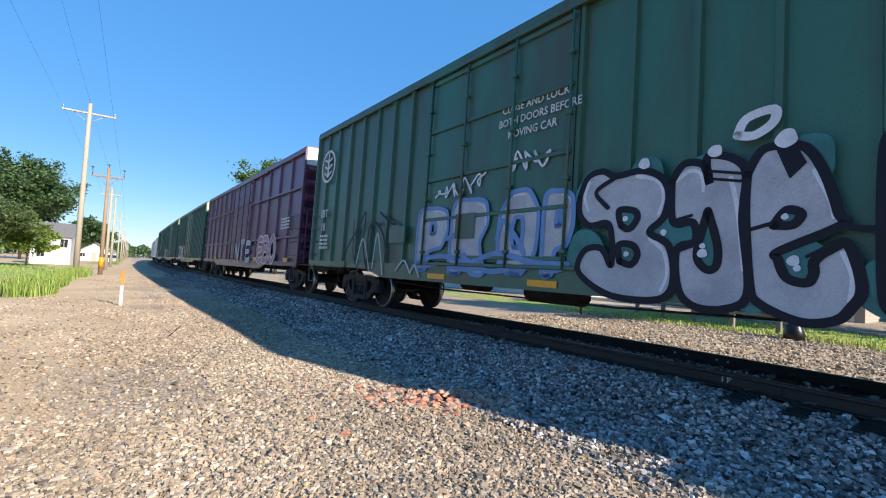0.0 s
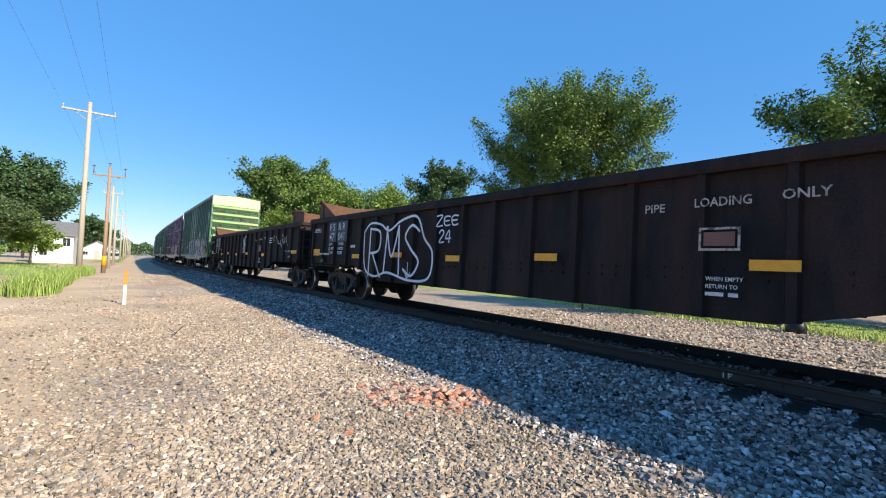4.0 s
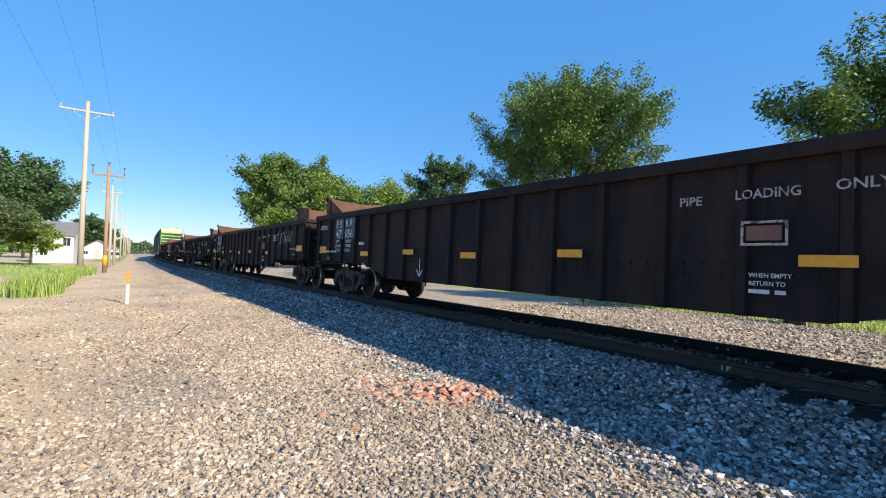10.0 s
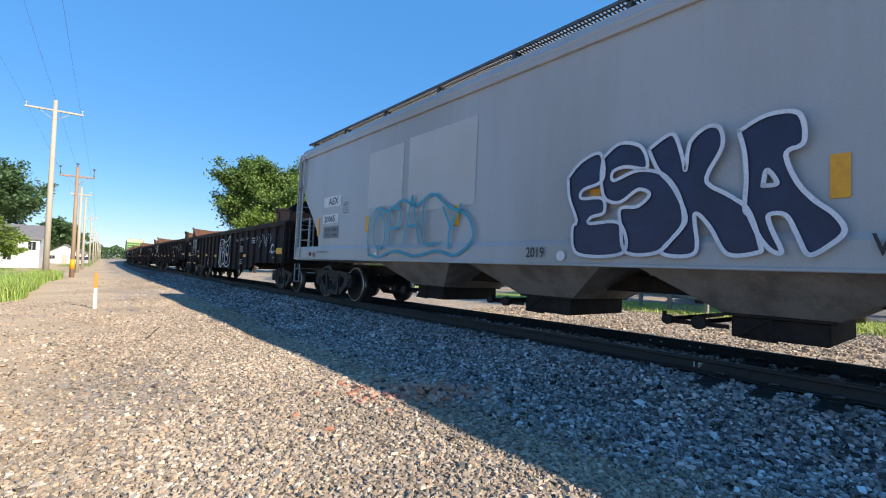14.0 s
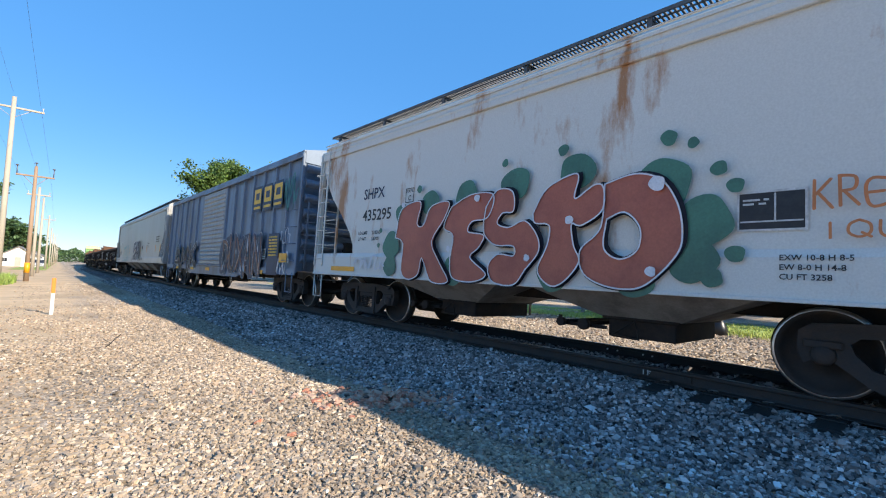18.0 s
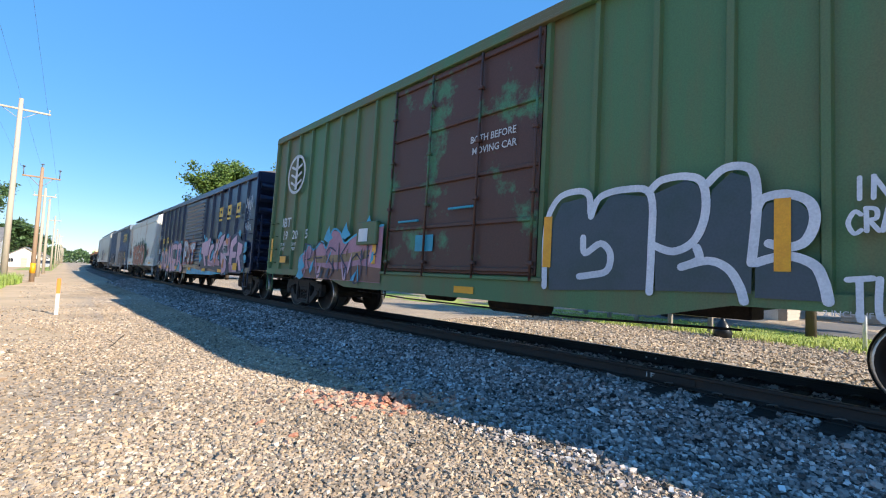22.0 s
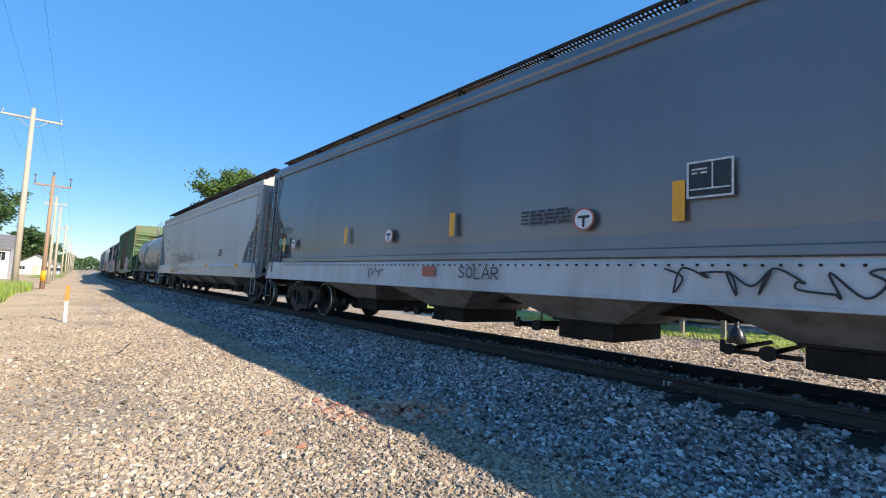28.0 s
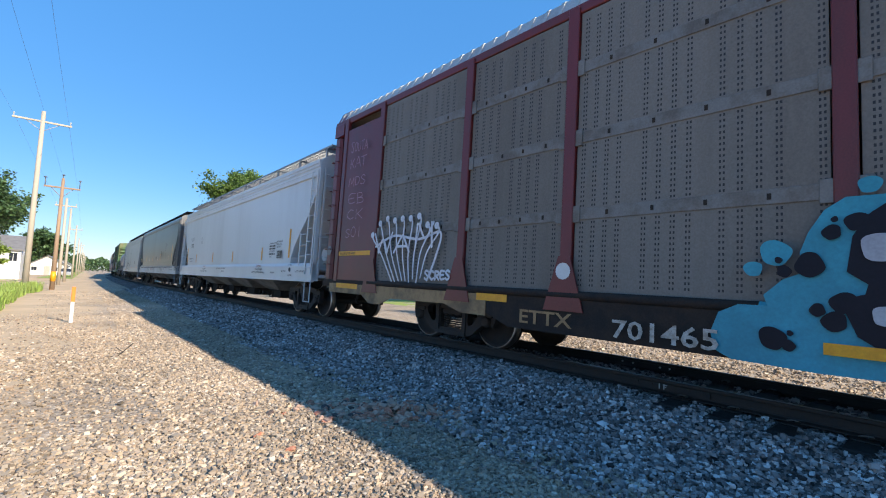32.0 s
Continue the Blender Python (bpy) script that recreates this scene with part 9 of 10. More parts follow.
def auto_rack():
    c = Car("rack_car", "tall car-carrying rack with perforated side panels", -266.95, 27.4, 1.55)
    ob, L, y, w = c.ob, c.length, c.y, c.side
    top = 4.95
    part("roof", Shape().prism([(-w, top - 0.02), (-w + 0.12, top + 0.28), (-1.0, top + 0.52), (0, top + 0.62), (1.0, top + 0.52), (w - 0.12, top + 0.28), (w, top - 0.02)], "y", -L / 2 + 0.05, L / 2 - 0.05), rack_roof, ob, "ribbed galvanised roof")
    rib = Shape().prism([(-w - 0.004, top), (-w + 0.115, top + 0.293), (-0.985, top + 0.535), (-0.98, top + 0.5), (-w + 0.14, top + 0.25)], "y", -0.03, 0.03).mesh("roof_rib", rack_roof)
    for i in range(100):
        part("roof_rib", rib, None, ob, at=pose(0, y(0.15 + 0.27 * i), 0))
    stops = [0.62, 2.2, 4.9, 6.92] + [6.92 + 2.75 * k for k in range(1, 7)] + [25.2, 26.78]
    part("top_chord", Shape().box(-w - 0.02, -w + 0.06, -L / 2, L / 2, top - 0.1, top + 0.04, 0.01), rack_red, ob)
    part("far_wall", Shape().box(w - 0.05, w, -L / 2 + 0.1, L / 2 - 0.1, 1.05, top, 0.01), rack_panel, ob)
    part("deck", Shape().box(-w + 0.1, w - 0.1, -L / 2 + 0.1, L / 2 - 0.1, 1.0, 1.06), soot, ob)
    part("deck", Shape().box(-w + 0.1, w - 0.1, -L / 2 + 0.3, L / 2 - 0.3, 2.7, 2.76), soot, ob)
    for i, s in enumerate(stops):
        post = part("rack_post", Shape().box(-w - 0.05, -w + 0.04, y(s) - 0.085, y(s) + 0.085, 0.98, top, 0.012), rack_red, ob)
        if 2 < s < 26:
            part("post_foot", Shape().prism([(y(s) - 0.30, 0.78), (y(s) + 0.30, 0.78), (y(s) + 0.085, 1.5), (y(s) - 0.085, 1.5)], "x", -w - 0.075, -w - 0.05), rack_red, post)
    # perforated panels, four high, in every bay
    zs = [1.02, 2.05, 3.08, 4.05, top - 0.1]
    hole = Shape()
    for a, b in zip(stops[1:-1], stops[2:]):
        for k in range(4):
            z0, z1 = zs[k] + 0.08, zs[k + 1] - 0.08
            p = part("side_panel", Shape().box(-w + 0.0, -w + 0.012, y(b - 0.10), y(a + 0.10), z0 - 0.07, z1 + 0.07, 0.003), rack_panel, ob)
            if a < 13:
                for m in range(int((b - a) / 0.16)):
                    s = a + 0.18 + 0.16 * m
                    if m % 5 == 4:
                        continue
                    for q in range(int((z1 - z0) / 0.062)):
                        z = z0 + 0.03 + 0.062 * q
                        for ds in (0.0, 0.035):
                            x = -w - 0.0015
                            hole.add([(x, y(s + ds) - 0.009, z - 0.014), (x, y(s + ds) + 0.009, z - 0.014), (x, y(s + ds) + 0.009, z + 0.014), (x, y(s + ds) - 0.009, z + 0.014)], [(0, 1, 2, 3)])
        for z in zs[1:4]:
            part("panel_band", Shape().box(-w - 0.014, -w + 0.0, y(b - 0.10), y(a + 0.10), z - 0.075, z + 0.075, 0.004), strap_steel, ob)
            for s in (a + 0.13, b - 0.13):
                part("band_clip", Shape().box(-w - 0.03, -w - 0.014, y(s) - 0.05, y(s) + 0.05, z - 0.11, z + 0.11, 0.012), strap_steel, ob)
            for m in range(1, 5):
                s = a + (b - a) * m / 5
                part("band_bolt", Shape().box(-w - 0.02, -w - 0.014, y(s) - 0.018, y(s) + 0.018, z - 0.03, z + 0.03, 0.004), soot, ob)
    tagged(part("perforations", hole, black_mark, ob), "rows of small dark holes", kind="stuff")
    # end bay: doors and edges
    for s0, s1 in ((0.62, 2.2), (25.2, 26.78)):
        part("end_panel", Shape().box(-w - 0.03, -w + 0.02, y(s1 - 0.06), y(s0 + 0.06), 0.95, top - 0.3, 0.01), rack_red, ob)
    part("door_edge", Shape().box(-w - 0.02, -w + 0.25, y(0.32), y(0.02), 0.9, top - 0.35, 0.06), rack_red, ob)
    part("end_door", Shape().box(-w + 0.2, w, y(0.12), y(0.02), 0.95, top + 0.2, 0.03), rack_red, ob)
    part("end_door", Shape().box(-w, w, y(L), y(L - 0.1), 0.95, top + 0.2, 0.03), rack_red, ob)
    part("end_hoop", Shape().prism([(-w - 0.03, top - 0.35), (-w - 0.03, top - 0.05), (-w + 0.15, top + 0.34), (-w + 0.3, top + 0.3), (-w + 0.1, top - 0.1), (-w + 0.1, top - 0.35)], "y", y(0.45), y(0.0)), rack_red, ob)
    ladder(c, rack_red, 0.03, 0.28, 1.2, 4.5, 9, -w - 0.07, rail=False, name="ladder")
    # flatcar under it
    part("sill", Shape().prism([(y(0), 0.86), (y(0), 1.02), (y(L), 1.02), (y(L), 0.86), (y(L - 5.2), 0.80), (y(L - 6.3), 0.48), (y(6.0), 0.48), (y(5.4), 0.70), (y(3.0), 0.72), (y(2.4), 0.66), (y(1.9), 0.80)], "x", -w - 0.045, -w + 0.02), soot, ob, "black flatcar sill")
    part("sill_paint", Shape().prism([(y(0.4), 0.72), (y(0.4), 0.93), (y(5.55), 0.93), (y(5.55), 0.60), (y(5.0), 0.60), (y(4.6), 0.72), (y(3.0), 0.70), (y(2.6), 0.56), (y(2.2), 0.56), (y(1.9), 0.72)], "x", -w - 0.058, -w - 0.046), tan_paint, ob, "worn tan stretch of the sill")
    for s0, s1, paint in ((2.1, 9.05, soot), (9.05, 12.4, sp_aqua), (12.4, L - 2.1, soot)):
        part("sill_pipe", Shape().rod((-w - 0.025, y(s0), 0.99), (-w - 0.025, y(s1), 0.99), 0.06, n=10), paint, ob)
    d = 0.055
    for s in (0.75, 5.35, 13.0):
        c.plate("reflector", amber, s, s + (0.95 if s < 1 else 0.62), 0.83, 0.94, "amber reflective strip", d)
    c.text("ETTX", 6.2, 0.57, 0.19, tan_paint, 1.35, d)
    c.text("701465", 7.62, 0.54, 0.21, rack_number, 1.3, 0.11)
    c.plate("warning_strip", amber, 0.72, 2.1, 1.58, 1.68, "amber warning strip on the red panel", 0.04)
    c.text("THIS CAR EXCESS HEIGHT", 0.78, 1.605, 0.05, black_mark, 0.9, 0.044)
    c.disc("round_sign", white_panel, 6.92, 1.3, 0.11, "white round disc", 0.08, 22)
    c.disc("round_sign", grey_panel, 0.2, 1.72, 0.12, "round sign", 0.03, 22)
    rnd = random.Random(7)
    for i in range(9):
        q = (i - 4) / 4
        top = (3.3 + 1.05 * q, 2.15 - 0.35 * q * q + 0.25 * rnd.random())
        c.ribbon([[(top[0] - 0.06, top[1] + 0.12), top, (3.3 + 0.75 * q, 1.6), (3.45 + 0.45 * q, 1.02 + 0.12 * rnd.random())]], 0.045, sp_white, label="white dripping graffiti", deep=0.05, taper=0.3)
        c.disc("graffiti", sp_white, top[0] - 0.06, top[1] + 0.12, 0.065, "", 0.055, 12)
    c.letters("WAM", 2.3, 4.3, 1.62, 2.0, 0.05, sp_white, seed=161, deep=0.05, wild=0.25)
    c.ribbon([[(2.35, 1.75), (3.0, 1.95), (3.8, 1.85), (4.4, 1.95), (4.3, 1.5), (4.1, 1.1)]], 0.05, sp_white, deep=0.05)
    c.letters("SCRES", 4.05, 4.75, 1.12, 1.27, 0.04, sp_white, seed=162, deep=0.055)
    for k, word in enumerate(("SOUTA", "KAT", "MDS", "EB", "CK", "SOI")):
        c.letters(word, 1.0, 1.75, 4.0 - 0.4 * k, 4.22 - 0.4 * k, 0.016, sp_rose, seed=170 + k, deep=0.05, wild=0.15)
    c.field([(8.65, 0.72), (8.72, 0.92), (8.89, 1.01), (9.12, 1.01), (9.09, 1.11), (9.24, 1.26), (9.38, 1.32), (9.36, 1.50), (9.42, 1.68), (9.53, 1.87), (9.67, 1.97), (9.89, 1.97), (11.60, 2.10), (12.40, 1.80), (12.40, 0.50), (11.00, 0.50), (9.49, 0.46), (8.83, 0.48), (8.69, 0.55)], sp_aqua, "turquoise graffiti cloud", 0.08)
    c.blobs([(9.18, 1.50, 0.120), (9.01, 1.35, 0.075), (9.82, 2.06, 0.075), (9.46, 1.57, 0.050)], sp_aqua, label="turquoise paint spots", deep=0.08)
    c.field([(9.91, 1.89), (9.81, 1.81), (9.71, 1.63), (9.67, 1.33), (9.80, 1.23), (9.78, 1.15), (9.70, 1.12), (9.66, 0.99), (9.73, 0.80), (9.89, 0.69), (11.30, 0.70), (11.50, 1.20), (11.20, 1.70)], sp_black, "black heart of the graffiti", 0.1)
    c.blobs([(9.43, 1.39, 0.105), (9.25, 1.33, 0.055), (9.58, 1.67, 0.065), (9.74, 1.75, 0.080), (9.65, 1.07, 0.090), (9.59, 0.91, 0.085), (9.48, 1.00, 0.055), (9.16, 0.72, 0.105), (9.28, 0.67, 0.050), (9.29, 0.78, 0.025), (9.21, 1.43, 0.030), (9.60, 1.78, 0.025)], sp_black, label="black paint spots", deep=0.1)
    c.blobs([(9.88, 1.53, 0.125), (9.90, 0.98, 0.085)], sp_silver, label="pale paint spots", deep=0.12)
    c.plate("reflector", amber, 9.52, 10.37, 0.63, 0.73, "amber reflective strip", 0.13)
    c.letters("OS", 11.0, 12.2, 0.9, 2.0, 0.3, sp_silver, sp_black, 0.16, 165, label="silver letters with a black edge", deep=0.12)
    truck(c, 4.2)
    truck(c, L - 4.2)
    ends(c)
    CARS.append(c)


for front, seed in ((51.6, 0), (69.5, 1), (87.3, 2)):
    box_far(front, seed)
for front in (107.0, 126.5, 146.0, 165.5, 185.0, 204.5):
    hopper_far(front)
box_maroon()
box_green()
for k, number in enumerate(("47025", "47041", "47122", "47077", "47056", "47016")):
    gondola(k, number)
hopper_one()
box_blue_faded()
hopper_two()
box_blue_dark()
box_green_two()
tank_car()
hopper_three()
hopper_four()
hopper_five()
auto_rack()
# ---- loose stones ----
rng = np.random.default_rng(11)


CHIP = np.array([(-0.8, -0.7, -0.6), (0.8, -0.8, -0.6), (0.7, 0.8, -0.6), (-0.8, 0.7, -0.6), (-0.6, -0.7, 0.6), (0.75, -0.5, 0.55), (0.5, 0.7, 0.6), (-0.7, 0.5, 0.5)])
CHIP_F = [(3, 2, 1, 0), (4, 5, 6, 7), (0, 1, 5, 4), (1, 2, 6, 5), (2, 3, 7, 6), (3, 0, 4, 7)]


def stones(name, label, fields, size, mat, shape, faces, proud=(0.2, 0.75), flat=(0.5, 0.85)):
    """Scatters stones over fields (x0, x1, y0, y1, stones a square metre), half sunk, each turned and stretched on its own."""
    xy = []
    for x0, x1, y0, y1, per in fields:
        n = int((x1 - x0) * (y1 - y0) * per)
        along = rng.uniform(y0, y1, n)
        xy.append(np.column_stack((rng.uniform(x0, x1, n) + line_x(along), along)))
    xy = np.concatenate(xy)
    # the nearest tie ends lie bare, and sand keeps some ground clear of stones
    tie = (np.abs((xy[:, 1] + 3.0 + 0.265) % 0.53 - 0.265) < 0.125) & (xy[:, 0] - line_x(xy[:, 1]) > -0.60) & (xy[:, 0] < 2.3) & (xy[:, 1] < 2.75)
    bare = np.array([x < -4.8 and y > 5.5 and noise.noise((x * 0.35, y * 0.25, 5)) + 0.12 * (-5.0 - x) + 0.02 * (y - 8) > 0.10 for x, y in xy])
    xy = xy[~(tie | (bare & (rng.random(len(xy)) < 0.8)))]
    n = len(xy)
    r = rng.uniform(size[0], size[1], n) * np.where(rng.random(n) < 0.06, 1.5, 1.0)
    z = np.array([ground_z(x, y) for x, y in xy]) + r * rng.uniform(*proud, n)
    base = np.repeat(shape[None], n, 0) * rng.uniform(0.6, 1.3, (n, len(shape), 1))
    base = base * np.column_stack((rng.uniform(0.8, 1.35, n), rng.uniform(0.7, 1.1, n), rng.uniform(*flat, n)))[:, None, :]
    a, b = rng.uniform(0, 6.28, n), rng.normal(0, 0.5, n)
    ca, sa, cb, sb = np.cos(a), np.sin(a), np.cos(b), np.sin(b)
    x, y, w = base[..., 0], base[..., 1], base[..., 2]
    y, w = y * cb[:, None] - w * sb[:, None], y * sb[:, None] + w * cb[:, None]
    x, y = x * ca[:, None] - y * sa[:, None], x * sa[:, None] + y * ca[:, None]
    base = np.stack((x, y, w), -1) * r[:, None, None]
    me = swarm(name, np.column_stack((xy, z)), base, faces, mat)
    return tagged(new(name, me), label, "gravel", kind="stuff")


stones("gravel_stones", "loose tan and brown gravel", [(-7.0, -2.9, 1.0, 4.6, 1900), (-2.95, -2.0, 0.8, 5.0, 1400), (-6.6, -2.0, -0.6, 1.0, 700), (-6.4, -2.0, -2.5, -0.6, 250), (-7.8, -7.0, 0.4, 4.6, 600)], (0.008, 0.023), gravel_stone, CHIP, CHIP_F)
stones("gravel_stones", "loose tan and brown gravel farther off", [(-8.5, -2.7, 4.6, 8.0, 1500), (-8.8, -2.3, 8.0, 12.0, 850), (-8.0, -2.0, 12.0, 20.0, 380), (-6.5, -1.8, 20.0, 40.0, 110), (-3.2, -2.0, 4.6, 9.0, 700)], (0.009, 0.025), gravel_stone, CHIP, CHIP_F)
stones("ballast_stones", "loose grey crushed ballast", [(-2.1, -0.10, 0.0, 6.0, 1500), (-2.1, -0.10, 6.0, 11.0, 1150), (-2.6, -2.1, 0.0, 11.0, 600), (-2.3, -0.10, -2.5, 0.0, 500)], (0.011, 0.026), ballast_stone, CHIP, CHIP_F, (0.4, 1.5), (0.65, 1.05))
stones("ballast_stones", "loose grey crushed ballast farther off", [(-2.3, -0.1, 11.0, 22.0, 520), (-2.2, -0.1, 22.0, 45.0, 170), (0.12, 1.38, 0.5, 9.0, 330), (1.65, 3.6, 0.5, 12.0, 160)], (0.014, 0.032), ballast_stone, CHIP, CHIP_F, (0.4, 1.4), (0.65, 1.05))
stones("far_stones", "sunlit stones on the far side of the track", [(8.6, 10.6, -1.0, 12.0, 160), (3.2, 8.6, -1.0, 12.0, 110)], (0.018, 0.04), gravel_stone, CHIP, CHIP_F)


# ---- broken brick ----
brick_mat = material("broken_brick", (0.38, 0.145, 0.09), 0.9, 0, (0.5, 0.30, 0.2), 14, 0.8, 60, 0.4, 0.004, spread=0.25)
mortar_mat = material("pale_mortar", (0.5, 0.33, 0.24), 0.95, 0, (0.38, 0.22, 0.16), 14, 0.7, 60, 0.4, 0.004, spread=0.2)
char_mat = material("charred_brick", (0.06, 0.05, 0.05), 0.95, 0, (0.2, 0.12, 0.09), 14, 0.6, 60, 0.4, 0.004)


def brick_rubble():
    pile = thing("brick_rubble", pose(-2.62, 4.45, -0.49), "small heap of broken red brick and mortar on gravel", "rubble")
    rnd = random.Random(21)
    shapes = []
    for i in range(9):
        s = Shape().box(-0.045, 0.045, -0.03, 0.03, -0.016, 0.018, 0.008)
        s.v = [(x * rnd.uniform(0.7, 1.25), y * rnd.uniform(0.7, 1.25), z * rnd.uniform(0.8, 1.2)) for x, y, z in s.v]
        shapes.append(s.mesh("brick_piece", (brick_mat, mortar_mat, mortar_mat, brick_mat, char_mat)[i % 5]))
    for i in range(260):
        u, v = rnd.gauss(0, 0.44), rnd.gauss(0, 0.21)
        x, y = u * 0.80 + v * 0.6, -u * 0.6 + v * 0.80
        h = 0.09 * math.exp(-(u * u / 0.12 + v * v / 0.03))
        p = part("brick_piece", shapes[i % 9], None, pile, at=pose(x, y, ground_z(-2.62 + x, 4.45 + y) + 0.49 + 0.012 + h * rnd.random(), rnd.uniform(-35, 35), rnd.uniform(-30, 30), rnd.uniform(0, 360)))
        p.scale = [rnd.uniform(0.6, 1.35)] * 3
    for k, (x, y) in enumerate(((-3.28, 5.22), (-3.22, 5.2), (-4.12, 3.86), (-4.02, 3.98), (-4.15, 4.5), (-3.85, 5.6), (-1.62, 3.9))):
        ob = part("brick_piece", shapes[k % 4], None, None, at=pose(x, y, ground_z(x, y) + 0.014, 10 * k, 15, 50 * k))
        tagged(ob, "single broken piece of red brick on gravel", "brick", "scattered bricks")


brick_rubble()
paper = Shape().add([(-0.06, -0.05, 0.02), (0.05, -0.06, 0.035), (0.07, 0.03, 0.05), (0.0, 0.075, 0.03), (-0.065, 0.04, 0.045), (0.0, 0.0, 0.06)], [(0, 1, 5), (1, 2, 5), (2, 3, 5), (3, 4, 5), (4, 0, 5)])
tagged(part("paper_scrap", paper, white_panel, None, at=pose(-1.12, 2.62, ground_z(-1.12, 2.62))), "crumpled white scrap lying on dark ballast", "litter")
tagged(part("twig", Shape().pipe([(0, 0, 0), (0.12, 0.2, 0.06), (0.16, 0.45, 0.05), (0.3, 0.6, 0.16)], 0.008).pipe([(0.12, 0.2, 0.06), (0.02, 0.42, 0.12)], 0.006), tie_wood, None, at=pose(-5.05, 9.9, ground_z(-5.05, 9.9))), "dry dark twig lying on gravel", "twig")

# ---- left of the track: marker, poles, wires ----
pole_wood = material("weathered_pole", (0.46, 0.40, 0.32), 0.9, 0, (0.34, 0.29, 0.23), 2, 0.6, 40, 0.3, 0.006, streak=6)
pole_brown = material("brown_pole", (0.34, 0.23, 0.15), 0.9, 0, (0.22, 0.15, 0.10), 2, 0.6, 40, 0.3, 0.006, streak=6)
orange_mat = material("orange_sheet", (0.85, 0.22, 0.02), 0.5, 0, (0.7, 0.18, 0.03), 9, 0.5, 60, 0, 0)
porcelain = material("porcelain", (0.5, 0.5, 0.5), 0.3, 0, (0.3, 0.3, 0.3), 9, 0.4)
wire_mat = material("wire", (0.16, 0.17, 0.2), 0.6, 0.5)


def marker_post():
    m = thing("marker_post", pose(-5.81, 16.8, ground_z(-5.81, 16.8), 0, 0, 8), "white marker post with an orange top beside the track", "marker post")
    part("blade", Shape().box(-0.042, 0.042, -0.012, 0.012, -0.1, 0.62, 0.006), white_panel, m)
    part("orange_top", Shape().box(-0.045, 0.045, -0.016, 0.016, 0.60, 1.04, 0.006), orange_mat, m)


marker_post()


def pole(x, y, h, arm, mat, r=0.15, insulators=2, label="weathered wooden utility pole with one cross-arm", lean=0.0):
    p = thing("utility_pole", pose(x, y, ground_z(x, y), 0, lean, 0), label, "utility pole", "utility poles")
    part("shaft", Shape().rod((0, 0, -0.2), (0, 0, h), r, r * 0.62, n=12), mat, p)
    if arm:
        a = part("cross_arm", Shape().box(-arm / 2, arm / 2, -0.06, 0.06, h - 0.79 if insulators == 2 else h - 0.75, h - 0.67 if insulators == 2 else h - 0.64, 0.012), mat, p)
        xs = (-arm / 2 + 0.08, arm / 2 - 0.08) if insulators == 2 else (-arm / 2 + 0.06, 0, arm / 2 - 0.06)
        for i, ix in enumerate(xs):
            z = h - 0.67 if insulators == 2 else (h - 0.64 if ix else h)
            tall = 0.16 if insulators == 2 else 0.55 if ix else 0.2
            part("insulator", Shape().rod((ix, 0, z), (ix, 0, z + tall), 0.03, n=8).rod((ix, 0, z + tall), (ix, 0, z + tall + 0.08), 0.11 if insulators == 3 else 0.05, 0.05, n=10), porcelain if insulators == 2 else wire_mat, a)
        for sgn in (-1, 1):
            part("arm_brace", Shape().rod((sgn * arm * 0.3, 0.07, h - 0.74), (0, 0.1, h - 1.4), 0.018, n=6), mat, p)
    return p


pole(-8.72, 41.0, 12.4, 3.1, pole_wood, 0.19)
p2 = pole(-7.35, 41.5, 8.0, 2.0, pole_brown, 0.15, 3, "brown wooden pole with three insulators on stalks")
part("marker_band", Shape().rod((0, 0, 0.6), (0, 0, 1.3), 0.158, 0.155, n=12), amber, p2, "yellow guard at the foot")
for i, y in enumerate((54, 66, 95, 122, 150, 185, 225, 270, 330)):
    pole(-7.5 + 0.004 * (y - 50), y, 8.1 + 0.3 * (i % 3), 0.0 if i % 2 else 1.6, pole_wood, 0.15, label="distant wooden utility pole along the road")
for k, dx in enumerate((-1.4, 0.0, 1.4)):
    z0 = 10.85 if dx else 11.6
    sag = [(-8.72 + dx + 0.2 * math.sin(1.3 * k) * q, 41.0 - 92 * q, z0 + 0.6 * q - 4 * 1.5 * q * (1 - q) * 0.5) for q in (i / 14 for i in range(15))]
    tagged(part("overhead_wire", Shape().pipe(sag, 0.005, 4), wire_mat), "thin overhead wire strung from the pole", "wire", "overhead wires")
    tagged(part("overhead_wire", Shape().pipe([(-8.72 + dx, 41.0, z0), (-8.0 + dx * 0.8, 66, z0 - 2.2), (-7.6 + dx * 0.5, 122, 6.8)], 0.006, 4), wire_mat), "thin overhead wire strung from the pole", "wire", "overhead wires")

# ---- grass ----
def lawn_left(x, y):
    edge = -9.6 - 0.035 * (y - 14) + 1.2 * noise.noise((y * 0.2, 1.7, 0))
    return x < edge and y > 33 + 2.0 * noise.noise((x * 0.35, 0, 0)) and y < 76


def lawn_right(x, y):
    return x > 10.3 + 0.5 * noise.noise((y * 0.6, 4, 0)) and x < 15.5 + 0.2 * noise.noise((y * 0.3, 9, 0))


laid_sheet("lawn", grass_mat, "sunlit yellow-green grass behind the dirt track", lawn_left, -42, -8, 20, 78, 0.7)
laid_sheet("lawn", grass_mat, "mown sunlit lawn across the track", lawn_right, 7.5, 16.5, -10, 46, 0.5)
laid_sheet("verge", grass_mat, "strip of grass along the far road", lambda x, y: -11.5 < x < -6.6 + 0.5 * noise.noise((y * 0.3, 2, 2)) and y > 84, -12, -6, 84, 260, 1.0)
laid_sheet("pavement", asphalt, "grey asphalt yard in front of the houses", lambda x, y: True, 15.2, 27, -14, 14, 1.0, 0.003)

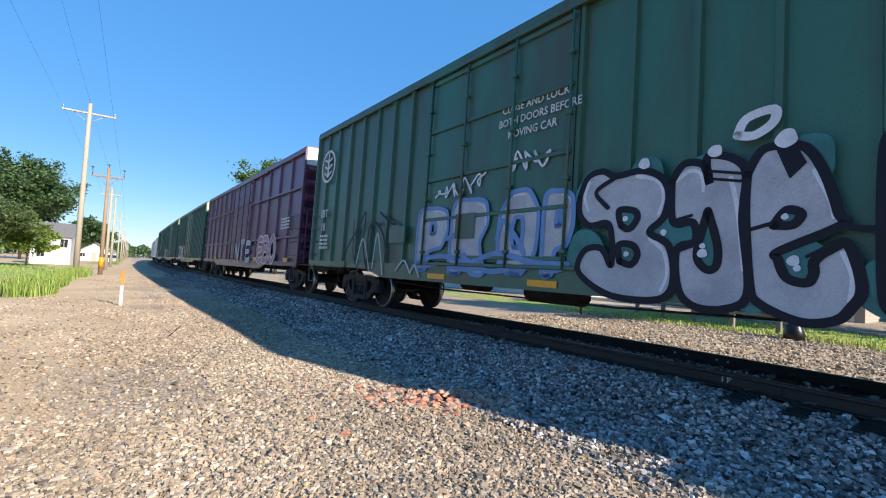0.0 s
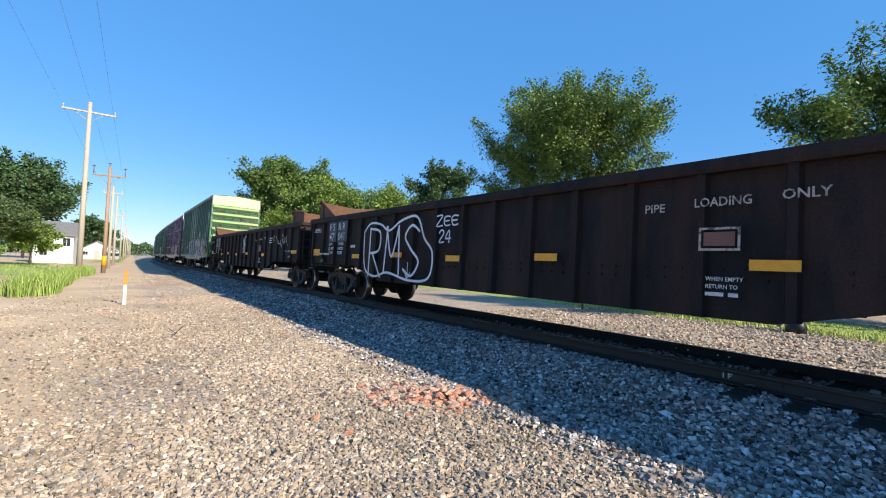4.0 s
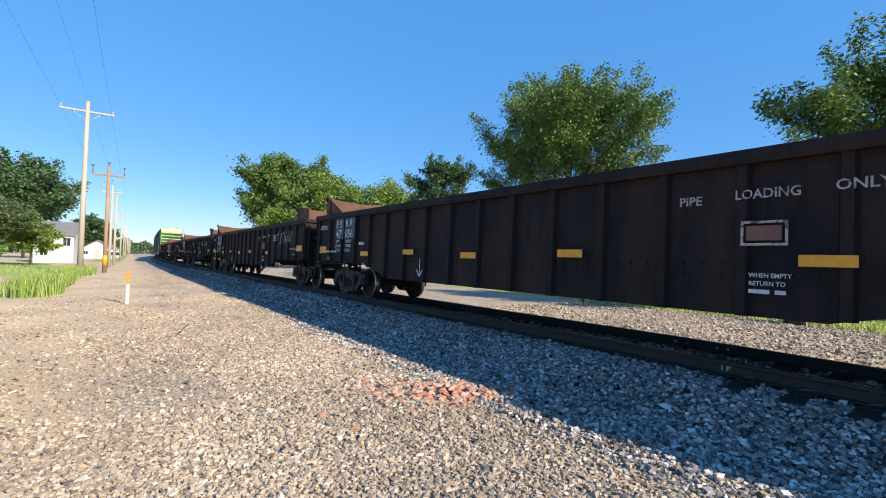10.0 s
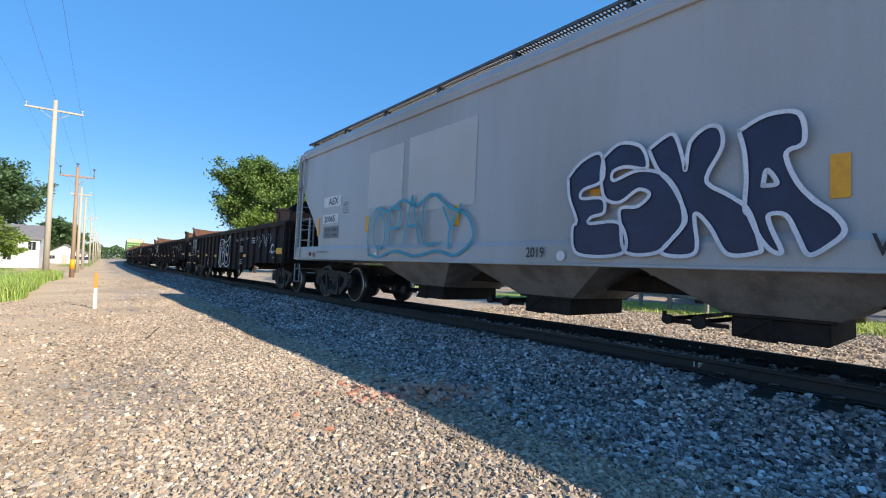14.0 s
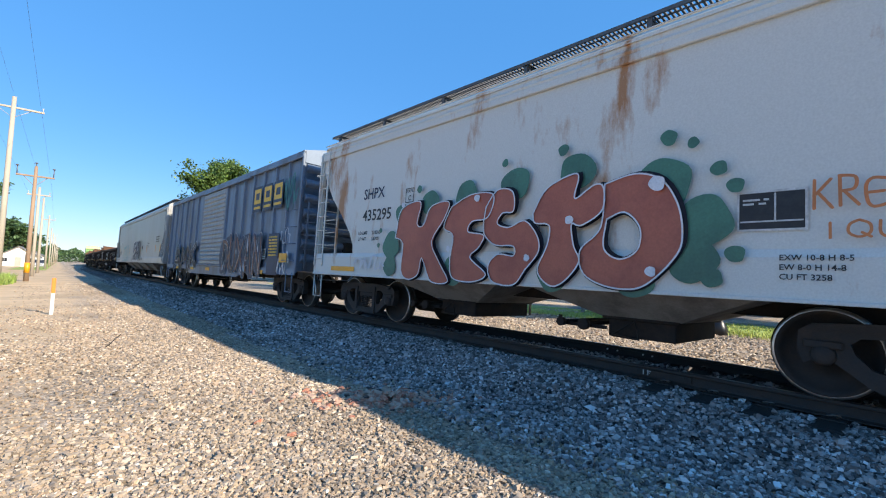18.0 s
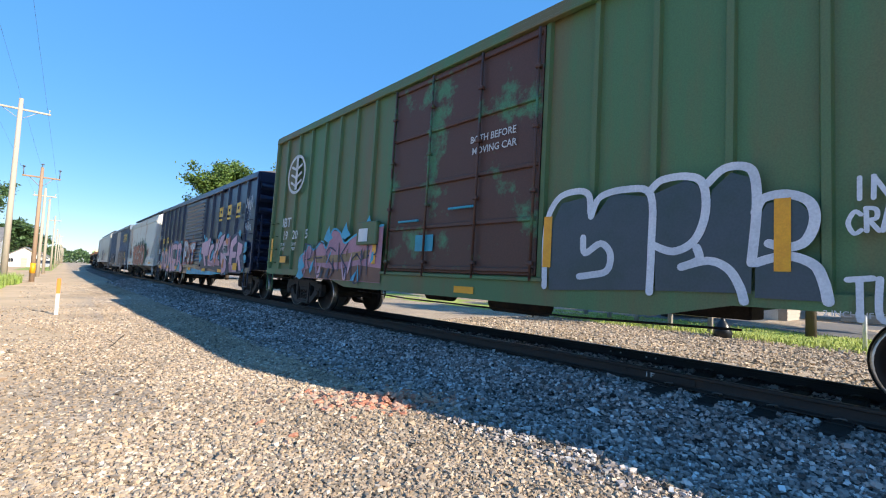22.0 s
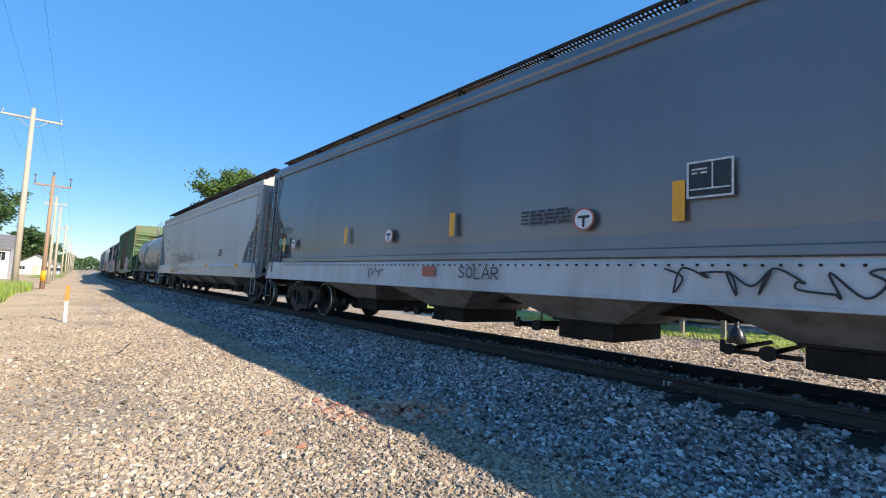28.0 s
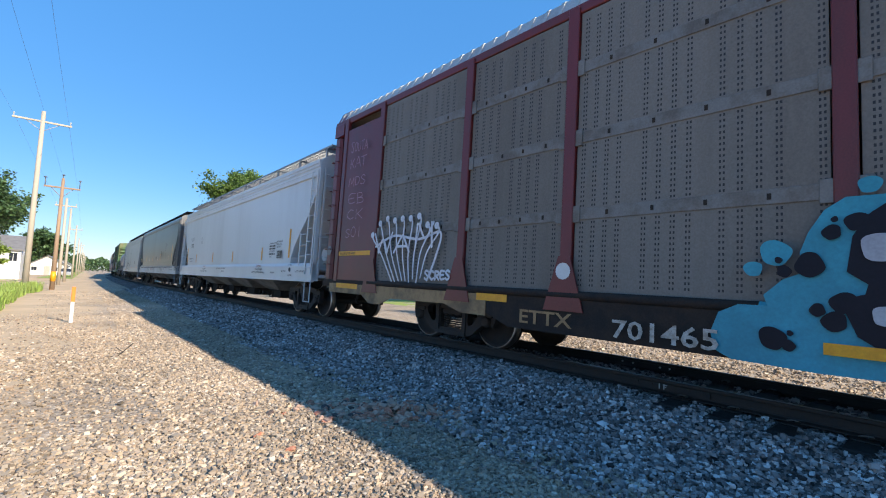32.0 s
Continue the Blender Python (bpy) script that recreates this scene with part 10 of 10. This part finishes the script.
lawn_blade = material("lawn_blades", (0.34, 0.40, 0.075), 0.7, 0, (0.44, 0.44, 0.14), 1.5, 0.6, 30, 0, 0, island=0.35)
blade_mat = material("grass_blades", (0.21, 0.31, 0.055), 0.7, 0, (0.32, 0.36, 0.1), 1.5, 0.6, 30, 0, 0, island=0.4)


def blades(name, label, spots, mat):
    """Tufts of standing grass: each blade is a bent, pointed strip."""
    rows, cen = [], []
    for x0, x1, y0, y1, n, h in spots:
        x, y = rng.uniform(x0, x1, n), rng.uniform(y0, y1, n)
        keep = (((x - (x0 + x1) / 2) / ((x1 - x0) / 2)) ** 2 + ((y - (y0 + y1) / 2) / ((y1 - y0) / 2)) ** 2 + rng.normal(0, 0.2, n)) < 1
        x, y = x[keep], y[keep]
        n = len(x)
        hh = h * rng.uniform(0.5, 1.15, n)
        a = rng.uniform(0, 6.28, n)
        lean = hh * rng.uniform(0.1, 0.55, n)
        wv = np.column_stack((-np.sin(a), np.cos(a), 0 * a)) * rng.uniform(0.008, 0.016, n)[:, None]
        d = np.column_stack((np.cos(a), np.sin(a), 0 * a)) * lean[:, None]
        up = np.column_stack((0 * a, 0 * a, hh))
        rows.append(np.stack((-wv, wv, wv * 0.8 + 0.3 * d + 0.6 * up, -wv * 0.8 + 0.3 * d + 0.6 * up, d + up, d + up + 0.1 * wv), 1))
        cen.append(np.column_stack((x, y, np.array([ground_z(p, q) for p, q in zip(x, y)]) if n else np.zeros(0))))
    me = swarm(name, np.concatenate(cen), np.concatenate(rows), [(0, 1, 2, 3), (3, 2, 5, 4)], mat)
    return tagged(new(name, me), label, "grass", kind="stuff")


blades("tall_grass", "tall green grass at the foot of the pole", [(-9.3, -7.75, 19.5, 24, 1700, 0.68), (-9.4, -7.9, 22.5, 30, 1900, 0.6), (-9.6, -8.0, 28, 36, 1900, 0.6), (-9.4, -7.7, 34, 43, 1800, 0.6)], blade_mat)
blades("lawn_grass", "short grass and weeds at the lawn's edge", [(9.9, 11.4, -2, 14, 2600, 0.16), (10.6, 16, -2, 14, 9000, 0.07)], lawn_blade)
blades("meadow_grass", "loose pale green grass on the open lawn", [(-30, -10, 34, 66, 5000, 0.2)], blade_mat)

# ---- trees ----
bark = material("bark", (0.10, 0.075, 0.055), 0.95, 0, (0.06, 0.045, 0.035), 4, 0.7, 30, 0.7, 0.02, streak=5)


def leaf_material(name, colour, second):
    m = material(name, colour, 0.55, 0, second, 0.5, 0.8, 6, 0, 0, spread=0.2, island=0.35)
    n, link = m.node_tree.nodes, m.node_tree.links.new
    bsdf = n["Principled BSDF"]
    tr = n.new("ShaderNodeBsdfTranslucent")
    mix = n.new("ShaderNodeMixShader")
    mix.inputs[0].default_value = 0.22
    src = bsdf.inputs["Base Color"].links[0].from_socket
    link(src, tr.inputs["Color"])
    out = n["Material Output"]
    link(bsdf.outputs[0], mix.inputs[1])
    link(tr.outputs[0], mix.inputs[2])
    link(mix.outputs[0], out.inputs["Surface"])
    return m


leaf_mid = leaf_material("maple_leaves", (0.155, 0.235, 0.05), (0.075, 0.14, 0.035))
leaf_dark = leaf_material("dark_leaves", (0.085, 0.15, 0.05), (0.045, 0.09, 0.035))
leaf_lime = leaf_material("lime_leaves", (0.205, 0.29, 0.05), (0.12, 0.19, 0.04))
leaf_fir = leaf_material("conifer_needles", (0.130, 0.182, 0.065), (0.078, 0.117, 0.039))


def tree(x, y, top, radius, low, mat, leaves, leaf, seed, label, name="tree", limbs=14, spike=1.0, trunk=0.22, loose=1.0, sprigs=7, rise=1.0):
    """A tapered trunk, limbs that fork outwards, and leafy sprays along them."""
    g = np.random.default_rng(seed)
    t = thing(name, pose(x, y, -0.5 + dip(y)), label, "tree", "trees")
    h, lo = top + 0.5 - dip(y), low + 0.5
    wood = Shape()
    wood.rod((0, 0, -0.1), (0.1, 0.05, h * 0.5), trunk, trunk * 0.6, n=10).rod((0.1, 0.05, h * 0.5), (0, 0, h * 0.9), trunk * 0.6, 0.03, n=8)
    sprays = []
    base = max(lo * 0.6, h * 0.16)
    for i in range(limbs):
        a = i * 2.4 + g.uniform(-0.4, 0.4)
        f = (i + 0.5) / limbs
        z0 = base + (h * 0.72 - base) * f
        reach = radius * (math.sin(math.pi * min(1, 0.30 + 0.66 * f)) ** 0.7) * g.uniform(0.66, 0.96)
        z1 = min(h * 0.93, max(lo + 0.3, z0 + (h - z0) * 0.5 * spike * g.uniform(0.55, 1.1)))
        mid = Vector((0.5 * reach * math.cos(a), 0.5 * reach * math.sin(a), z0 + 0.6 * (z1 - z0)))
        tip = Vector((reach * math.cos(a), reach * math.sin(a), z1))
        r = trunk * 0.42 * (1 - 0.6 * f)
        wood.rod((0, 0, z0), mid, r, r * 0.6, n=6).rod(mid, tip, r * 0.6, 0.015, n=5)
        for k in range(sprigs):
            b = mid.lerp(tip, g.uniform(-0.4, 1.0))
            away = Vector((b.x, b.y, 0)) / max(0.1, radius)
            d = Vector((g.normal(0, 0.12), g.normal(0, 0.12), g.normal(0.11 * spike, 0.09))) * rise + away * 0.14 * rise
            e = b + d * radius
            if k < 4:
                wood.rod(b, e, 0.025, 0.006, n=4, caps=False)
            sprays.append((b, e))
        sprays.append((mid, tip))
    for k in range(8):
        b = Vector((g.normal(0, 0.10) * radius, g.normal(0, 0.10) * radius, h * g.uniform(0.62, 0.8)))
        e = Vector((b.x * 1.9, b.y * 1.9, h * g.uniform(0.84, 1.0)))
        wood.rod(b, e, 0.03, 0.006, n=4, caps=False)
        sprays.append((b, e))
    part("trunk", wood, bark, t)
    bb = np.array([tuple(b) for b, e in sprays])
    ee = np.array([tuple(e) for b, e in sprays])
    w = np.linalg.norm(ee - bb, axis=1) + 0.05 * radius
    which = g.choice(len(sprays), leaves, p=w / w.sum())
    q = g.random(leaves)[:, None]
    thick = radius * 0.062 * loose * (1.25 - 0.85 * q) * g.uniform(0.7, 1.3, len(sprays))[which][:, None]
    cen = bb[which] + (ee - bb)[which] * q + g.normal(0, 1, (leaves, 3)) * thick * np.array((1, 1, 0.75))
    cen[:, 2] = np.maximum(cen[:, 2], lo + g.uniform(0, 0.5, leaves))
    # every leaf: a pointed quad; most lie flat-ish, some hang
    u = g.normal(0, 1, (leaves, 3)) * np.array((1, 1, 0.6))
    u[:, 2] -= 0.3
    u /= np.linalg.norm(u, axis=1)[:, None]
    v = np.cross(u, g.normal(0, 1, (leaves, 3)) * np.array((0.6, 0.6, 1.3)))
    v /= np.linalg.norm(v, axis=1)[:, None]
    s = leaf * g.uniform(0.6, 1.3, leaves)[:, None]
    quad = np.stack((-u * s, v * s * 0.55, u * s, -v * s * 0.55), 1)
    part("crown", swarm("crown", cen, quad, [(0, 1, 2, 3)], mat), None, t)
    return t


tree(17.2, 18.8, 13.0, 6.4, 2.0, leaf_mid, 120000, 0.085, 31, "tall spreading maple with sunlit green leaves", limbs=34, spike=1.4, loose=1.0, sprigs=10, rise=1.1)
tree(14.2, 3.2, 9.2, 3.9, 0.9, leaf_mid, 60000, 0.065, 32, "shade tree with low hanging leaves on the lawn", limbs=26, trunk=0.17, loose=1.15, sprigs=9)
tree(18.6, 0.6, 7.2, 4.4, 0.6, leaf_lime, 24000, 0.10, 47, "sunlit yellow-green tree in front of the houses", limbs=24, loose=1.5)
tree(17.6, 9.5, 5.6, 3.0, 0.6, leaf_mid, 12000, 0.09, 48, "small green tree beside the yard", limbs=18, loose=1.4)
tree(11.4, 67.5, 17.0, 6.6, 3, leaf_mid, 34000, 0.21, 33, "large broad-leaved tree in afternoon sun", limbs=26, loose=1.6)
tree(17.5, 67.0, 16.2, 6.6, 3, leaf_mid, 26000, 0.21, 34, "broad-leaved tree beside a larger one", limbs=24, loose=1.6)
tree(15.5, 57.0, 11.6, 6.4, 0, leaf_lime, 26000, 0.17, 35, "bushy yellow-green tree behind the gondolas", limbs=24, loose=1.7)
tree(21.5, 52.0, 11.4, 6.8, 0, leaf_lime, 26000, 0.16, 36, "bushy yellow-green tree behind the gondolas", limbs=24, loose=1.7)
tree(26.5, 50.0, 11.2, 6.0, 0, leaf_lime, 20000, 0.16, 49, "bushy yellow-green tree behind the gondolas", limbs=22, loose=1.7)
tree(10.0, 60.0, 8.0, 3.4, 0, leaf_lime, 12000, 0.17, 44, "low yellow-green tree behind the train", limbs=18, loose=1.6)
tree(20.6, 38.0, 12.2, 4.6, 1, leaf_dark, 24000, 0.13, 37, "dark slender tree beside the maple", limbs=22, spike=1.2, loose=1.2, sprigs=9)
tree(-21.0, 104, 17.0, 9.5, 2, leaf_dark, 26000, 0.30, 38, "dark round tree behind the white house", limbs=24, loose=1.6)
tree(-21.5, 74, 13.0, 5.2, 4, leaf_dark, 9000, 0.22, 39, "ragged tree with bare upper limbs", limbs=12, spike=1.3)
tree(-17.6, 57, 7.0, 4.6, 0.1, leaf_fir, 30000, 0.12, 40, "wide dull-green conifer tree", limbs=34, spike=0.7, loose=1.5)
tree(-14.0, 60, 4.4, 2.3, 0.0, leaf_lime, 14000, 0.12, 41, "bright green shrub in front of the house", name="shrub", limbs=18, spike=0.7, trunk=0.08, loose=1.8)
tree(-16.8, 52, 1.7, 2.6, 0.0, leaf_lime, 8000, 0.10, 45, "low bright green shrub on the lawn", name="shrub", limbs=16, spike=0.6, trunk=0.06, loose=1.8)
tree(-16.6, 190, 12.0, 7.0, 2, leaf_dark, 7000, 0.5, 42, "distant round tree over the roofs", limbs=18, loose=1.7)
tree(9.2, 11.4, 3.6, 1.0, 1.6, leaf_mid, 2600, 0.07, 43, "thin young tree across the track", limbs=9, trunk=0.05)


def far_woods():
    g = np.random.default_rng(8)
    n = 22000
    x = np.concatenate((g.uniform(-120, -9, n // 2), g.uniform(28, 260, n - n // 2), g.uniform(-24, 30, 5000)))
    n = len(x)
    y = 210 + 0.55 * np.abs(x) + g.uniform(0, 60, n)
    y[-5000:] = 400 + g.uniform(0, 70, 5000)
    hill = 6 + 3.5 * np.sin(x * 0.09) + 2 * np.sin(x * 0.31 + 1) + 6 * np.exp(-((x + 22) / 11) ** 2)
    hill[-5000:] = 9.5 + 1.5 * np.sin(x[-5000:] * 0.5) - 0.16 * x[-5000:]
    z = -0.5 - 0.009 * (y - 4) + hill * g.random(n) ** 0.6
    u = g.normal(0, 1, (n, 3))
    u /= np.linalg.norm(u, axis=1)[:, None]
    v = np.cross(u, g.normal(0, 1, (n, 3)))
    v /= np.linalg.norm(v, axis=1)[:, None]
    s = g.uniform(0.5, 1.1, n)[:, None]
    me = swarm("far_woods", np.column_stack((x, y, z)), np.stack((-u * s, v * s * 0.7, u * s, -v * s * 0.7), 1), [(0, 1, 2, 3)], leaf_dark)
    tagged(new("far_woods", me), "low line of distant trees", "woods", kind="stuff")


far_woods()

# ---- houses ----
siding_white = material("white_siding", (0.74, 0.73, 0.70), 0.6, 0, (0.62, 0.6, 0.56), 1.2, 0.5, 30, 0.1, 0.004)
siding_beige = material("beige_siding", (0.42, 0.38, 0.33), 0.7, 0, (0.34, 0.31, 0.27), 1.2, 0.5, 30, 0.1, 0.004)
roof_grey = material("grey_shingles", (0.20, 0.19, 0.185), 0.9, 0, (0.14, 0.13, 0.13), 2, 0.6, 30, 0.4, 0.01)
glass_dark = material("window_glass", (0.03, 0.035, 0.045), 0.12, 0, scale=2, mix=0.3, bump=0, spread=0.05)


def house(x0, x1, y0, y1, eave, ridge, wall, label, windows=(), doors=(), along="y", boards=True):
    """A gabled house: walls of lapped boards, a roof with eaves, windows with frames and sills, doors."""
    h = thing("house", pose((x0 + x1) / 2, (y0 + y1) / 2, -0.5 + dip(y1)), label, "house", "houses")
    a, b = (x1 - x0) / 2, (y1 - y0) / 2
    shell = Shape()
    if along == "y":
        shell.prism([(-a, 0), (a, 0), (a, eave), (0, ridge), (-a, eave)], "y", -b, b)
    else:
        shell.prism([(-b, 0), (b, 0), (b, eave), (0, ridge), (-b, eave)], "x", -a, a)
    w = part("wall", shell, wall, h)
    if boards:
        for k in range(int(eave / 0.2)):
            part("board", Shape().box(-a - 0.018, a + 0.018, -b - 0.018, b + 0.018, 0.02 + 0.2 * k, 0.14 + 0.2 * k), wall, w)
    o = 0.35
    if along == "y":
        for sgn in (-1, 1):
            part("roof", Shape().prism([(0, ridge + 0.02), (0, ridge + 0.16), (sgn * (a + o), eave - o * (ridge - eave) / a + 0.14), (sgn * (a + o), eave - o * (ridge - eave) / a)], "y", -b - o, b + o), roof_grey, h)
    else:
        for sgn in (-1, 1):
            part("roof", Shape().prism([(0, ridge + 0.02), (0, ridge + 0.16), (sgn * (b + o), eave - o * (ridge - eave) / b + 0.14), (sgn * (b + o), eave - o * (ridge - eave) / b)], "x", -a - o, a + o), roof_grey, h)
    for face, u, z, ww, hh in windows:
        place = {"-y": pose(u, -b - 0.03, z), "-x": pose(-a - 0.03, u, z, 0, 0, -90), "+x": pose(a + 0.03, u, z, 0, 0, 90)}[face]
        win = part("window", Shape().box(-ww / 2, ww / 2, -0.02, 0.03, 0, hh), glass_dark, h, at=place)
        part("window_frame", Shape().box(-ww / 2 - 0.07, ww / 2 + 0.07, -0.05, -0.0, hh, hh + 0.08).box(-ww / 2 - 0.07, -ww / 2, -0.05, 0.0, 0, hh).box(ww / 2, ww / 2 + 0.07, -0.05, 0.0, 0, hh).box(-0.02, 0.02, -0.04, -0.022, 0, hh), siding_white, win)
        part("window_sill", Shape().box(-ww / 2 - 0.1, ww / 2 + 0.1, -0.09, 0.0, -0.07, 0.0), siding_white, win)
    for face, u, ww, hh, mat in doors:
        place = {"-y": pose(u, -b - 0.03, 0), "-x": pose(-a - 0.03, u, 0, 0, 0, -90)}[face]
        d = part("door", Shape().box(-ww / 2, ww / 2, -0.03, 0.02, 0.02, hh, 0.01), mat, h, at=place)
        for k in range(4):
            part("door_panel", Shape().box(-ww / 2 + 0.08, ww / 2 - 0.08, -0.05, -0.03, 0.1 + k * hh / 4.2, hh / 4.2 * (k + 1) - 0.02, 0.01), mat, d)
    return h


house(-15.4, -11.7, 72, 80, 3.6, 5.2, siding_white, "white two-gabled house with a grey roof among trees", [("-y", 1.2, 2.2, 0.7, 1.0), ("-y", -0.9, 1.0, 0.7, 1.2)], [("-y", 0.4, 0.9, 2.0, siding_white)], "x")
part("porch_step", Shape().box(-0.6, 0.6, -0.9, 0.0, -0.1, 0.4, 0.02).box(-0.5, 0.5, -1.4, -0.9, -0.1, 0.2, 0.02), siding_white, at=pose(-12.6, 72, ground_z(-12.6, 72)))
tagged(bpy.data.objects["porch_step"], "white wooden porch steps at the house", "steps")
house(-14.6, -8.7, 118, 130, 2.0, 3.9, siding_white, "low white garage with a gabled front", [("-y", -1.9, 1.0, 0.8, 0.7), ("-y", 1.6, 1.0, 0.8, 0.7)], [("-y", 0.0, 0.9, 1.9, siding_beige)], "y")
house(-12.5, -8.6, 150, 166, 2.4, 3.6, siding_white, "distant white shed along the road", [("-y", 0.0, 0.9, 0.7, 0.6)])
house(22.5, 30, 5.5, 14, 2.9, 4.8, siding_beige, "beige house with a white-framed window", [("-x", 1.0, 1.0, 1.3, 1.1), ("-x", -2.2, 1.0, 1.0, 1.1)], [("-x", -3.4, 0.95, 2.05, siding_white)], "y")
house(27, 33, -12, 4.0, 2.6, 4.2, siding_beige, "long garage block with white doors", [], [("-x", -1.0 + 3.0 * k, 2.5, 2.2, siding_white) for k in range(-2, 3)], "y")
house(19.5, 27, 22, 36, 2.8, 4.4, siding_white, "long white building beyond the lawn", [("-x", 3.0, 1.0, 1.2, 1.0), ("-x", -3.0, 1.0, 1.2, 1.0)], [("-x", 0.0, 0.95, 2.05, siding_beige)], "y")

# ---- across the track ----
fence_wood = material("grey_fence_wood", (0.26, 0.23, 0.20), 0.9, 0, (0.17, 0.15, 0.13), 4, 0.6, 50, 0.4, 0.006, streak=5)


def rail_fence():
    f = thing("rail_fence", pose(0, 0, 0), "weathered grey two-rail wooden fence on the lawn", "fence")
    spots = [(11.2, 5.4), (11.4, 6.8), (12.1, 8.4), (12.7, 9.9), (13.3, 11.4)]
    for x, y in spots:
        part("fence_post", Shape().box(x - 0.07, x + 0.07, y - 0.07, y + 0.07, -0.5, 0.62, 0.01), fence_wood, f)
    for (xa, ya), (xb, yb) in zip(spots, spots[1:]):
        for z in (0.05, 0.42):
            part("fence_rail", Shape().rod((xa, ya, z), (xb, yb, z), 0.05, n=6), fence_wood, f)


rail_fence()
bag = Shape()
prof = [(0.0, 0.22), (0.06, 0.27), (0.25, 0.24), (0.42, 0.17), (0.52, 0.09), (0.58, 0.05), (0.70, 0.08), (0.76, 0.02)]
ring_n = 14
bag.add([(r * (1 + 0.15 * math.sin(3 * i + 5 * z)) * math.cos(6.283 * i / ring_n), r * (1 + 0.12 * math.cos(4 * i + 7 * z)) * math.sin(6.283 * i / ring_n), z) for z, r in prof for i in range(ring_n)], [(k * ring_n + i, k * ring_n + (i + 1) % ring_n, (k + 1) * ring_n + (i + 1) % ring_n, (k + 1) * ring_n + i) for k in range(len(prof) - 1) for i in range(ring_n)], True)
bag_mat = material("black_plastic", (0.012, 0.012, 0.013), 0.35, 0, scale=8, mix=0.3, bump=0.3)
tagged(part("rubbish_bag", bag, bag_mat, None, at=pose(10.1, 4.7, -0.5)), "tied black plastic bag standing at the lawn's edge", "bag")
tagged(part("white_post", Shape().rod((0, 0, -0.1), (0, 0, 1.65), 0.05, n=10).rod((0, 0, 1.65), (0, 0, 1.7), 0.056, n=10), white_panel, None, at=pose(11.7, 1.6, -0.5)), "slim white post on the lawn", "post")


def parked_car(x, y, turn, paint, label):
    c = thing("parked_car", pose(x, y, ground_z(x, y), 0, 0, turn), label, "car", "parked cars")
    part("body", Shape().prism([(-2.2, 0.35), (-2.25, 0.75), (-2.0, 0.95), (2.0, 0.95), (2.2, 0.8), (2.2, 0.35)], "x", -0.86, 0.86), paint, c)
    part("cabin", Shape().add([(sx * w, y2, z) for sx in (-1, 1) for y2, z, w in ((-1.7, 0.94, 0.84), (-1.1, 1.45, 0.68), (0.5, 1.45, 0.68), (1.2, 0.94, 0.84))], [(0, 1, 2, 3), (7, 6, 5, 4), (0, 4, 5, 1), (1, 5, 6, 2), (2, 6, 7, 3), (3, 7, 4, 0)]), glass_dark, c)
    part("roof", Shape().box(-0.66, 0.66, -1.05, 0.45, 1.44, 1.49, 0.02), paint, c)
    for sx in (-1, 1):
        for yy in (-1.35, 1.35):
            part("wheel", Shape().lathe([(sx * 0.7, 0.1), (sx * 0.7, 0.32), (sx * 0.88, 0.32), (sx * 0.88, 0.1)], (yy, 0.32), 18), black_mark, c)
        part("headlight", Shape().box(sx * 0.6 - 0.18, sx * 0.6 + 0.18, -2.28, -2.2, 0.62, 0.75, 0.02), white_panel, c)
    part("bumper", Shape().box(-0.86, 0.86, -2.32, -2.2, 0.35, 0.55, 0.03), paint, c)


car_pale = material("silver_car_paint", (0.35, 0.36, 0.38), 0.25, 0, scale=3, mix=0.2, bump=0)
car_blue = material("blue_car_paint", (0.05, 0.12, 0.28), 0.25, 0, scale=3, mix=0.2, bump=0)
parked_car(-8.2, 104, 0, car_pale, "silver car parked by the far road")
parked_car(20.5, 8.5, 80, car_blue, "blue car parked in front of the beige house")


def motions():
    for c in CARS:
        rows = []
        for k in range(33):
            s = c.front - c.length / 2 + travel(k)
            reach = 0.35 * c.length
            nose, tail = s + reach, s - reach
            x = (line_x(nose) + line_x(tail)) / 2 + GAUGE / 2
            z = (dip(nose) + dip(tail)) / 2 - GAUGE / 2 * math.sin(radians(LEAN))
            rise = math.degrees(math.atan2(dip(nose) - dip(tail), 2 * reach))
            turn = -math.degrees(math.atan2(line_x(nose) - line_x(tail), 2 * reach))
            place = Matrix.Translation((x, s, z)) @ Matrix.Rotation(radians(turn), 4, "Z") @ Matrix.Rotation(radians(rise), 4, "X") @ Matrix.Rotation(radians(LEAN), 4, "Y")
            rows.append((k, place @ Matrix.Translation((0, 0, c.lift))))
        walk(c.ob, rows)
        for load, under in LOADS:
            if under is c:
                walk(load, rows)
        # wheels turn with the way gone, two film frames at a time
        if c.front < 40:
            for axle, y in c.axles:
                walk(axle, [(k / 15, Matrix.Translation((0, y, c.wheel - c.lift)) @ Matrix.Rotation(-travel(k / 15) / c.wheel, 4, "X")) for k in range(481)])


motions()
